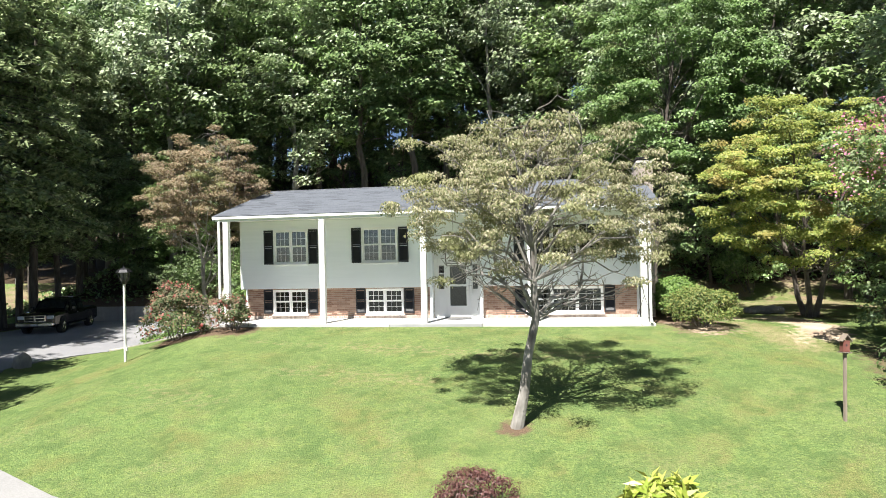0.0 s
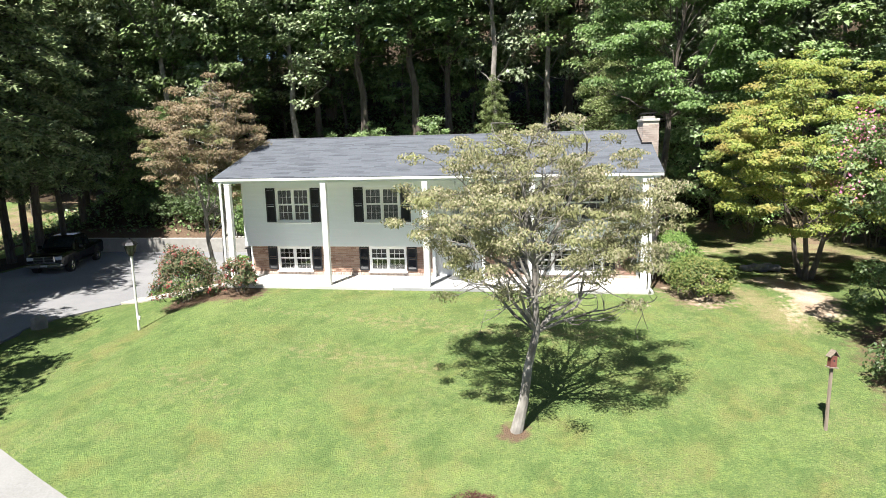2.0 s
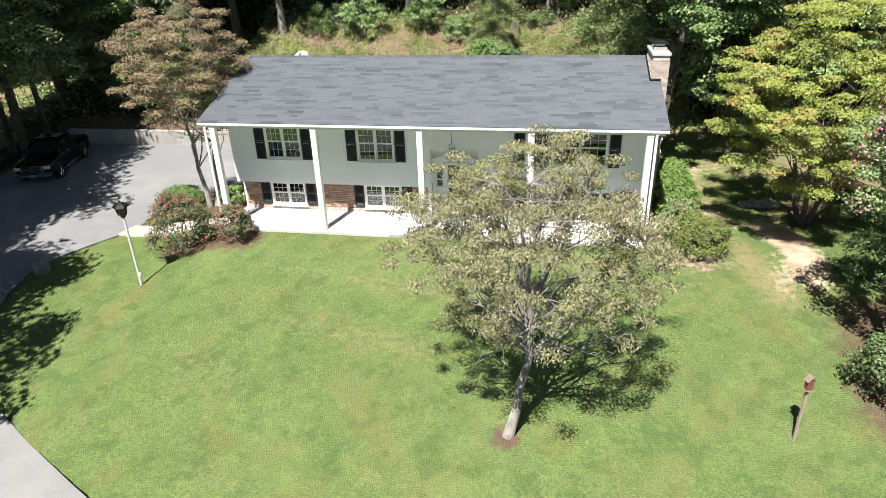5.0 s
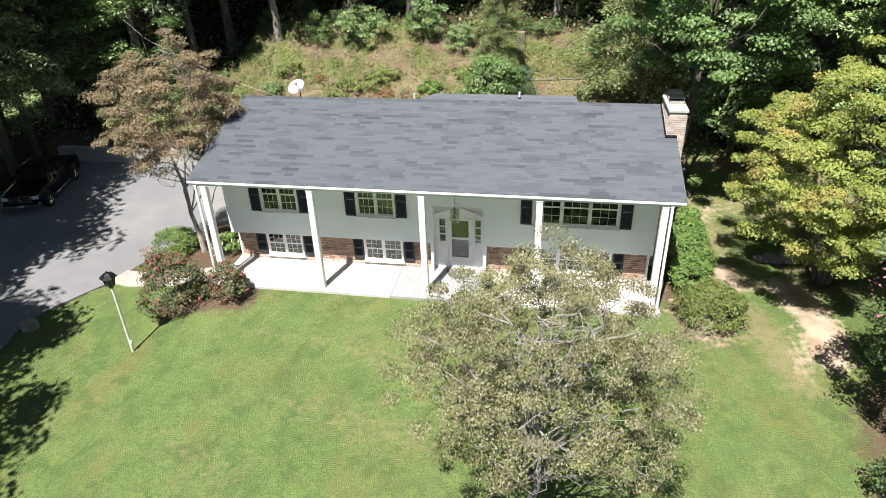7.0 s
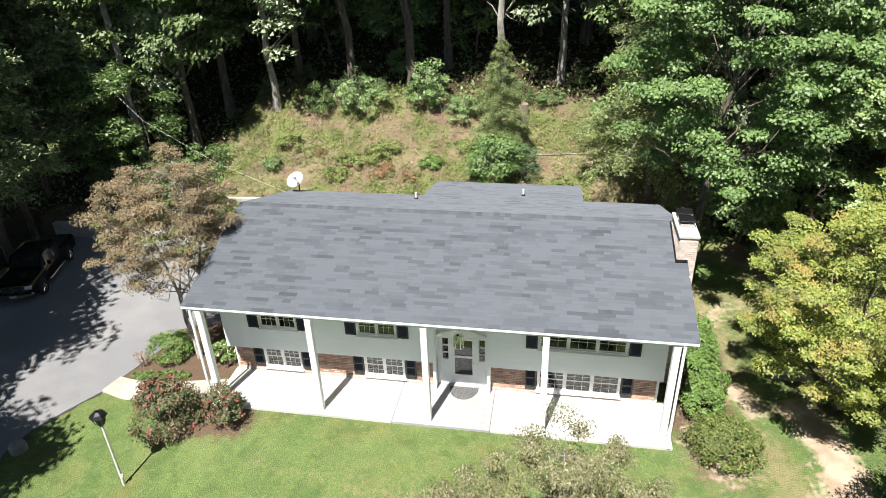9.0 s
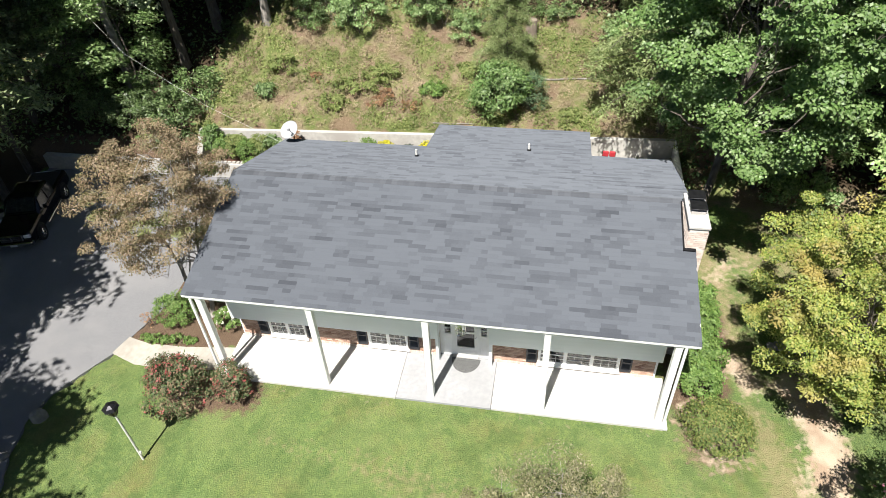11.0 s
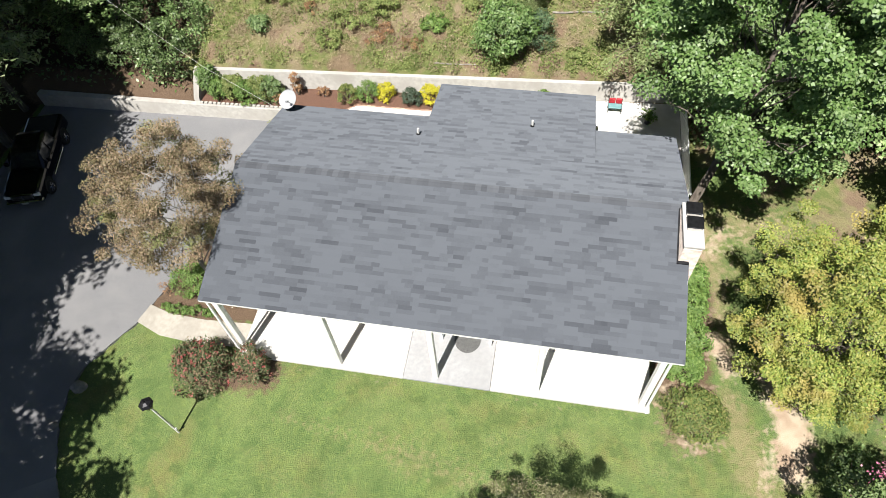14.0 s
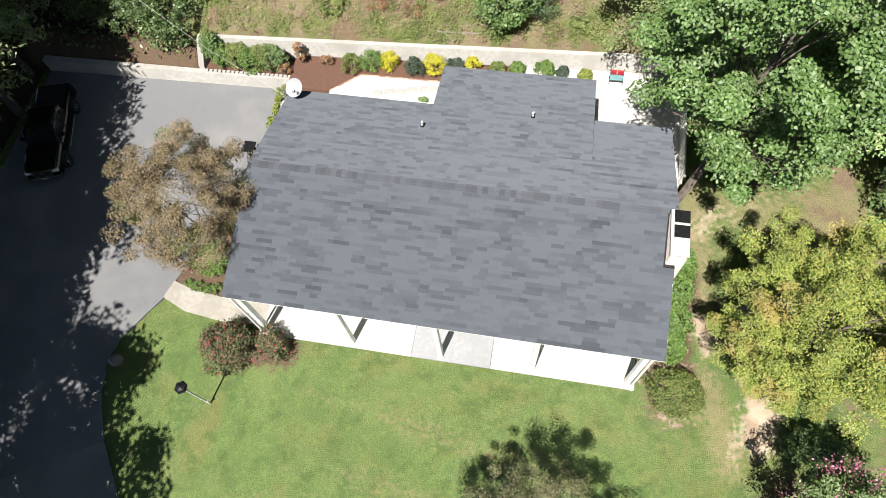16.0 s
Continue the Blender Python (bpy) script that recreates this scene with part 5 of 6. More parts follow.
for x, y, s in ((-18.6, 0.4, 0.8), (-19.6, 3.4, 0.95), (-18.4, 4.8, 0.75), (-20.4, 6.0, 0.9), (-18.8, 8.0, 0.85), (-21.5, 8.8, 0.9), (-22.6, 3.0, 0.8), (-23.4, 12.6, 1.0), (-20.8, 14.0, 0.9)):
    plant(hem_a, x, y, rng.uniform(0, 6.28), s, rng.uniform(1.0, 1.2))
under_b = place(broad_tree("understorey_shrub", "ragged dark green woodland shrub", 73, 2.6, 0.035, 1.2, (1.2, 1.6, 1.3), 30, 0.45, 80, 0.15, L["wood"], M["bark"], flat=0.6, twigs=0, stems=4, low=-0.7, group="woodland edge shrubs", aspect=0.65, limb=0.7, sides=3, up=0.5, plain=True), 3.4, 22.2)
for i in range(22):
    x = -9 + i * 1.3 + rng.uniform(-0.5, 0.5)
    y = 20.9 + 1.3 * math.sin(i * 0.9) + rng.uniform(0, 3.2) - (0.9 if x > 8 else 0)
    s = rng.uniform(0.3, 0.75)
    if 7.4 < x < 10.6:
        y = 22.6
    copy_thing((under, under_b, under_b)[i % 3], Matrix.Translation((x, y, at(x, y) - 0.1)) @ Matrix.Rotation(rng.uniform(0, 6.28), 4, "Z") @ Matrix.Diagonal((s * rng.uniform(0.8, 1.5), s, s * rng.uniform(0.6, 1.5), 1)))
for x, y, s in ((21.0, 11.4, 1.0), (25.5, 9.0, 1.2), (26.5, 5.0, 1.3), (25.6, -1.2, 1.2), (-9.4, 14.8, 1.1), (-10.8, 15.6, 1.0), (-12.4, 15.0, 0.8), (-8.6, 16.6, 1.0), (-14.5, 15.6, 0.9)):
    plant(under, x, y, rng.uniform(0, 6.28), s, 1.0)

# ---- garden ----
shrub("rose_bush", "loose rose bush with dusky red flowers by the porch", 101, (-1.45, -1.0, at(-1.45, -1.0)), (1.22, 1.16, 1.1), 6000, 0.095, L["rose"], blossom=L["redflower"], count=95, size=0.07, open_=1.1, ragged=4.6, lumps=22)
shrub("rose_bush", "smaller rose bush with red flowers at porch corner", 103, (0.62, -0.72, at(0.62, -0.72)), (0.76, 0.69, 0.65), 2700, 0.09, L["rose"], blossom=L["redflower"], count=40, size=0.065, open_=1.1, ragged=4.6, lumps=20)
shrub("holly_bush", "rounded clipped olive-green bush in a mulch ring", 107, (16.36, -0.28, at(16.36, -0.28)), (1.03, 0.97, 0.68), 8000, 0.075, L["holly"], group="clipped shrubs")
shrub("boxwood_bush", "rounded bright green boxwood in the mulch bed", 109, (-3.5, 2.85, at(-3.5, 2.85)), (0.95, 0.85, 0.62), 4200, 0.075, L["boxwood"], group="clipped shrubs")
for i, (x, y, s) in enumerate(((16.05, 1.55, 0.82), (16.15, 2.6, 0.95), (16.2, 3.9, 0.95), (16.3, 5.1, 0.85))):
    shrub("laurel_bush", "glossy green laurel in a side hedge", 111 + i, (x, y, at(x, y)), (0.85 * s, 0.95 * s, 0.85 * s), 3400, 0.1, L["boxwood"], group="hedge along the house side")
# low plants along the walkway edge of the mulch bed, and a thin one at its corner
for i, (x, y, q) in enumerate(((-4.55, 1.78, 0.24), (-4.0, 1.62, 0.3), (-3.45, 1.56, 0.26), (-2.95, 1.48, 0.32), (-2.35, 1.5, 0.22))):
    shrub("border_plant", "low green plant at the edge of the mulch bed", 241 + i, (x, y, at(x, y)), (q * 1.25, q * 0.9, q * 0.55), 260, 0.085, L["boxwood"], stems=3, open_=0.9, ragged=3.0, group="plants edging the mulch bed", category="plant")
shrub("dead_shrub", "thin half-dead shrub at the corner of the mulch bed", 249, (-4.75, 2.55, at(-4.75, 2.55)), (0.4, 0.36, 0.36), 170, 0.07, L["rust"], stems=12, open_=1.2, ragged=3.0)
shrub("hydrangea_bush", "small white-flowered bush beside the porch wall", 117, (-1.0, 2.2, at(-1.0, 2.2)), (0.55, 0.5, 0.5), 1300, 0.1, L["boxwood"], blossom=L["white_flower"], count=14, size=0.07)
shrub("barberry_bush", "low dark maroon barberry mound on the lawn", 119, (10.45, -11.45, at(10.45, -11.45)), (0.72, 0.68, 0.40), 5200, 0.045, L["barberry"])
shrub("hosta_plant", "yellow-green clump of strap leaves on the lawn", 121, (13.4, -11.35, at(13.4, -11.35)), (0.62, 0.58, 0.33), 520, 0.26, L["hosta"], stems=4, aspect=0.28, category="plant")
crape = broad_tree("crape_myrtle", "tall many-stemmed crape myrtle with pink flower heads", 133, 7.4, 0.07, 5.0, (2.1, 2.1, 2.6), 130, 0.36, 120, 0.1, L["oak_far"], M["pale_bark"], flat=0.6, twigs=1, stems=6, low=-0.85, aspect=0.55, shell=0.3, limb=0.5)
place(crape, 20.7, -4.6)
bl = np.random.default_rng(9)
q = unit(bl.normal(size=(46, 3)))
q[:, 2] = np.abs(q[:, 2]) - 0.25
P = np.repeat(q * np.array([2.1, 2.1, 2.7]) * bl.uniform(0.9, 1.05, (46, 1)) + np.array([0, 0, 5.0]), 26, 0) + bl.normal(size=(46 * 26, 3)) * np.array([0.13, 0.13, 0.16])
v, f = leaves(bl, P, bl.normal(size=P.shape) + np.array([0, 0, 0.5]), 0.07, 0.9)
tagged(raw("blossom", v, f, L["pink"], crape, "pink flower heads"), kind="stuff")
shrub("garden_bush", "dark leafy bush under the crape myrtle", 135, (20.2, -6.2, at(20.2, -6.2)), (1.2, 1.1, 0.9), 4200, 0.1, L["wood"], open_=0.9)
shrub("garden_bush", "leafy green bush behind the bird house", 137, (21.4, -1.5, at(21.4, -1.5)), (1.0, 0.95, 0.9), 2000, 0.11, L["wood"], open_=0.9)
shrub("viburnum_bush", "loose green bush at the edge of the lawn", 139, (21.2, -5.6, at(21.2, -5.6)), (1.15, 1.1, 0.8), 4200, 0.1, L["oak"], open_=0.8)
for i, (x, y, r, m, lb) in enumerate(((2.25, 14.25, 0.5, "yellow_shrub", "round golden yellow shrub before the retaining wall"), (3.55, 14.10, 0.5, "blue_shrub", "round blue-green shrub before the retaining wall"), (4.5, 14.30, 0.58, "yellow_shrub", "large golden yellow shrub before the retaining wall"),
                                  (5.6, 14.45, 0.45, "blue_shrub", "round blue-green shrub before the retaining wall"), (6.4, 14.60, 0.42, "yellow_shrub", "round golden yellow shrub before the retaining wall"), (1.35, 14.15, 0.62, "boxwood", "leafy green shrub in the back bed"),
                                  (0.35, 13.90, 0.55, "holly", "olive green shrub in the back bed"), (7.6, 14.55, 0.4, "holly", "small green shrub along the back wall"), (8.6, 14.60, 0.4, "boxwood", "small green shrub along the back wall"), (9.9, 14.70, 0.5, "boxwood", "clipped green shrub along the back wall"),
                                  (10.8, 14.75, 0.3, "blue_shrub", "small dark shrub along the back wall"), (11.9, 14.65, 0.35, "yellow_tree", "small yellow-green plant on the patio"))):
    shrub("garden_shrub", lb, 151 + i, (x, y, -0.08), (r, r, r * 0.85), 1500, 0.085, L[m], group="shrubs of the back bed")
for i, (x, y, r, h, m) in enumerate(((-6.9, 13.85, 0.62, 0.95, "oak"), (-6.3, 13.65, 0.6, 0.7, "boxwood"), (-5.6, 13.8, 0.66, 0.78, "weeds"), (-4.95, 13.65, 0.6, 0.68, "boxwood"), (-4.2, 13.8, 0.68, 0.72, "weeds"), (-3.5, 13.7, 0.62, 0.78, "wood"))):
    shrub("bed_shrub", "dense leafy green shrub in the raised bed", 171 + i, (x, y, -0.39), (r, r * 0.9, h), 2200, 0.1, L[m], group="raised bed shrubs", ragged=3.0, open_=0.4)
shrub("climbing_plant", "tall loose plant with bright leaves beside the wall", 178, (-7.05, 14.2, -0.3), (0.6, 0.45, 0.95), 900, 0.13, L["weeds"], open_=0.8, ragged=3.0, category="plant")
shrub("dead_shrub", "low dead brown shrub in the mulch bed", 179, (-0.97, 14.1, -0.06), (0.33, 0.3, 0.25), 420, 0.08, L["rust"])
shrub("dead_shrub", "low dead brown shrub in the mulch bed", 180, (-3.0, 13.3, -0.05), (0.36, 0.3, 0.28), 380, 0.09, L["rust"], open_=0.9)
shrub("rust_conifer", "small rusty brown upright shrub", 181, (-2.3, 14.05, -0.05), (0.25, 0.25, 0.7), 700, 0.09, L["rust"])
shrub("bank_shrub", "big bright green shrub on the bank", 183, (7.9, 16.6, at(7.9, 16.6)), (1.5, 1.3, 1.35), 6400, 0.15, L["oak"], ragged=3.2, lumps=22)
shrub("bank_shrub", "blue-green conifer-like shrub on the bank", 185, (9.25, 16.9, at(9.25, 16.9)), (0.95, 0.9, 1.0), 2600, 0.12, L["spruce"], ragged=3.0, aspect=0.25)
plant(hem_b, 8.0, 18.2, 0.3, 0.45)

for i, (x, y, rx, rz, m) in enumerate(((0.1, 17.4, 1.3, 0.35, "weeds"), (1.4, 18.3, 1.1, 0.35, "weeds"), (-0.9, 16.4, 0.8, 0.3, "weeds"), (4.2, 17.5, 0.7, 0.3, "boxwood"), (-4.7, 16.6, 0.7, 0.4, "wood"), (-4.2, 18.3, 0.9, 0.4, "weeds"), (6.0, 18.8, 0.8, 0.3, "weeds"), (11.4, 16.6, 0.6, 0.28, "weeds"))):
    shrub("vine_clump", "low sprawling green vine over the weedy bank", 211 + i, (x, y, at(x, y) - 0.1), (rx, rx * 0.8, rz), 1300, 0.13, L[m], stems=4, ragged=3.5, open_=0.6, group="vines of the bank", category="plant")
for i, (x, y, r) in enumerate(((1.45, 16.55, 0.55), (3.2, 16.45, 0.6), (1.9, 17.1, 0.4), (-2.2, 17.8, 0.45))):
    shrub("dead_weed", "clump of rusty dead weeds on the bank", 221 + i, (x, y, at(x, y) - 0.08), (r, r * 0.8, 0.26), 420, 0.12, L["rust"], stems=4, ragged=3.0, open_=0.8, aspect=0.25, group="dead weeds of the bank", category="plant")

# ---- retaining walls, patio and bed ----
bm = bmesh.new()
prism(bm, [(-7.7, wall_y(-7.7)), (16.4, wall_y(16.4)), (16.4, wall_y(16.4) + 0.22), (-7.7, wall_y(-7.7) + 0.22)], -0.4, lambda x, y: 0.93)
tagged(part("retaining_wall_back", bm, M["concrete"]), "long pale block retaining wall under the bank", "retaining wall", kind="structure")
bm = bmesh.new()
prism(bm, [(-16.6, 12.74), (-2.61, 13.085), (-2.61, 13.3), (-16.6, 13.1)], -1.5, -0.37)
tagged(part("retaining_wall_drive", bm, M["concrete"]), "low pale concrete wall at the driveway's end", "retaining wall", kind="structure")
bm = bmesh.new()
prism(bm, [(-7.75, 13.24), (-7.45, 13.245), (-7.45, 14.16), (-7.75, 14.15)], -0.7, lambda x, y: -0.2 + 1.15 * max(0, y - 13.24))
tagged(part("retaining_wall_return", bm, M["concrete"]), "stepped return wall of the raised bed", "retaining wall", kind="structure")
sheet_over("raised_bed", [(-7.44, 13.25), (-2.71, 13.31), (-2.71, 14.4), (-7.44, 14.15)], lambda x, y: -0.39, M["mulch"], "mulched raised bed above the driveway", "garden bed", 2.0, 0.7)
sheet_over("patio", [(-0.44, 8.9), (5.85, 8.9), (5.85, 11.3), (12.2, 11.3), (12.2, 8.9), (16.4, 8.9), (16.4, 15.4), (9.0, 15.05), (9.0, 13.65), (0.9, 13.55), (-0.44, 12.4)], lambda x, y: -0.04, M["patio"], "pale concrete patio behind the house", "patio", 2.5, 0.25)
sheet_over("mulch_bed", [(-2.69, 12.4), (-0.45, 12.42), (0.88, 13.57), (9.0, 13.67), (9.0, 15.05), (-2.69, 14.42)], lambda x, y: -0.06, M["mulch"], "brown mulch bed before the retaining wall", "garden bed", 2.5, 0.3)
edge = thing("bed_edging", "low brick edging between bed and patio", "edging", kind="structure")
pts = [(-0.45, 12.38), (0.88, 13.55), (9.0, 13.65)]
rngb = random.Random(3)
for (ax_, ay), (bx, by) in zip(pts, pts[1:]):
    n = int(math.hypot(bx - ax_, by - ay) / 0.24)
    for i in range(n):
        u_ = (i + 0.5) / n
        b = part("brick", boxed(-0.105, 0.105, -0.03, 0.03, -0.12, 0.03), M["brick_obj"], edge)
        b.matrix_basis = Matrix.Translation((ax_ + (bx - ax_) * u_, ay + (by - ay) * u_, -0.03)) @ Matrix.Rotation(math.atan2(by - ay, bx - ax_), 4, "Z")
for i, (x, y) in enumerate(((1.95, 12.55), (2.5, 12.72), (3.05, 12.78), (3.6, 12.95), (4.15, 13.05), (4.75, 13.1))):
    p = part("stepping_stone", boxed(-0.24, 0.24, -0.17, 0.17, -0.02, 0.02, bevel=0.01), M["paver"])
    p.location, p.rotation_euler, p.scale = (x, y, -0.018), (0, 0, 0.2 + rngb.uniform(-0.2, 0.2)), (rngb.uniform(0.8, 1.1), rngb.uniform(0.8, 1.2), 1)
    tagged(p, "pale grey flat stepping stone on the patio", "stepping stone", "stepping stones")
shrub("patio_plant", "small dark green plant at the patio's corner", 189, (4.3, 12.3, -0.04), (0.3, 0.2, 0.14), 260, 0.08, L["wood"], stems=3, category="plant")

blocks = thing("block_edging", "row of small pale blocks along the raised bed", "edging", kind="structure")
for i in range(20):
    b = part("block", boxed(-0.085, 0.085, -0.06, 0.06, 0.0, 0.1, bevel=0.008), M["concrete"], blocks)
    b.location = (-7.3 + i * 0.235, 13.13 + i * 0.0058, -0.37)
for i in range(7):
    x, y = -3.3 - 0.05 * (i % 3), 10.15 + i * 0.42
    r = 0.34 if i == 6 else 0.16 + 0.04 * (i % 2)
    shrub("edge_plant", "small yellow-green plant along the driveway edge", 191 + i, (x, y, -1.19), (r, r * 1.1, r), 260, 0.09, L["yellow_tree"], stems=3, group="plants along the driveway", category="plant")
kerb = thing("stone_edging", "loose row of small pale stones along the driveway edge", "edging", kind="structure")
for i in range(12):
    b = part("stone", boxed(-0.06, 0.06, -0.09, 0.09, 0.0, 0.1, bevel=0.02), M["concrete"], kerb)
    b.location, b.rotation_euler = (-3.18 + rngb.uniform(-0.05, 0.05), 10.05 + i * 0.24, -1.19), (0, 0, rngb.uniform(-0.5, 0.5))


# ---- loose things ----
def lamp_post():
    x, y = -1.81, -3.26
    t = thing("lamp_post", "white lamp post with black lantern on lawn", "lamp post", (x, y, at(x, y)))
    part("pole", tubed([(0, 0, -0.2), (0, 0, 0.3), (0.0, 0, 2.5)], [0.045, 0.042, 0.036], 12), M["pole_white"], t)
    bm = bmesh.new()
    bmesh.ops.create_cone(bm, cap_ends=True, segments=6, radius1=0.06, radius2=0.13, depth=0.12, matrix=Matrix.Translation((0, 0, 2.54)))
    part("lantern_base", bm, M["black_metal"], t)
    bm = bmesh.new()
    bmesh.ops.create_cone(bm, cap_ends=True, segments=6, radius1=0.13, radius2=0.19, depth=0.28, matrix=Matrix.Translation((0, 0, 2.73)))
    part("lantern_glass", bm, M["lamp_glass"], t)
    bm = bmesh.new()
    for k in range(6):
        a = k * math.pi / 3
        tube(bm, [(0.135 * math.cos(a), 0.135 * math.sin(a), 2.58), (0.198 * math.cos(a), 0.198 * math.sin(a), 2.88)], [0.012, 0.012], 5)
    part("lantern_frame", bm, M["black_metal"], t)
    bm = bmesh.new()
    for r1, r2, z0, z1 in ((0.26, 0.19, 2.86, 2.95), (0.185, 0.06, 2.945, 3.01), (0.035, 0.012, 3.0, 3.08)):
        bmesh.ops.create_cone(bm, cap_ends=True, segments=6, radius1=r1, radius2=r2, depth=z1 - z0, matrix=Matrix.Translation((0, 0, (z0 + z1) / 2)))
    part("lantern_cap", bm, M["black_metal"], t)
    part("switch_box", boxed(0.04, 0.09, -0.03, 0.03, 0.35, 0.47, bevel=0.006), M["pvc"], t)


def bird_house():
    x, y = 17.43, -7.85
    t = thing("bird_house", "weathered red bird house on a leaning wooden pole", "bird house", (x, y, at(x, y)))
    part("pole", boxed(-0.045, 0.045, -0.045, 0.045, -0.2, 1.48, bevel=0.008), M["wood_grey"], t)
    part("box", boxed(-0.11, 0.11, -0.1, 0.1, 1.42, 1.66, bevel=0.006), M["red_paint"], t)
    bm = bmesh.new()
    for s in (-1, 1):
        vs = [bm.verts.new(c) for c in ((0, -0.14, 1.78), (0, 0.14, 1.78), (s * 0.17, 0.14, 1.64), (s * 0.17, -0.14, 1.64))]
        bm.faces.new(vs)
    r = part("roof", bm, M["wood_grey"], t)
    r.modifiers.new("thick", "SOLIDIFY").thickness = 0.02
    part("platform", boxed(-0.15, 0.15, -0.15, 0.15, 1.40, 1.42), M["wood_grey"], t)
    part("entrance", tubed([(0, -0.104, 1.56), (0, -0.094, 1.56)], [0.025, 0.025], 10), M["shutter"], t)
    t.rotation_euler, t.scale = (radians(-6), radians(5), 0.2), (0.62, 0.62, 0.96)


def boulder(x, y, r, h, seed):
    rg = random.Random(seed)
    bm = bmesh.new()
    bmesh.ops.create_icosphere(bm, subdivisions=3, radius=1.0)
    for v in bm.verts:
        k = 1 + 0.22 * noise.noise(v.co * 1.6 + Vector((seed, 0, 0))) + 0.08 * noise.noise(v.co * 5)
        v.co = Vector((v.co.x * r * k, v.co.y * r * 0.7 * k, v.co.z * h * k))
    ob = part("boulder", bm, M["rock"])
    ob.location, ob.rotation_euler = (x, y, at(x, y) + h * 0.55), (0.1, 0.05, rg.uniform(0, 3))
    tagged(ob, "dark grey boulder at the driveway edge", "boulder")


def wheel(parent, x, y, z, r, side):
    w = new("wheel")
    w.parent = parent
    w.location = (x, y, z)
    bm = bmesh.new()
    n = 28
    prof = [(r * 0.6, -0.13), (r * 0.93, -0.14), (r, -0.10), (r, 0.10), (r * 0.93, 0.14), (r * 0.6, 0.13)]
    rings = [[bm.verts.new((o, q * math.cos(2 * math.pi * k / n), q * math.sin(2 * math.pi * k / n))) for k in range(n)] for q, o in prof]
    for a, b in zip(rings, rings[1:] + rings[:1]):
        for k in range(n):
            bm.faces.new((a[k], b[k], b[(k + 1) % n], a[(k + 1) % n]))
    part("tyre", bm, M["tyre"], w)
    bm = bmesh.new()
    bmesh.ops.create_cone(bm, cap_ends=True, segments=24, radius1=r * 0.2, radius2=r * 0.18, depth=0.2, matrix=Matrix.Rotation(math.pi / 2, 4, "Y"))
    tube(bm, [(side * 0.10, r * 0.6 * math.cos(k * math.pi / 12), r * 0.6 * math.sin(k * math.pi / 12)) for k in range(25)], [0.025] * 25, 6)
    for k in range(5):
        a = k * 2 * math.pi / 5
        tube(bm, [(side * 0.09, r * 0.12 * math.cos(a), r * 0.12 * math.sin(a)), (side * 0.10, r * 0.6 * math.cos(a), r * 0.6 * math.sin(a))], [0.05, 0.035], 6)
    part("rim", bm, M["chrome"], w)


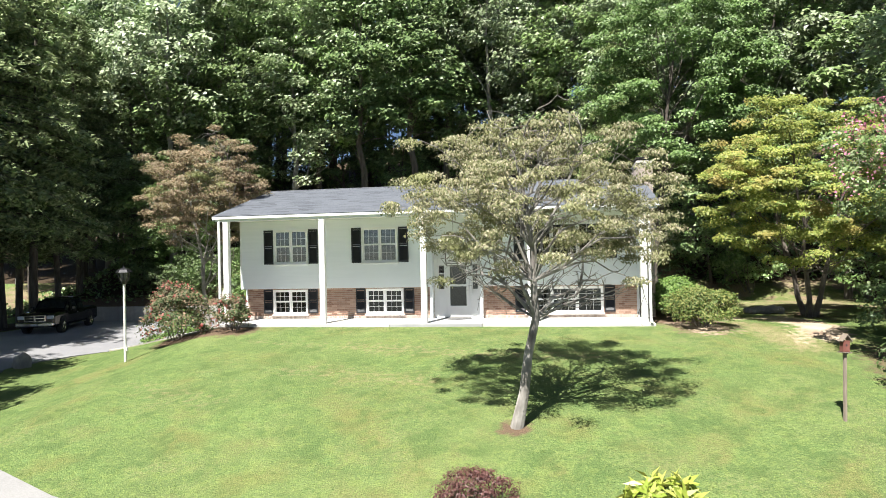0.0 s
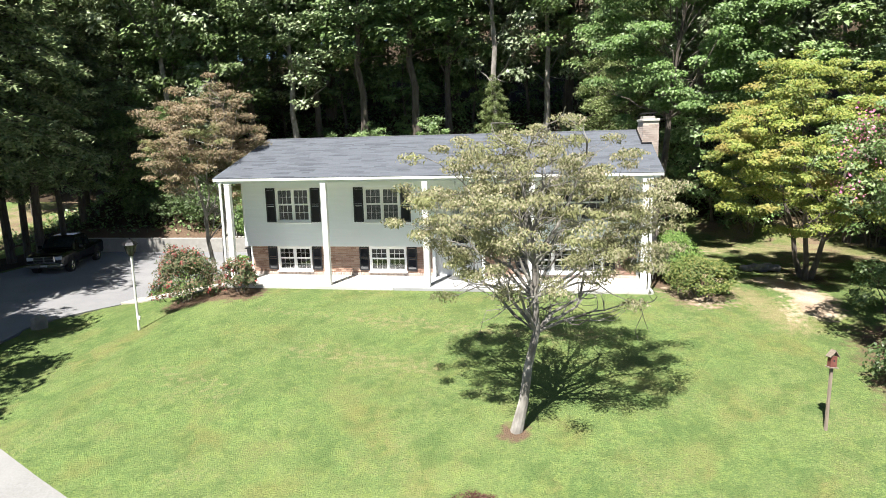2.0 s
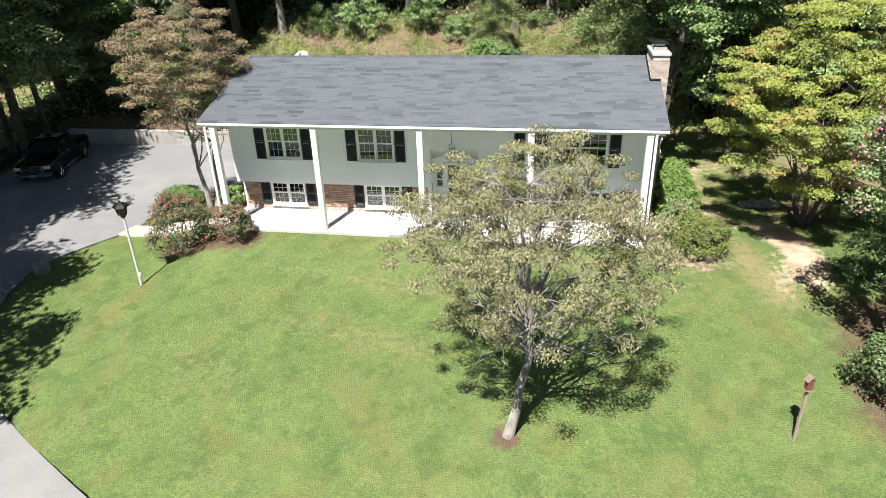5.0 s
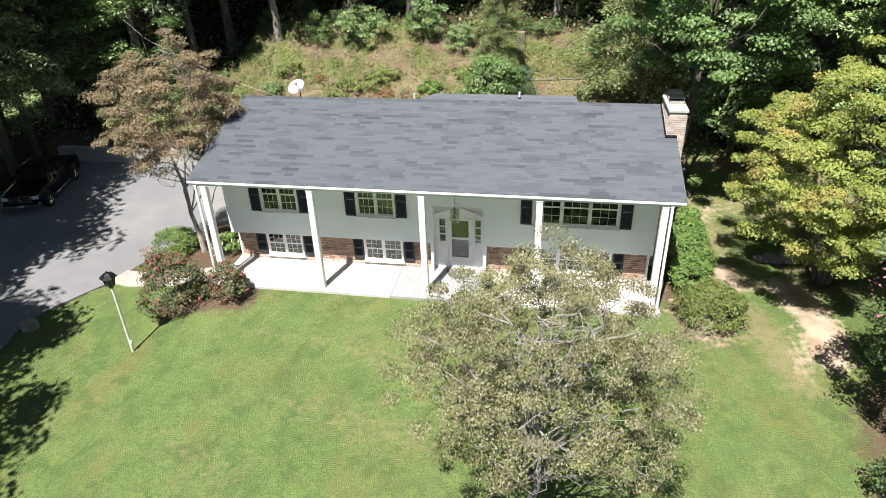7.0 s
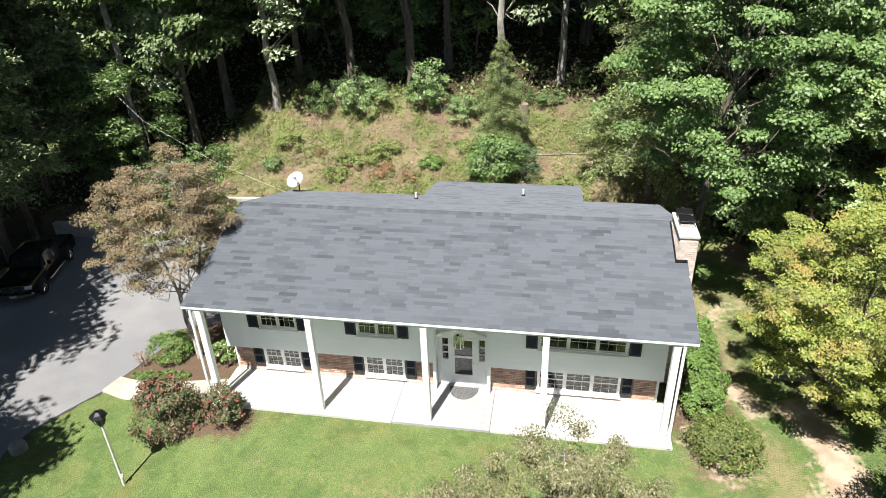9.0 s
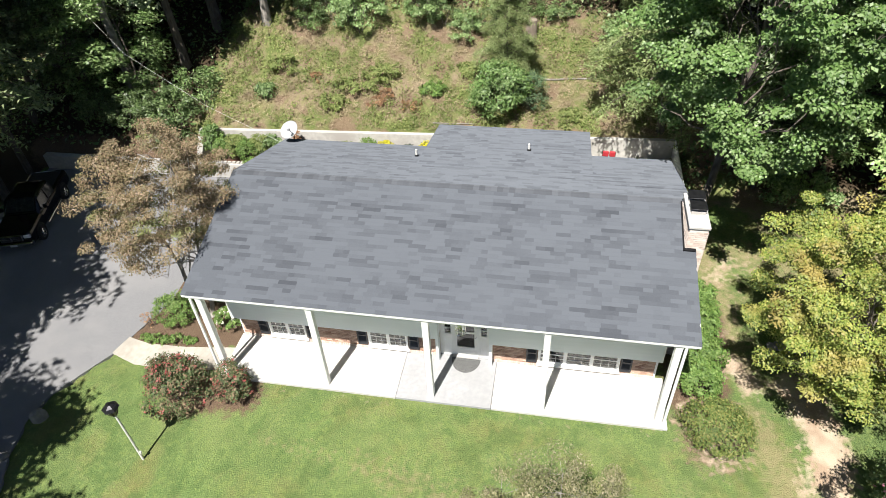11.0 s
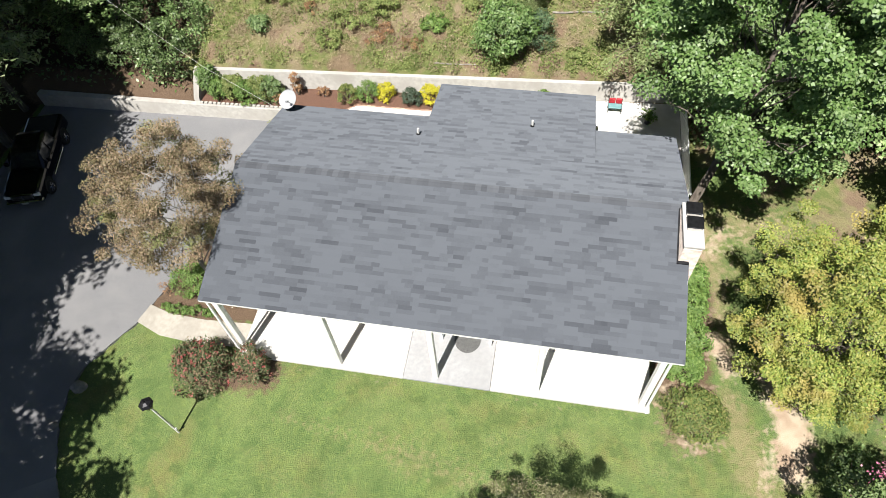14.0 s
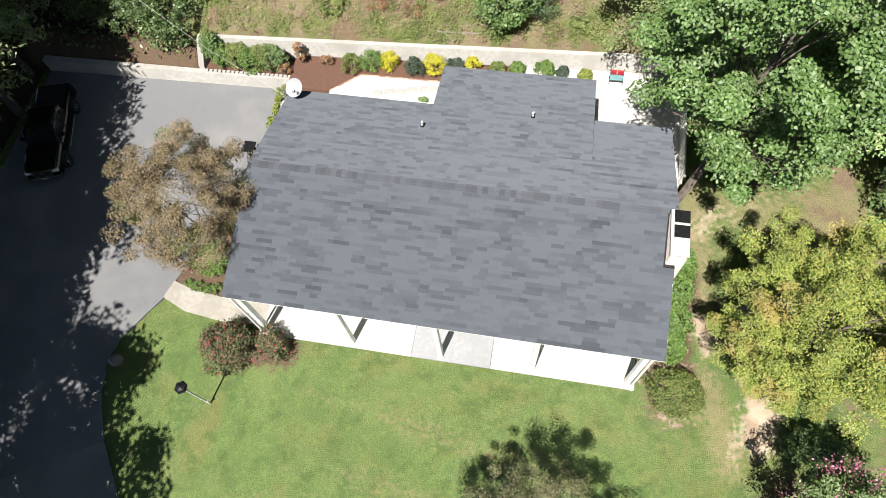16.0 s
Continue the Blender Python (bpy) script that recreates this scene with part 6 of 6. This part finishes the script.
def pickup():
    """A crew-cab pickup, nose to -y, origin on the ground under its middle."""
    t = thing("pickup_truck", "black crew-cab pickup truck parked in the shade", "truck")
    W, L_ = 0.98, 2.9
    bm = bmesh.new()

    def loft(secs):
        rings = []
        for y, pts in secs:
            rings.append([bm.verts.new((x, y, z)) for x, z in pts] + [bm.verts.new((-x, y, z)) for x, z in reversed(pts)])
        for a, b in zip(rings, rings[1:]):
            m = len(a)
            for k in range(m):
                bm.faces.new((a[k], a[(k + 1) % m], b[(k + 1) % m], b[k]))
        bm.faces.new(rings[0][::-1])
        bm.faces.new(rings[-1])

    lower = lambda w, h, b=0.42: [(0.3, b), (w - 0.06, b), (w, b + 0.14), (w, h - 0.16), (w - 0.05, h - 0.04), (w - 0.16, h), (0.3, h)]
    loft([(-2.86, lower(0.86, 1.05, 0.5)), (-2.72, lower(0.95, 1.14)), (-2.2, lower(W, 1.20)), (-1.25, lower(W, 1.24)), (-1.1, lower(W, 1.12)), (0.95, lower(W, 1.14)), (1.05, lower(W, 1.20)), (2.8, lower(W, 1.2)), (2.9, lower(W - 0.04, 1.18))])
    cab = lambda w, h: [(0.3, 1.10), (W - 0.04, 1.10), (w, h - 0.12), (w - 0.1, h - 0.02), (w - 0.24, h), (0.2, h)]
    loft([(-1.22, cab(W - 0.06, 1.24)), (-0.45, cab(0.80, 1.82)), (-0.2, cab(0.79, 1.90)), (0.75, cab(0.79, 1.90)), (0.98, cab(0.80, 1.84)), (1.04, cab(0.86, 1.3))])
    bmesh.ops.recalc_face_normals(bm, faces=bm.faces[:])
    b = part("body", bm, M["car_paint"], t)
    mod = b.modifiers.new("round", "BEVEL")
    mod.width, mod.segments, mod.limit_method, mod.angle_limit = 0.035, 2, "ANGLE", radians(25)
    part("tailgate_bed", boxed(-0.80, 0.80, 1.15, 2.78, 1.16, 1.205), M["tyre"], t, "dark open cargo bed cover")
    for pts in ([(-0.74, -1.14, 1.31), (0.74, -1.14, 1.31), (0.68, -0.53, 1.78), (-0.68, -0.53, 1.78)],):
        bm = bmesh.new()
        bm.faces.new([bm.verts.new(Vector(p) + Vector((0, -0.03, 0.03))) for p in pts])
        p = part("windscreen", bm, M["car_glass"], t)
        p.modifiers.new("thick", "SOLIDIFY").thickness = 0.01
    for s in (-1, 1):
        for ya, yb in ((-0.75, 0.02), (0.1, 0.85)):
            bm = bmesh.new()
            bm.faces.new([bm.verts.new(p) for p in ((s * 0.955, ya - (0.18 if ya < 0 else 0), 1.2), (s * 0.955, yb, 1.2), (s * 0.825, yb, 1.74), (s * 0.825, ya + 0.1, 1.74))])
            p = part("side_window", bm, M["car_glass"], t)
            p.modifiers.new("thick", "SOLIDIFY").thickness = 0.01
        part("door_handle", boxed(s * 0.985 - 0.012, s * 0.985 + 0.012, -0.1, 0.1, 1.02, 1.05), M["chrome"], t)
        part("mirror", boxed(s * 1.12 - 0.1, s * 1.12 + 0.1, -0.85, -0.72, 1.2, 1.42, bevel=0.03), M["car_paint"], t)
        part("headlight", boxed(s * 0.74 - 0.17, s * 0.74 + 0.17, -2.88, -2.7, 0.86, 1.06, bevel=0.03), M["headlight"], t)
        part("side_step", tubed([(s * 1.0, -1.0, 0.42), (s * 1.0, 1.0, 0.42)], [0.04, 0.04], 8), M["chrome"], t)
        for y in (-1.85, 1.78):
            bm = bmesh.new()
            bmesh.ops.create_cone(bm, cap_ends=True, segments=24, radius1=0.47, radius2=0.47, depth=0.06, matrix=Matrix.Translation((s * 0.955, y, 0.5)) @ Matrix.Rotation(math.pi / 2, 4, "Y"))
            part("wheel_arch", bm, M["tyre"], t)
            wheel(t, s * 0.90, y, 0.4, 0.4, s)
    bm = bmesh.new()
    box(bm, -0.56, 0.56, -2.93, -2.8, 0.74, 1.1, bevel=0.03)
    part("grille_surround", bm, M["chrome"], t)
    bm = bmesh.new()
    for s in (-1, 1):
        for z in (0.79, 0.94):
            box(bm, s * 0.27 - 0.22, s * 0.27 + 0.22, -2.945, -2.9, z, z + 0.11)
    part("grille", bm, M["tyre"], t)
    part("bumper", boxed(-0.95, 0.95, -3.02, -2.75, 0.48, 0.70, bevel=0.05), M["chrome"], t)
    part("rear_bumper", boxed(-0.93, 0.93, 2.86, 3.02, 0.5, 0.68, bevel=0.04), M["chrome"], t)
    part("licence_plate", boxed(-0.16, 0.16, -3.035, -3.02, 0.53, 0.65), M["dish"], t)
    t.matrix_basis = Matrix.Translation((-14.25, 8.55, -1.21)) @ Matrix.Rotation(radians(17), 4, "Z") @ Matrix.Scale(0.91, 4)


def patio_chair():
    t = thing("patio_chair", "red-cushioned metal chair with teal seat on the patio", "chair", (13.35, 14.6, -0.04))
    t.scale = (0.62, 0.62, 0.8)
    bm = bmesh.new()
    for x in (-0.5, 0.5):
        for y in (-0.25, 0.25):
            tube(bm, [(x, y, 0), (x, y, 0.42)], [0.02, 0.02], 6)
        tube(bm, [(x, -0.25, 0.42), (x, 0.25, 0.42), (x, 0.33, 0.9)], [0.02] * 3, 6)
    box(bm, -0.5, 0.5, -0.26, -0.22, 0.37, 0.40)
    part("frame", bm, M["black_metal"], t)
    part("seat", boxed(-0.5, 0.5, -0.3, 0.28, 0.40, 0.5, bevel=0.03), M["chair_teal"], t, "teal seat cushion")
    for x in (-0.25, 0.25):
        part("cushion", boxed(x - 0.23, x + 0.23, 0.14, 0.3, 0.48, 0.86, bevel=0.05), M["chair_red"], t, "red back cushion")


def pot(x, y, z):
    t = thing("plant_pot", "dark plant pot with green plant on the patio", "plant pot", (x, y, z))
    part("pot", tubed([(0, 0, 0), (0, 0, 0.3), (0, 0, 0.34)], [0.14, 0.2, 0.21], 14), M["black_metal"], t)
    rg = np.random.default_rng(5)
    P = rg.normal(size=(160, 3)) * np.array([0.16, 0.16, 0.12]) + np.array([0, 0, 0.52])
    v, f = leaves(rg, P, rg.normal(size=(160, 3)) + np.array([0, 0, 1]), 0.14)
    tagged(raw("plant", v, f, L["boxwood"], t), kind="stuff")


def patio_fence():
    t = thing("patio_fence", "white board fence at the patio's side", "fence")
    for i in range(24):
        y = 9.2 + i * 0.27
        part("board", boxed(16.42, 16.45, y, y + 0.2, -0.1, 1.0), M["white_paint"], t)
    for z in (0.2, 0.8):
        part("rail", boxed(16.452, 16.50, 9.1, 15.7, z, z + 0.09), M["white_paint"], t)


def stone_pile():
    t = thing("stone_pile", "low pile of pale grey stones under the yellow tree", "stone pile", (19.4, 3.7, at(19.4, 3.7)))
    rg = random.Random(9)
    for k in range(16):
        a = k * 2 * math.pi / 16
        bm = bmesh.new()
        bmesh.ops.create_icosphere(bm, subdivisions=2, radius=1)
        for v in bm.verts:
            q = 1 + 0.2 * noise.noise(v.co * 1.7 + Vector((k, 0, 0)))
            v.co = Vector((v.co.x * 0.2 * q, v.co.y * 0.14 * q, v.co.z * 0.12 * q))
        s = part("stone", bm, M["rock"], t)
        s.location, s.rotation_euler = (0.75 * math.cos(a) * rg.uniform(0.4, 1), 0.32 * math.sin(a) * rg.uniform(0.3, 1), 0.08 + 0.12 * rg.random()), (0, 0, a + 1.57 + rg.uniform(-0.3, 0.3))


def overhead_wire():
    bm = bmesh.new()
    tube(bm, [(-30, 27, 13.0), (-20, 20.6, 9.0), (-9.5, 13.0, 5.6), (-4.5, 10.6, 4.4), (-0.5, 8.9, 3.85)], [0.0045] * 5, 5)
    tagged(part("overhead_wire", bm, M["pvc"]), "thin pale overhead service wire to the eave", "wire")


def garbage_bin():
    t = thing("garbage_bin", "dark grey wheeled bin on the driveway by the house", "bin", (-3.6, 8.75, -1.19))
    part("body", tubed([(0, 0, 0.08), (0, 0, 1.0)], [0.26, 0.34], 4), M["black_metal"], t)
    part("lid", boxed(-0.3, 0.3, -0.32, 0.3, 1.0, 1.06, bevel=0.02), M["black_metal"], t)
    for s in (-1, 1):
        bm = bmesh.new()
        bmesh.ops.create_cone(bm, cap_ends=True, segments=14, radius1=0.1, radius2=0.1, depth=0.05, matrix=Matrix.Translation((s * 0.24, 0.22, 0.1)) @ Matrix.Rotation(math.pi / 2, 4, "Y"))
        part("wheel", bm, M["tyre"], t)


def stump():
    bm = bmesh.new()
    tube(bm, [(0, 0, -0.3), (0, 0.02, 0.3), (0.03, 0.0, 0.95)], [0.38, 0.3, 0.26], 14)
    for v in bm.verts:
        v.co.x += 0.05 * noise.noise(v.co * 4)
    ob = part("tree_stump", bm, M["wood_grey"])
    ob.location = (9.0, 21.2, at(9.0, 21.2))
    tagged(ob, "grey-brown tree stump on the bank", "tree stump")


def fallen_log(x0, y0, x1, y1, r):
    bm = bmesh.new()
    rg = np.random.default_rng(int(abs(x0 * 10)))
    tube(bm, limb_path(rg, (x0, y0, at(x0, y0) + r), (x1, y1, at(x1, y1) + r), 0.05, 5), [r, r * 0.95, r * 0.9, r * 0.8, r * 0.7, r * 0.5], 8)
    tagged(part("fallen_branch", bm, M["pale_bark"]), "bleached fallen branch on the bank", "branch", "fallen branches")


lamp_post()
bird_house()
boulder(-6.68, -2.1, 0.31, 0.33, 3)
boulder(-7.05, -3.7, 0.22, 0.16, 8)
pickup()
patio_chair()
pot(14.9, 14.0, -0.04)
patio_fence()
stone_pile()
overhead_wire()
garbage_bin()
stump()
fallen_log(9.9, 18.6, 13.0, 18.9, 0.05)
fallen_log(4.5, 15.7, 6.6, 15.8, 0.04)


# ---- grass, weeds: uncounted ----
def scatter(name, label, seed, n, area, keep, size, mat, up=0.6, lift=0.0, aspect=0.35, droop=0.0):
    r = np.random.default_rng(seed)
    x, y = r.uniform(area[0], area[1], n), r.uniform(area[2], area[3], n)
    k = keep(x, y, r)
    x, y = x[k], y[k]
    P = np.stack([x, y, land(x, y) + r.uniform(0, lift, len(x))], 1)
    d = r.normal(size=(len(x), 3)) * 0.5
    d[:, 2] = r.uniform(0.3, 1, len(x))
    N = unit(np.cross(d, r.normal(size=(len(x), 3)))) + np.array([0, 0, up])
    v, f = leaves(r, P, N, size, aspect, 0.1, droop)
    return tagged(raw(name, v, f, mat), label, "ground cover", kind="stuff")


def on_lawn(x, y, r):
    _, t, m, w, _ = zones(x, y)
    k = ~inside(x, y) & (w < 0.3) & (np.maximum(t, m) + r.uniform(-0.3, 0.3, x.shape) < 0.4)
    k &= ~((x > -0.4) & (x < 16.5) & (y > -0.28))
    k &= ~((x < -0.1) & (x > -5.7) & (y > 0.05 + 0.12 * np.abs(x)) & (y < 5.6))
    return k


def clumpy(x, y, s, seed):
    return np.sin(x * s + 1.3 * np.sin(y * s * 0.7 + seed)) * np.cos(y * s * 1.1 + 1.7 * np.sin(x * s * 0.6 - seed))


scatter("grass", "short mown green grass blades", 201, 130000, (-7, 22, -13.5, 6), on_lawn, 0.036, L["grass"], 3.0, 0.0, 0.5)


def tufts(name, label, seed, n, per, keep, spread, high, size, mat, aspect, up):
    """Weeds in tufts over the bank: many small leaves round each root."""
    r = np.random.default_rng(seed)
    x, y = r.uniform(-8, 17, n), r.uniform(14.5, 23.5, n)
    k = (y > wall_y(x) + 0.5) & keep(x, y, r)
    x, y = np.repeat(x[k], per), np.repeat(y[k], per)
    s = np.repeat(r.uniform(0.5, 1.5, k.sum()), per)
    dx, dy = r.normal(size=len(x)) * spread * s, r.normal(size=len(x)) * spread * s
    x, y = x + dx, np.maximum(y + dy, wall_y(x) + 0.42)
    P = np.stack([x, y, land(x, y) + r.random(len(x)) * high * s], 1)
    N = r.normal(size=(len(x), 3)) * 0.6 + up * LIGHTWARD
    v, f = leaves(r, P, N, size, aspect, 0.1)
    tagged(raw(name, v, f, mat), label, "ground cover", kind="stuff")


tufts("weeds", "low green weeds and vines over the bank", 203, 1500, 34, lambda x, y, r: clumpy(x, y, 0.8, 2) + r.uniform(-0.7, 0.7, x.shape) > -0.1, 0.17, 0.3, 0.115, L["weeds"], 0.5, 0.9)
tufts("dry_weeds", "straw-coloured dead weeds over the bank", 205, 1900, 26, lambda x, y, r: clumpy(x, y, 0.8, 2) + r.uniform(-0.9, 0.9, x.shape) < 0.2, 0.16, 0.24, 0.2, L["straw"], 0.13, 0.4)
scatter("undergrowth", "dark leafy undergrowth under the trees", 207, 26000, (-26, 30, 12, 32), lambda x, y, r: ((x < -8) & (y > 13.6)) | ((x > 16.8) & (y > 12.5)) | (y > 22.5), 0.24, L["wood"], 0.9, 0.35, 0.6)


# ---- pieces: bricks and shingles ----
def brick_mesh(w, name="brick"):
    me = bpy.data.meshes.new(name)
    bm = boxed(-w / 2, w / 2, -0.012, 0.04, -0.029, 0.029)
    bm.to_mesh(me)
    bm.free()
    me.materials.append(M["brick_obj"])
    return me


BRICK, HALF = brick_mesh(0.198), brick_mesh(0.095)


def cube_arrays(boxes_):
    b = np.asarray(boxes_, float)
    sel = np.array([(i, j, k) for i in (0, 1) for j in (0, 1) for k in (0, 1)])
    v = np.stack([b[:, 0 + sel[:, 0]], b[:, 2 + sel[:, 1]], b[:, 4 + sel[:, 2]]], -1)
    q = np.array([(0, 1, 3, 2), (4, 6, 7, 5), (0, 4, 5, 1), (2, 3, 7, 6), (0, 2, 6, 4), (1, 5, 7, 3)])
    return v.reshape(-1, 3), (np.arange(len(b))[:, None, None] * 8 + q[None]).reshape(-1, 4)


joined, single = [], 0
rngp = random.Random(21)
for row in range(16):
    z = 0.036 + row * 0.073
    for p, q in spans(XL_ + 0.13, XR_ - 0.11, z, LHOLES + [door_hole]):
        x = p + (0.0 if row % 2 else 0.105)
        if row % 2 == 0:
            joined.append((p, p + 0.095, BRICKY - 0.008, BRICKY + 0.03, z - 0.029, z + 0.029))
        while x + 0.05 < q:
            e = min(x + 0.198, q)
            if e - x > 0.19 and single < 300 and x < 7.4:
                b = new("brick", BRICK)
                b.parent = brick_wall
                b.location = ((x + e) / 2, BRICKY + rngp.uniform(-0.002, 0.003), z)
                single += 1
            else:
                joined.append((x, e, BRICKY - 0.012 + rngp.uniform(-0.003, 0.003), BRICKY + 0.03, z - 0.029, z + 0.029))
            x += 0.21
v, f = cube_arrays(joined)
tagged(raw("brickwork", v, f, M["brick_isl"], brick_wall, flat=True), kind="stuff")
# rowlock ledge at the foot of the wall
joined = []
x = XL_ + 0.12
while x < XR_ - 0.12:
    if not (DOOR_X0 - 0.12 < x < DOOR_X1 + 0.05):
        joined.append((x, x + 0.062, BRICKY - 0.05, BRICKY + 0.01, 0.004, 0.10))
    x += 0.073
v, f = cube_arrays(joined)
tagged(raw("brick_ledge", v, f, M["brick_pale"], brick_wall, flat=True), kind="stuff")
# chimney bricks, all four sides above the roof and the outer side below
joined = []
for row in range(78):
    z = -0.2 + row * 0.073
    if z > CZ - 0.04:
        break
    o = 0.105 * (row % 2)
    y = CY0 + o - 0.105
    while y < CY1:
        a, b = max(y, CY0), min(y + 0.198, CY1)
        if b - a > 0.03:
            joined.append((CX1 - 0.03, CX1 + rngp.uniform(0, 0.004), a, b, z - 0.029, z + 0.029))
            if z > 4.4:
                joined.append((CX0 - rngp.uniform(0, 0.004), CX0 + 0.03, a, b, z - 0.029, z + 0.029))
        y += 0.21
    x = CX0 + o - 0.105
    while x < CX1:
        a, b = max(x, CX0), min(x + 0.198, CX1)
        if b - a > 0.03:
            joined.append((a, b, CY0 - rngp.uniform(0, 0.004), CY0 + 0.03, z - 0.029, z + 0.029))
        x += 0.21
v, f = cube_arrays(joined)
tagged(raw("brickwork", v, f, M["brick_pale"], chim, flat=True), kind="stuff")


def set_tone(me, values):
    a = me.attributes.new("tone", "FLOAT", "POINT")
    a.data.foreach_set("value", np.asarray(values, np.float32))


def tab_mesh(w, e, tone):
    """One laminated tab: a thin wedge, thick at its lower edge."""
    me = bpy.data.meshes.new("shingle")
    bm = bmesh.new()
    v = [bm.verts.new(c) for c in ((0, 0, 0), (w, 0, 0), (w, e, 0), (0, e, 0), (0, 0, 0.0045), (w, 0, 0.0045), (w, e, 0.002), (0, e, 0.002))]
    for fa in ((0, 3, 2, 1), (4, 5, 6, 7), (0, 1, 5, 4), (1, 2, 6, 5), (2, 3, 7, 6), (3, 0, 4, 7)):
        bm.faces.new([v[i] for i in fa])
    bm.to_mesh(me)
    bm.free()
    me.materials.append(M["shingle_tab"])
    set_tone(me, [tone] * 8)
    return me


def shingle_plane(y0, z0, y1, z1, x0, x1, parent, singles, seed, skip=None, stop=None, butt=(0.0035, 0.005)):
    """Courses of tabs from the lower edge (y0, z0) up to (y1, z1)."""
    r = random.Random(seed)
    length = math.hypot(y1 - y0, z1 - z0)
    uy, uz = (y1 - y0) / length, (z1 - z0) / length
    ny, nz = -uz * (1 if uy > 0 else -1), abs(uy)
    e = 0.145
    widths = (0.2, 0.28, 0.36, 0.46, 0.6)
    meshes = [[tab_mesh(w - 0.0006, e + 0.03, q / 4) for q in range(5)] for w in widths] if singles else None
    turn = Matrix(((1, 0, 0), (0, uy, ny), (0, uz, nz))).to_4x4()
    V, T, count = [], [], 0
    for c in range(int(length / e)):
        s = c * e
        x = x0 - r.uniform(0, 0.3)
        while x < x1 - 0.02:
            i = r.randrange(5)
            w = widths[i]
            yy, zz = y0 + uy * s, z0 + uz * s
            a, b = max(x, x0), min(x + w, stop(yy) if stop else x1)
            zig = 0.15 * abs((c + 4) % 8 - 4)
            tone = min(max(0.5 + 0.42 * noise.noise(Vector((x * 1.9 + zig * 2.6, c * 0.7, seed * 7.3))) + r.uniform(-0.1, 0.1), 0), 1)
            if not (skip and skip((a + b) / 2, yy)) and b - a > 0.02:
                if singles and count < 300 and b - a == w:
                    ob = new("shingle", meshes[i][round(tone * 4)])
                    ob.parent = parent
                    ob.matrix_basis = Matrix.Translation((a, yy, zz)) @ turn
                    count += 1
                else:
                    t = r.uniform(*butt)
                    T += [tone] * 8
                    m = min(e + 0.03, length - s)
                    for (px, ps, ph) in ((a, 0, 0), (b - 0.0006, 0, 0), (b - 0.0006, m, 0), (a, m, 0), (a, 0, t), (b - 0.0006, 0, t), (b - 0.0006, m, 0.002), (a, m, 0.002)):
                        V.append((px, yy + uy * ps + ny * ph, zz + uz * ps + nz * ph))
            x += w
    q = np.array([(0, 3, 2, 1), (4, 5, 6, 7), (0, 1, 5, 4), (1, 2, 6, 5), (2, 3, 7, 6), (3, 0, 4, 7)])
    q = q if uy > 0 else q[:, ::-1]
    f = (np.arange(len(V) // 8)[:, None, None] * 8 + q[None]).reshape(-1, 4)
    sheet = raw("shingles", V, f, M["shingle_tab"], parent, flat=True)
    set_tone(sheet.data, T)
    tagged(sheet, kind="stuff")


shingle_plane(EAVE_Y - 0.03, front_roof(EAVE_Y - 0.03), RIDGE_Y, RIDGE_Z, RAKE_L - 0.01, RAKE_R + 0.01, roof, True, 5, None, lambda y: CX0 - 0.012 if CY0 - 0.15 < y < CY1 else RAKE_R + 0.01)
shingle_plane(BACK_Y + 0.03, back_roof(BACK_Y + 0.03), RIDGE_Y, RIDGE_Z, RAKE_L - 0.01, RAKE_R + 0.01, roof, False, 6, lambda x, y: 6.4 < x < 11.4 and y > 7.6, None, (0.0035, 0.0045))
shingle_plane(11.63, ext_roof(11.63), 6.95, ext_roof(6.95), 5.69, 12.15, roof, False, 7, None, None, (0.0035, 0.0045))
# ridge caps
n = int((RAKE_R - RAKE_L) / 0.2)
w = (RAKE_R - RAKE_L) / n
me = bpy.data.meshes.new("ridge_cap")
bm = bmesh.new()
rows_ = []
for xx, dz in ((0, 0.007), (w + 0.03, 0.001)):
    for lift in (-0.014, 0.004):
        rows_.append([bm.verts.new((xx, yy, fz(RIDGE_Y + yy) - RIDGE_Z + dz + lift)) for yy, fz in ((-0.15, front_roof), (0.0, lambda q: RIDGE_Z + 0.01), (0.15, back_roof))])
(a0, a1, b0, b1) = rows_
for k in (0, 1):
    bm.faces.new((a1[k], a1[k + 1], b1[k + 1], b1[k]))
    bm.faces.new((a0[k], b0[k], b0[k + 1], a0[k + 1]))
    bm.faces.new((a0[k], a0[k + 1], a1[k + 1], a1[k]))
bm.faces.new((a0[0], a1[0], b1[0], b0[0]))
bm.faces.new((a0[2], b0[2], b1[2], a1[2]))
bmesh.ops.recalc_face_normals(bm, faces=bm.faces[:])
bm.to_mesh(me)
bm.free()
me.materials.append(M["shingle_obj"])
for i in range(n):
    cap = new("ridge_cap", me)
    cap.parent = roof
    cap.location = (RAKE_L + i * w, RIDGE_Y, RIDGE_Z)
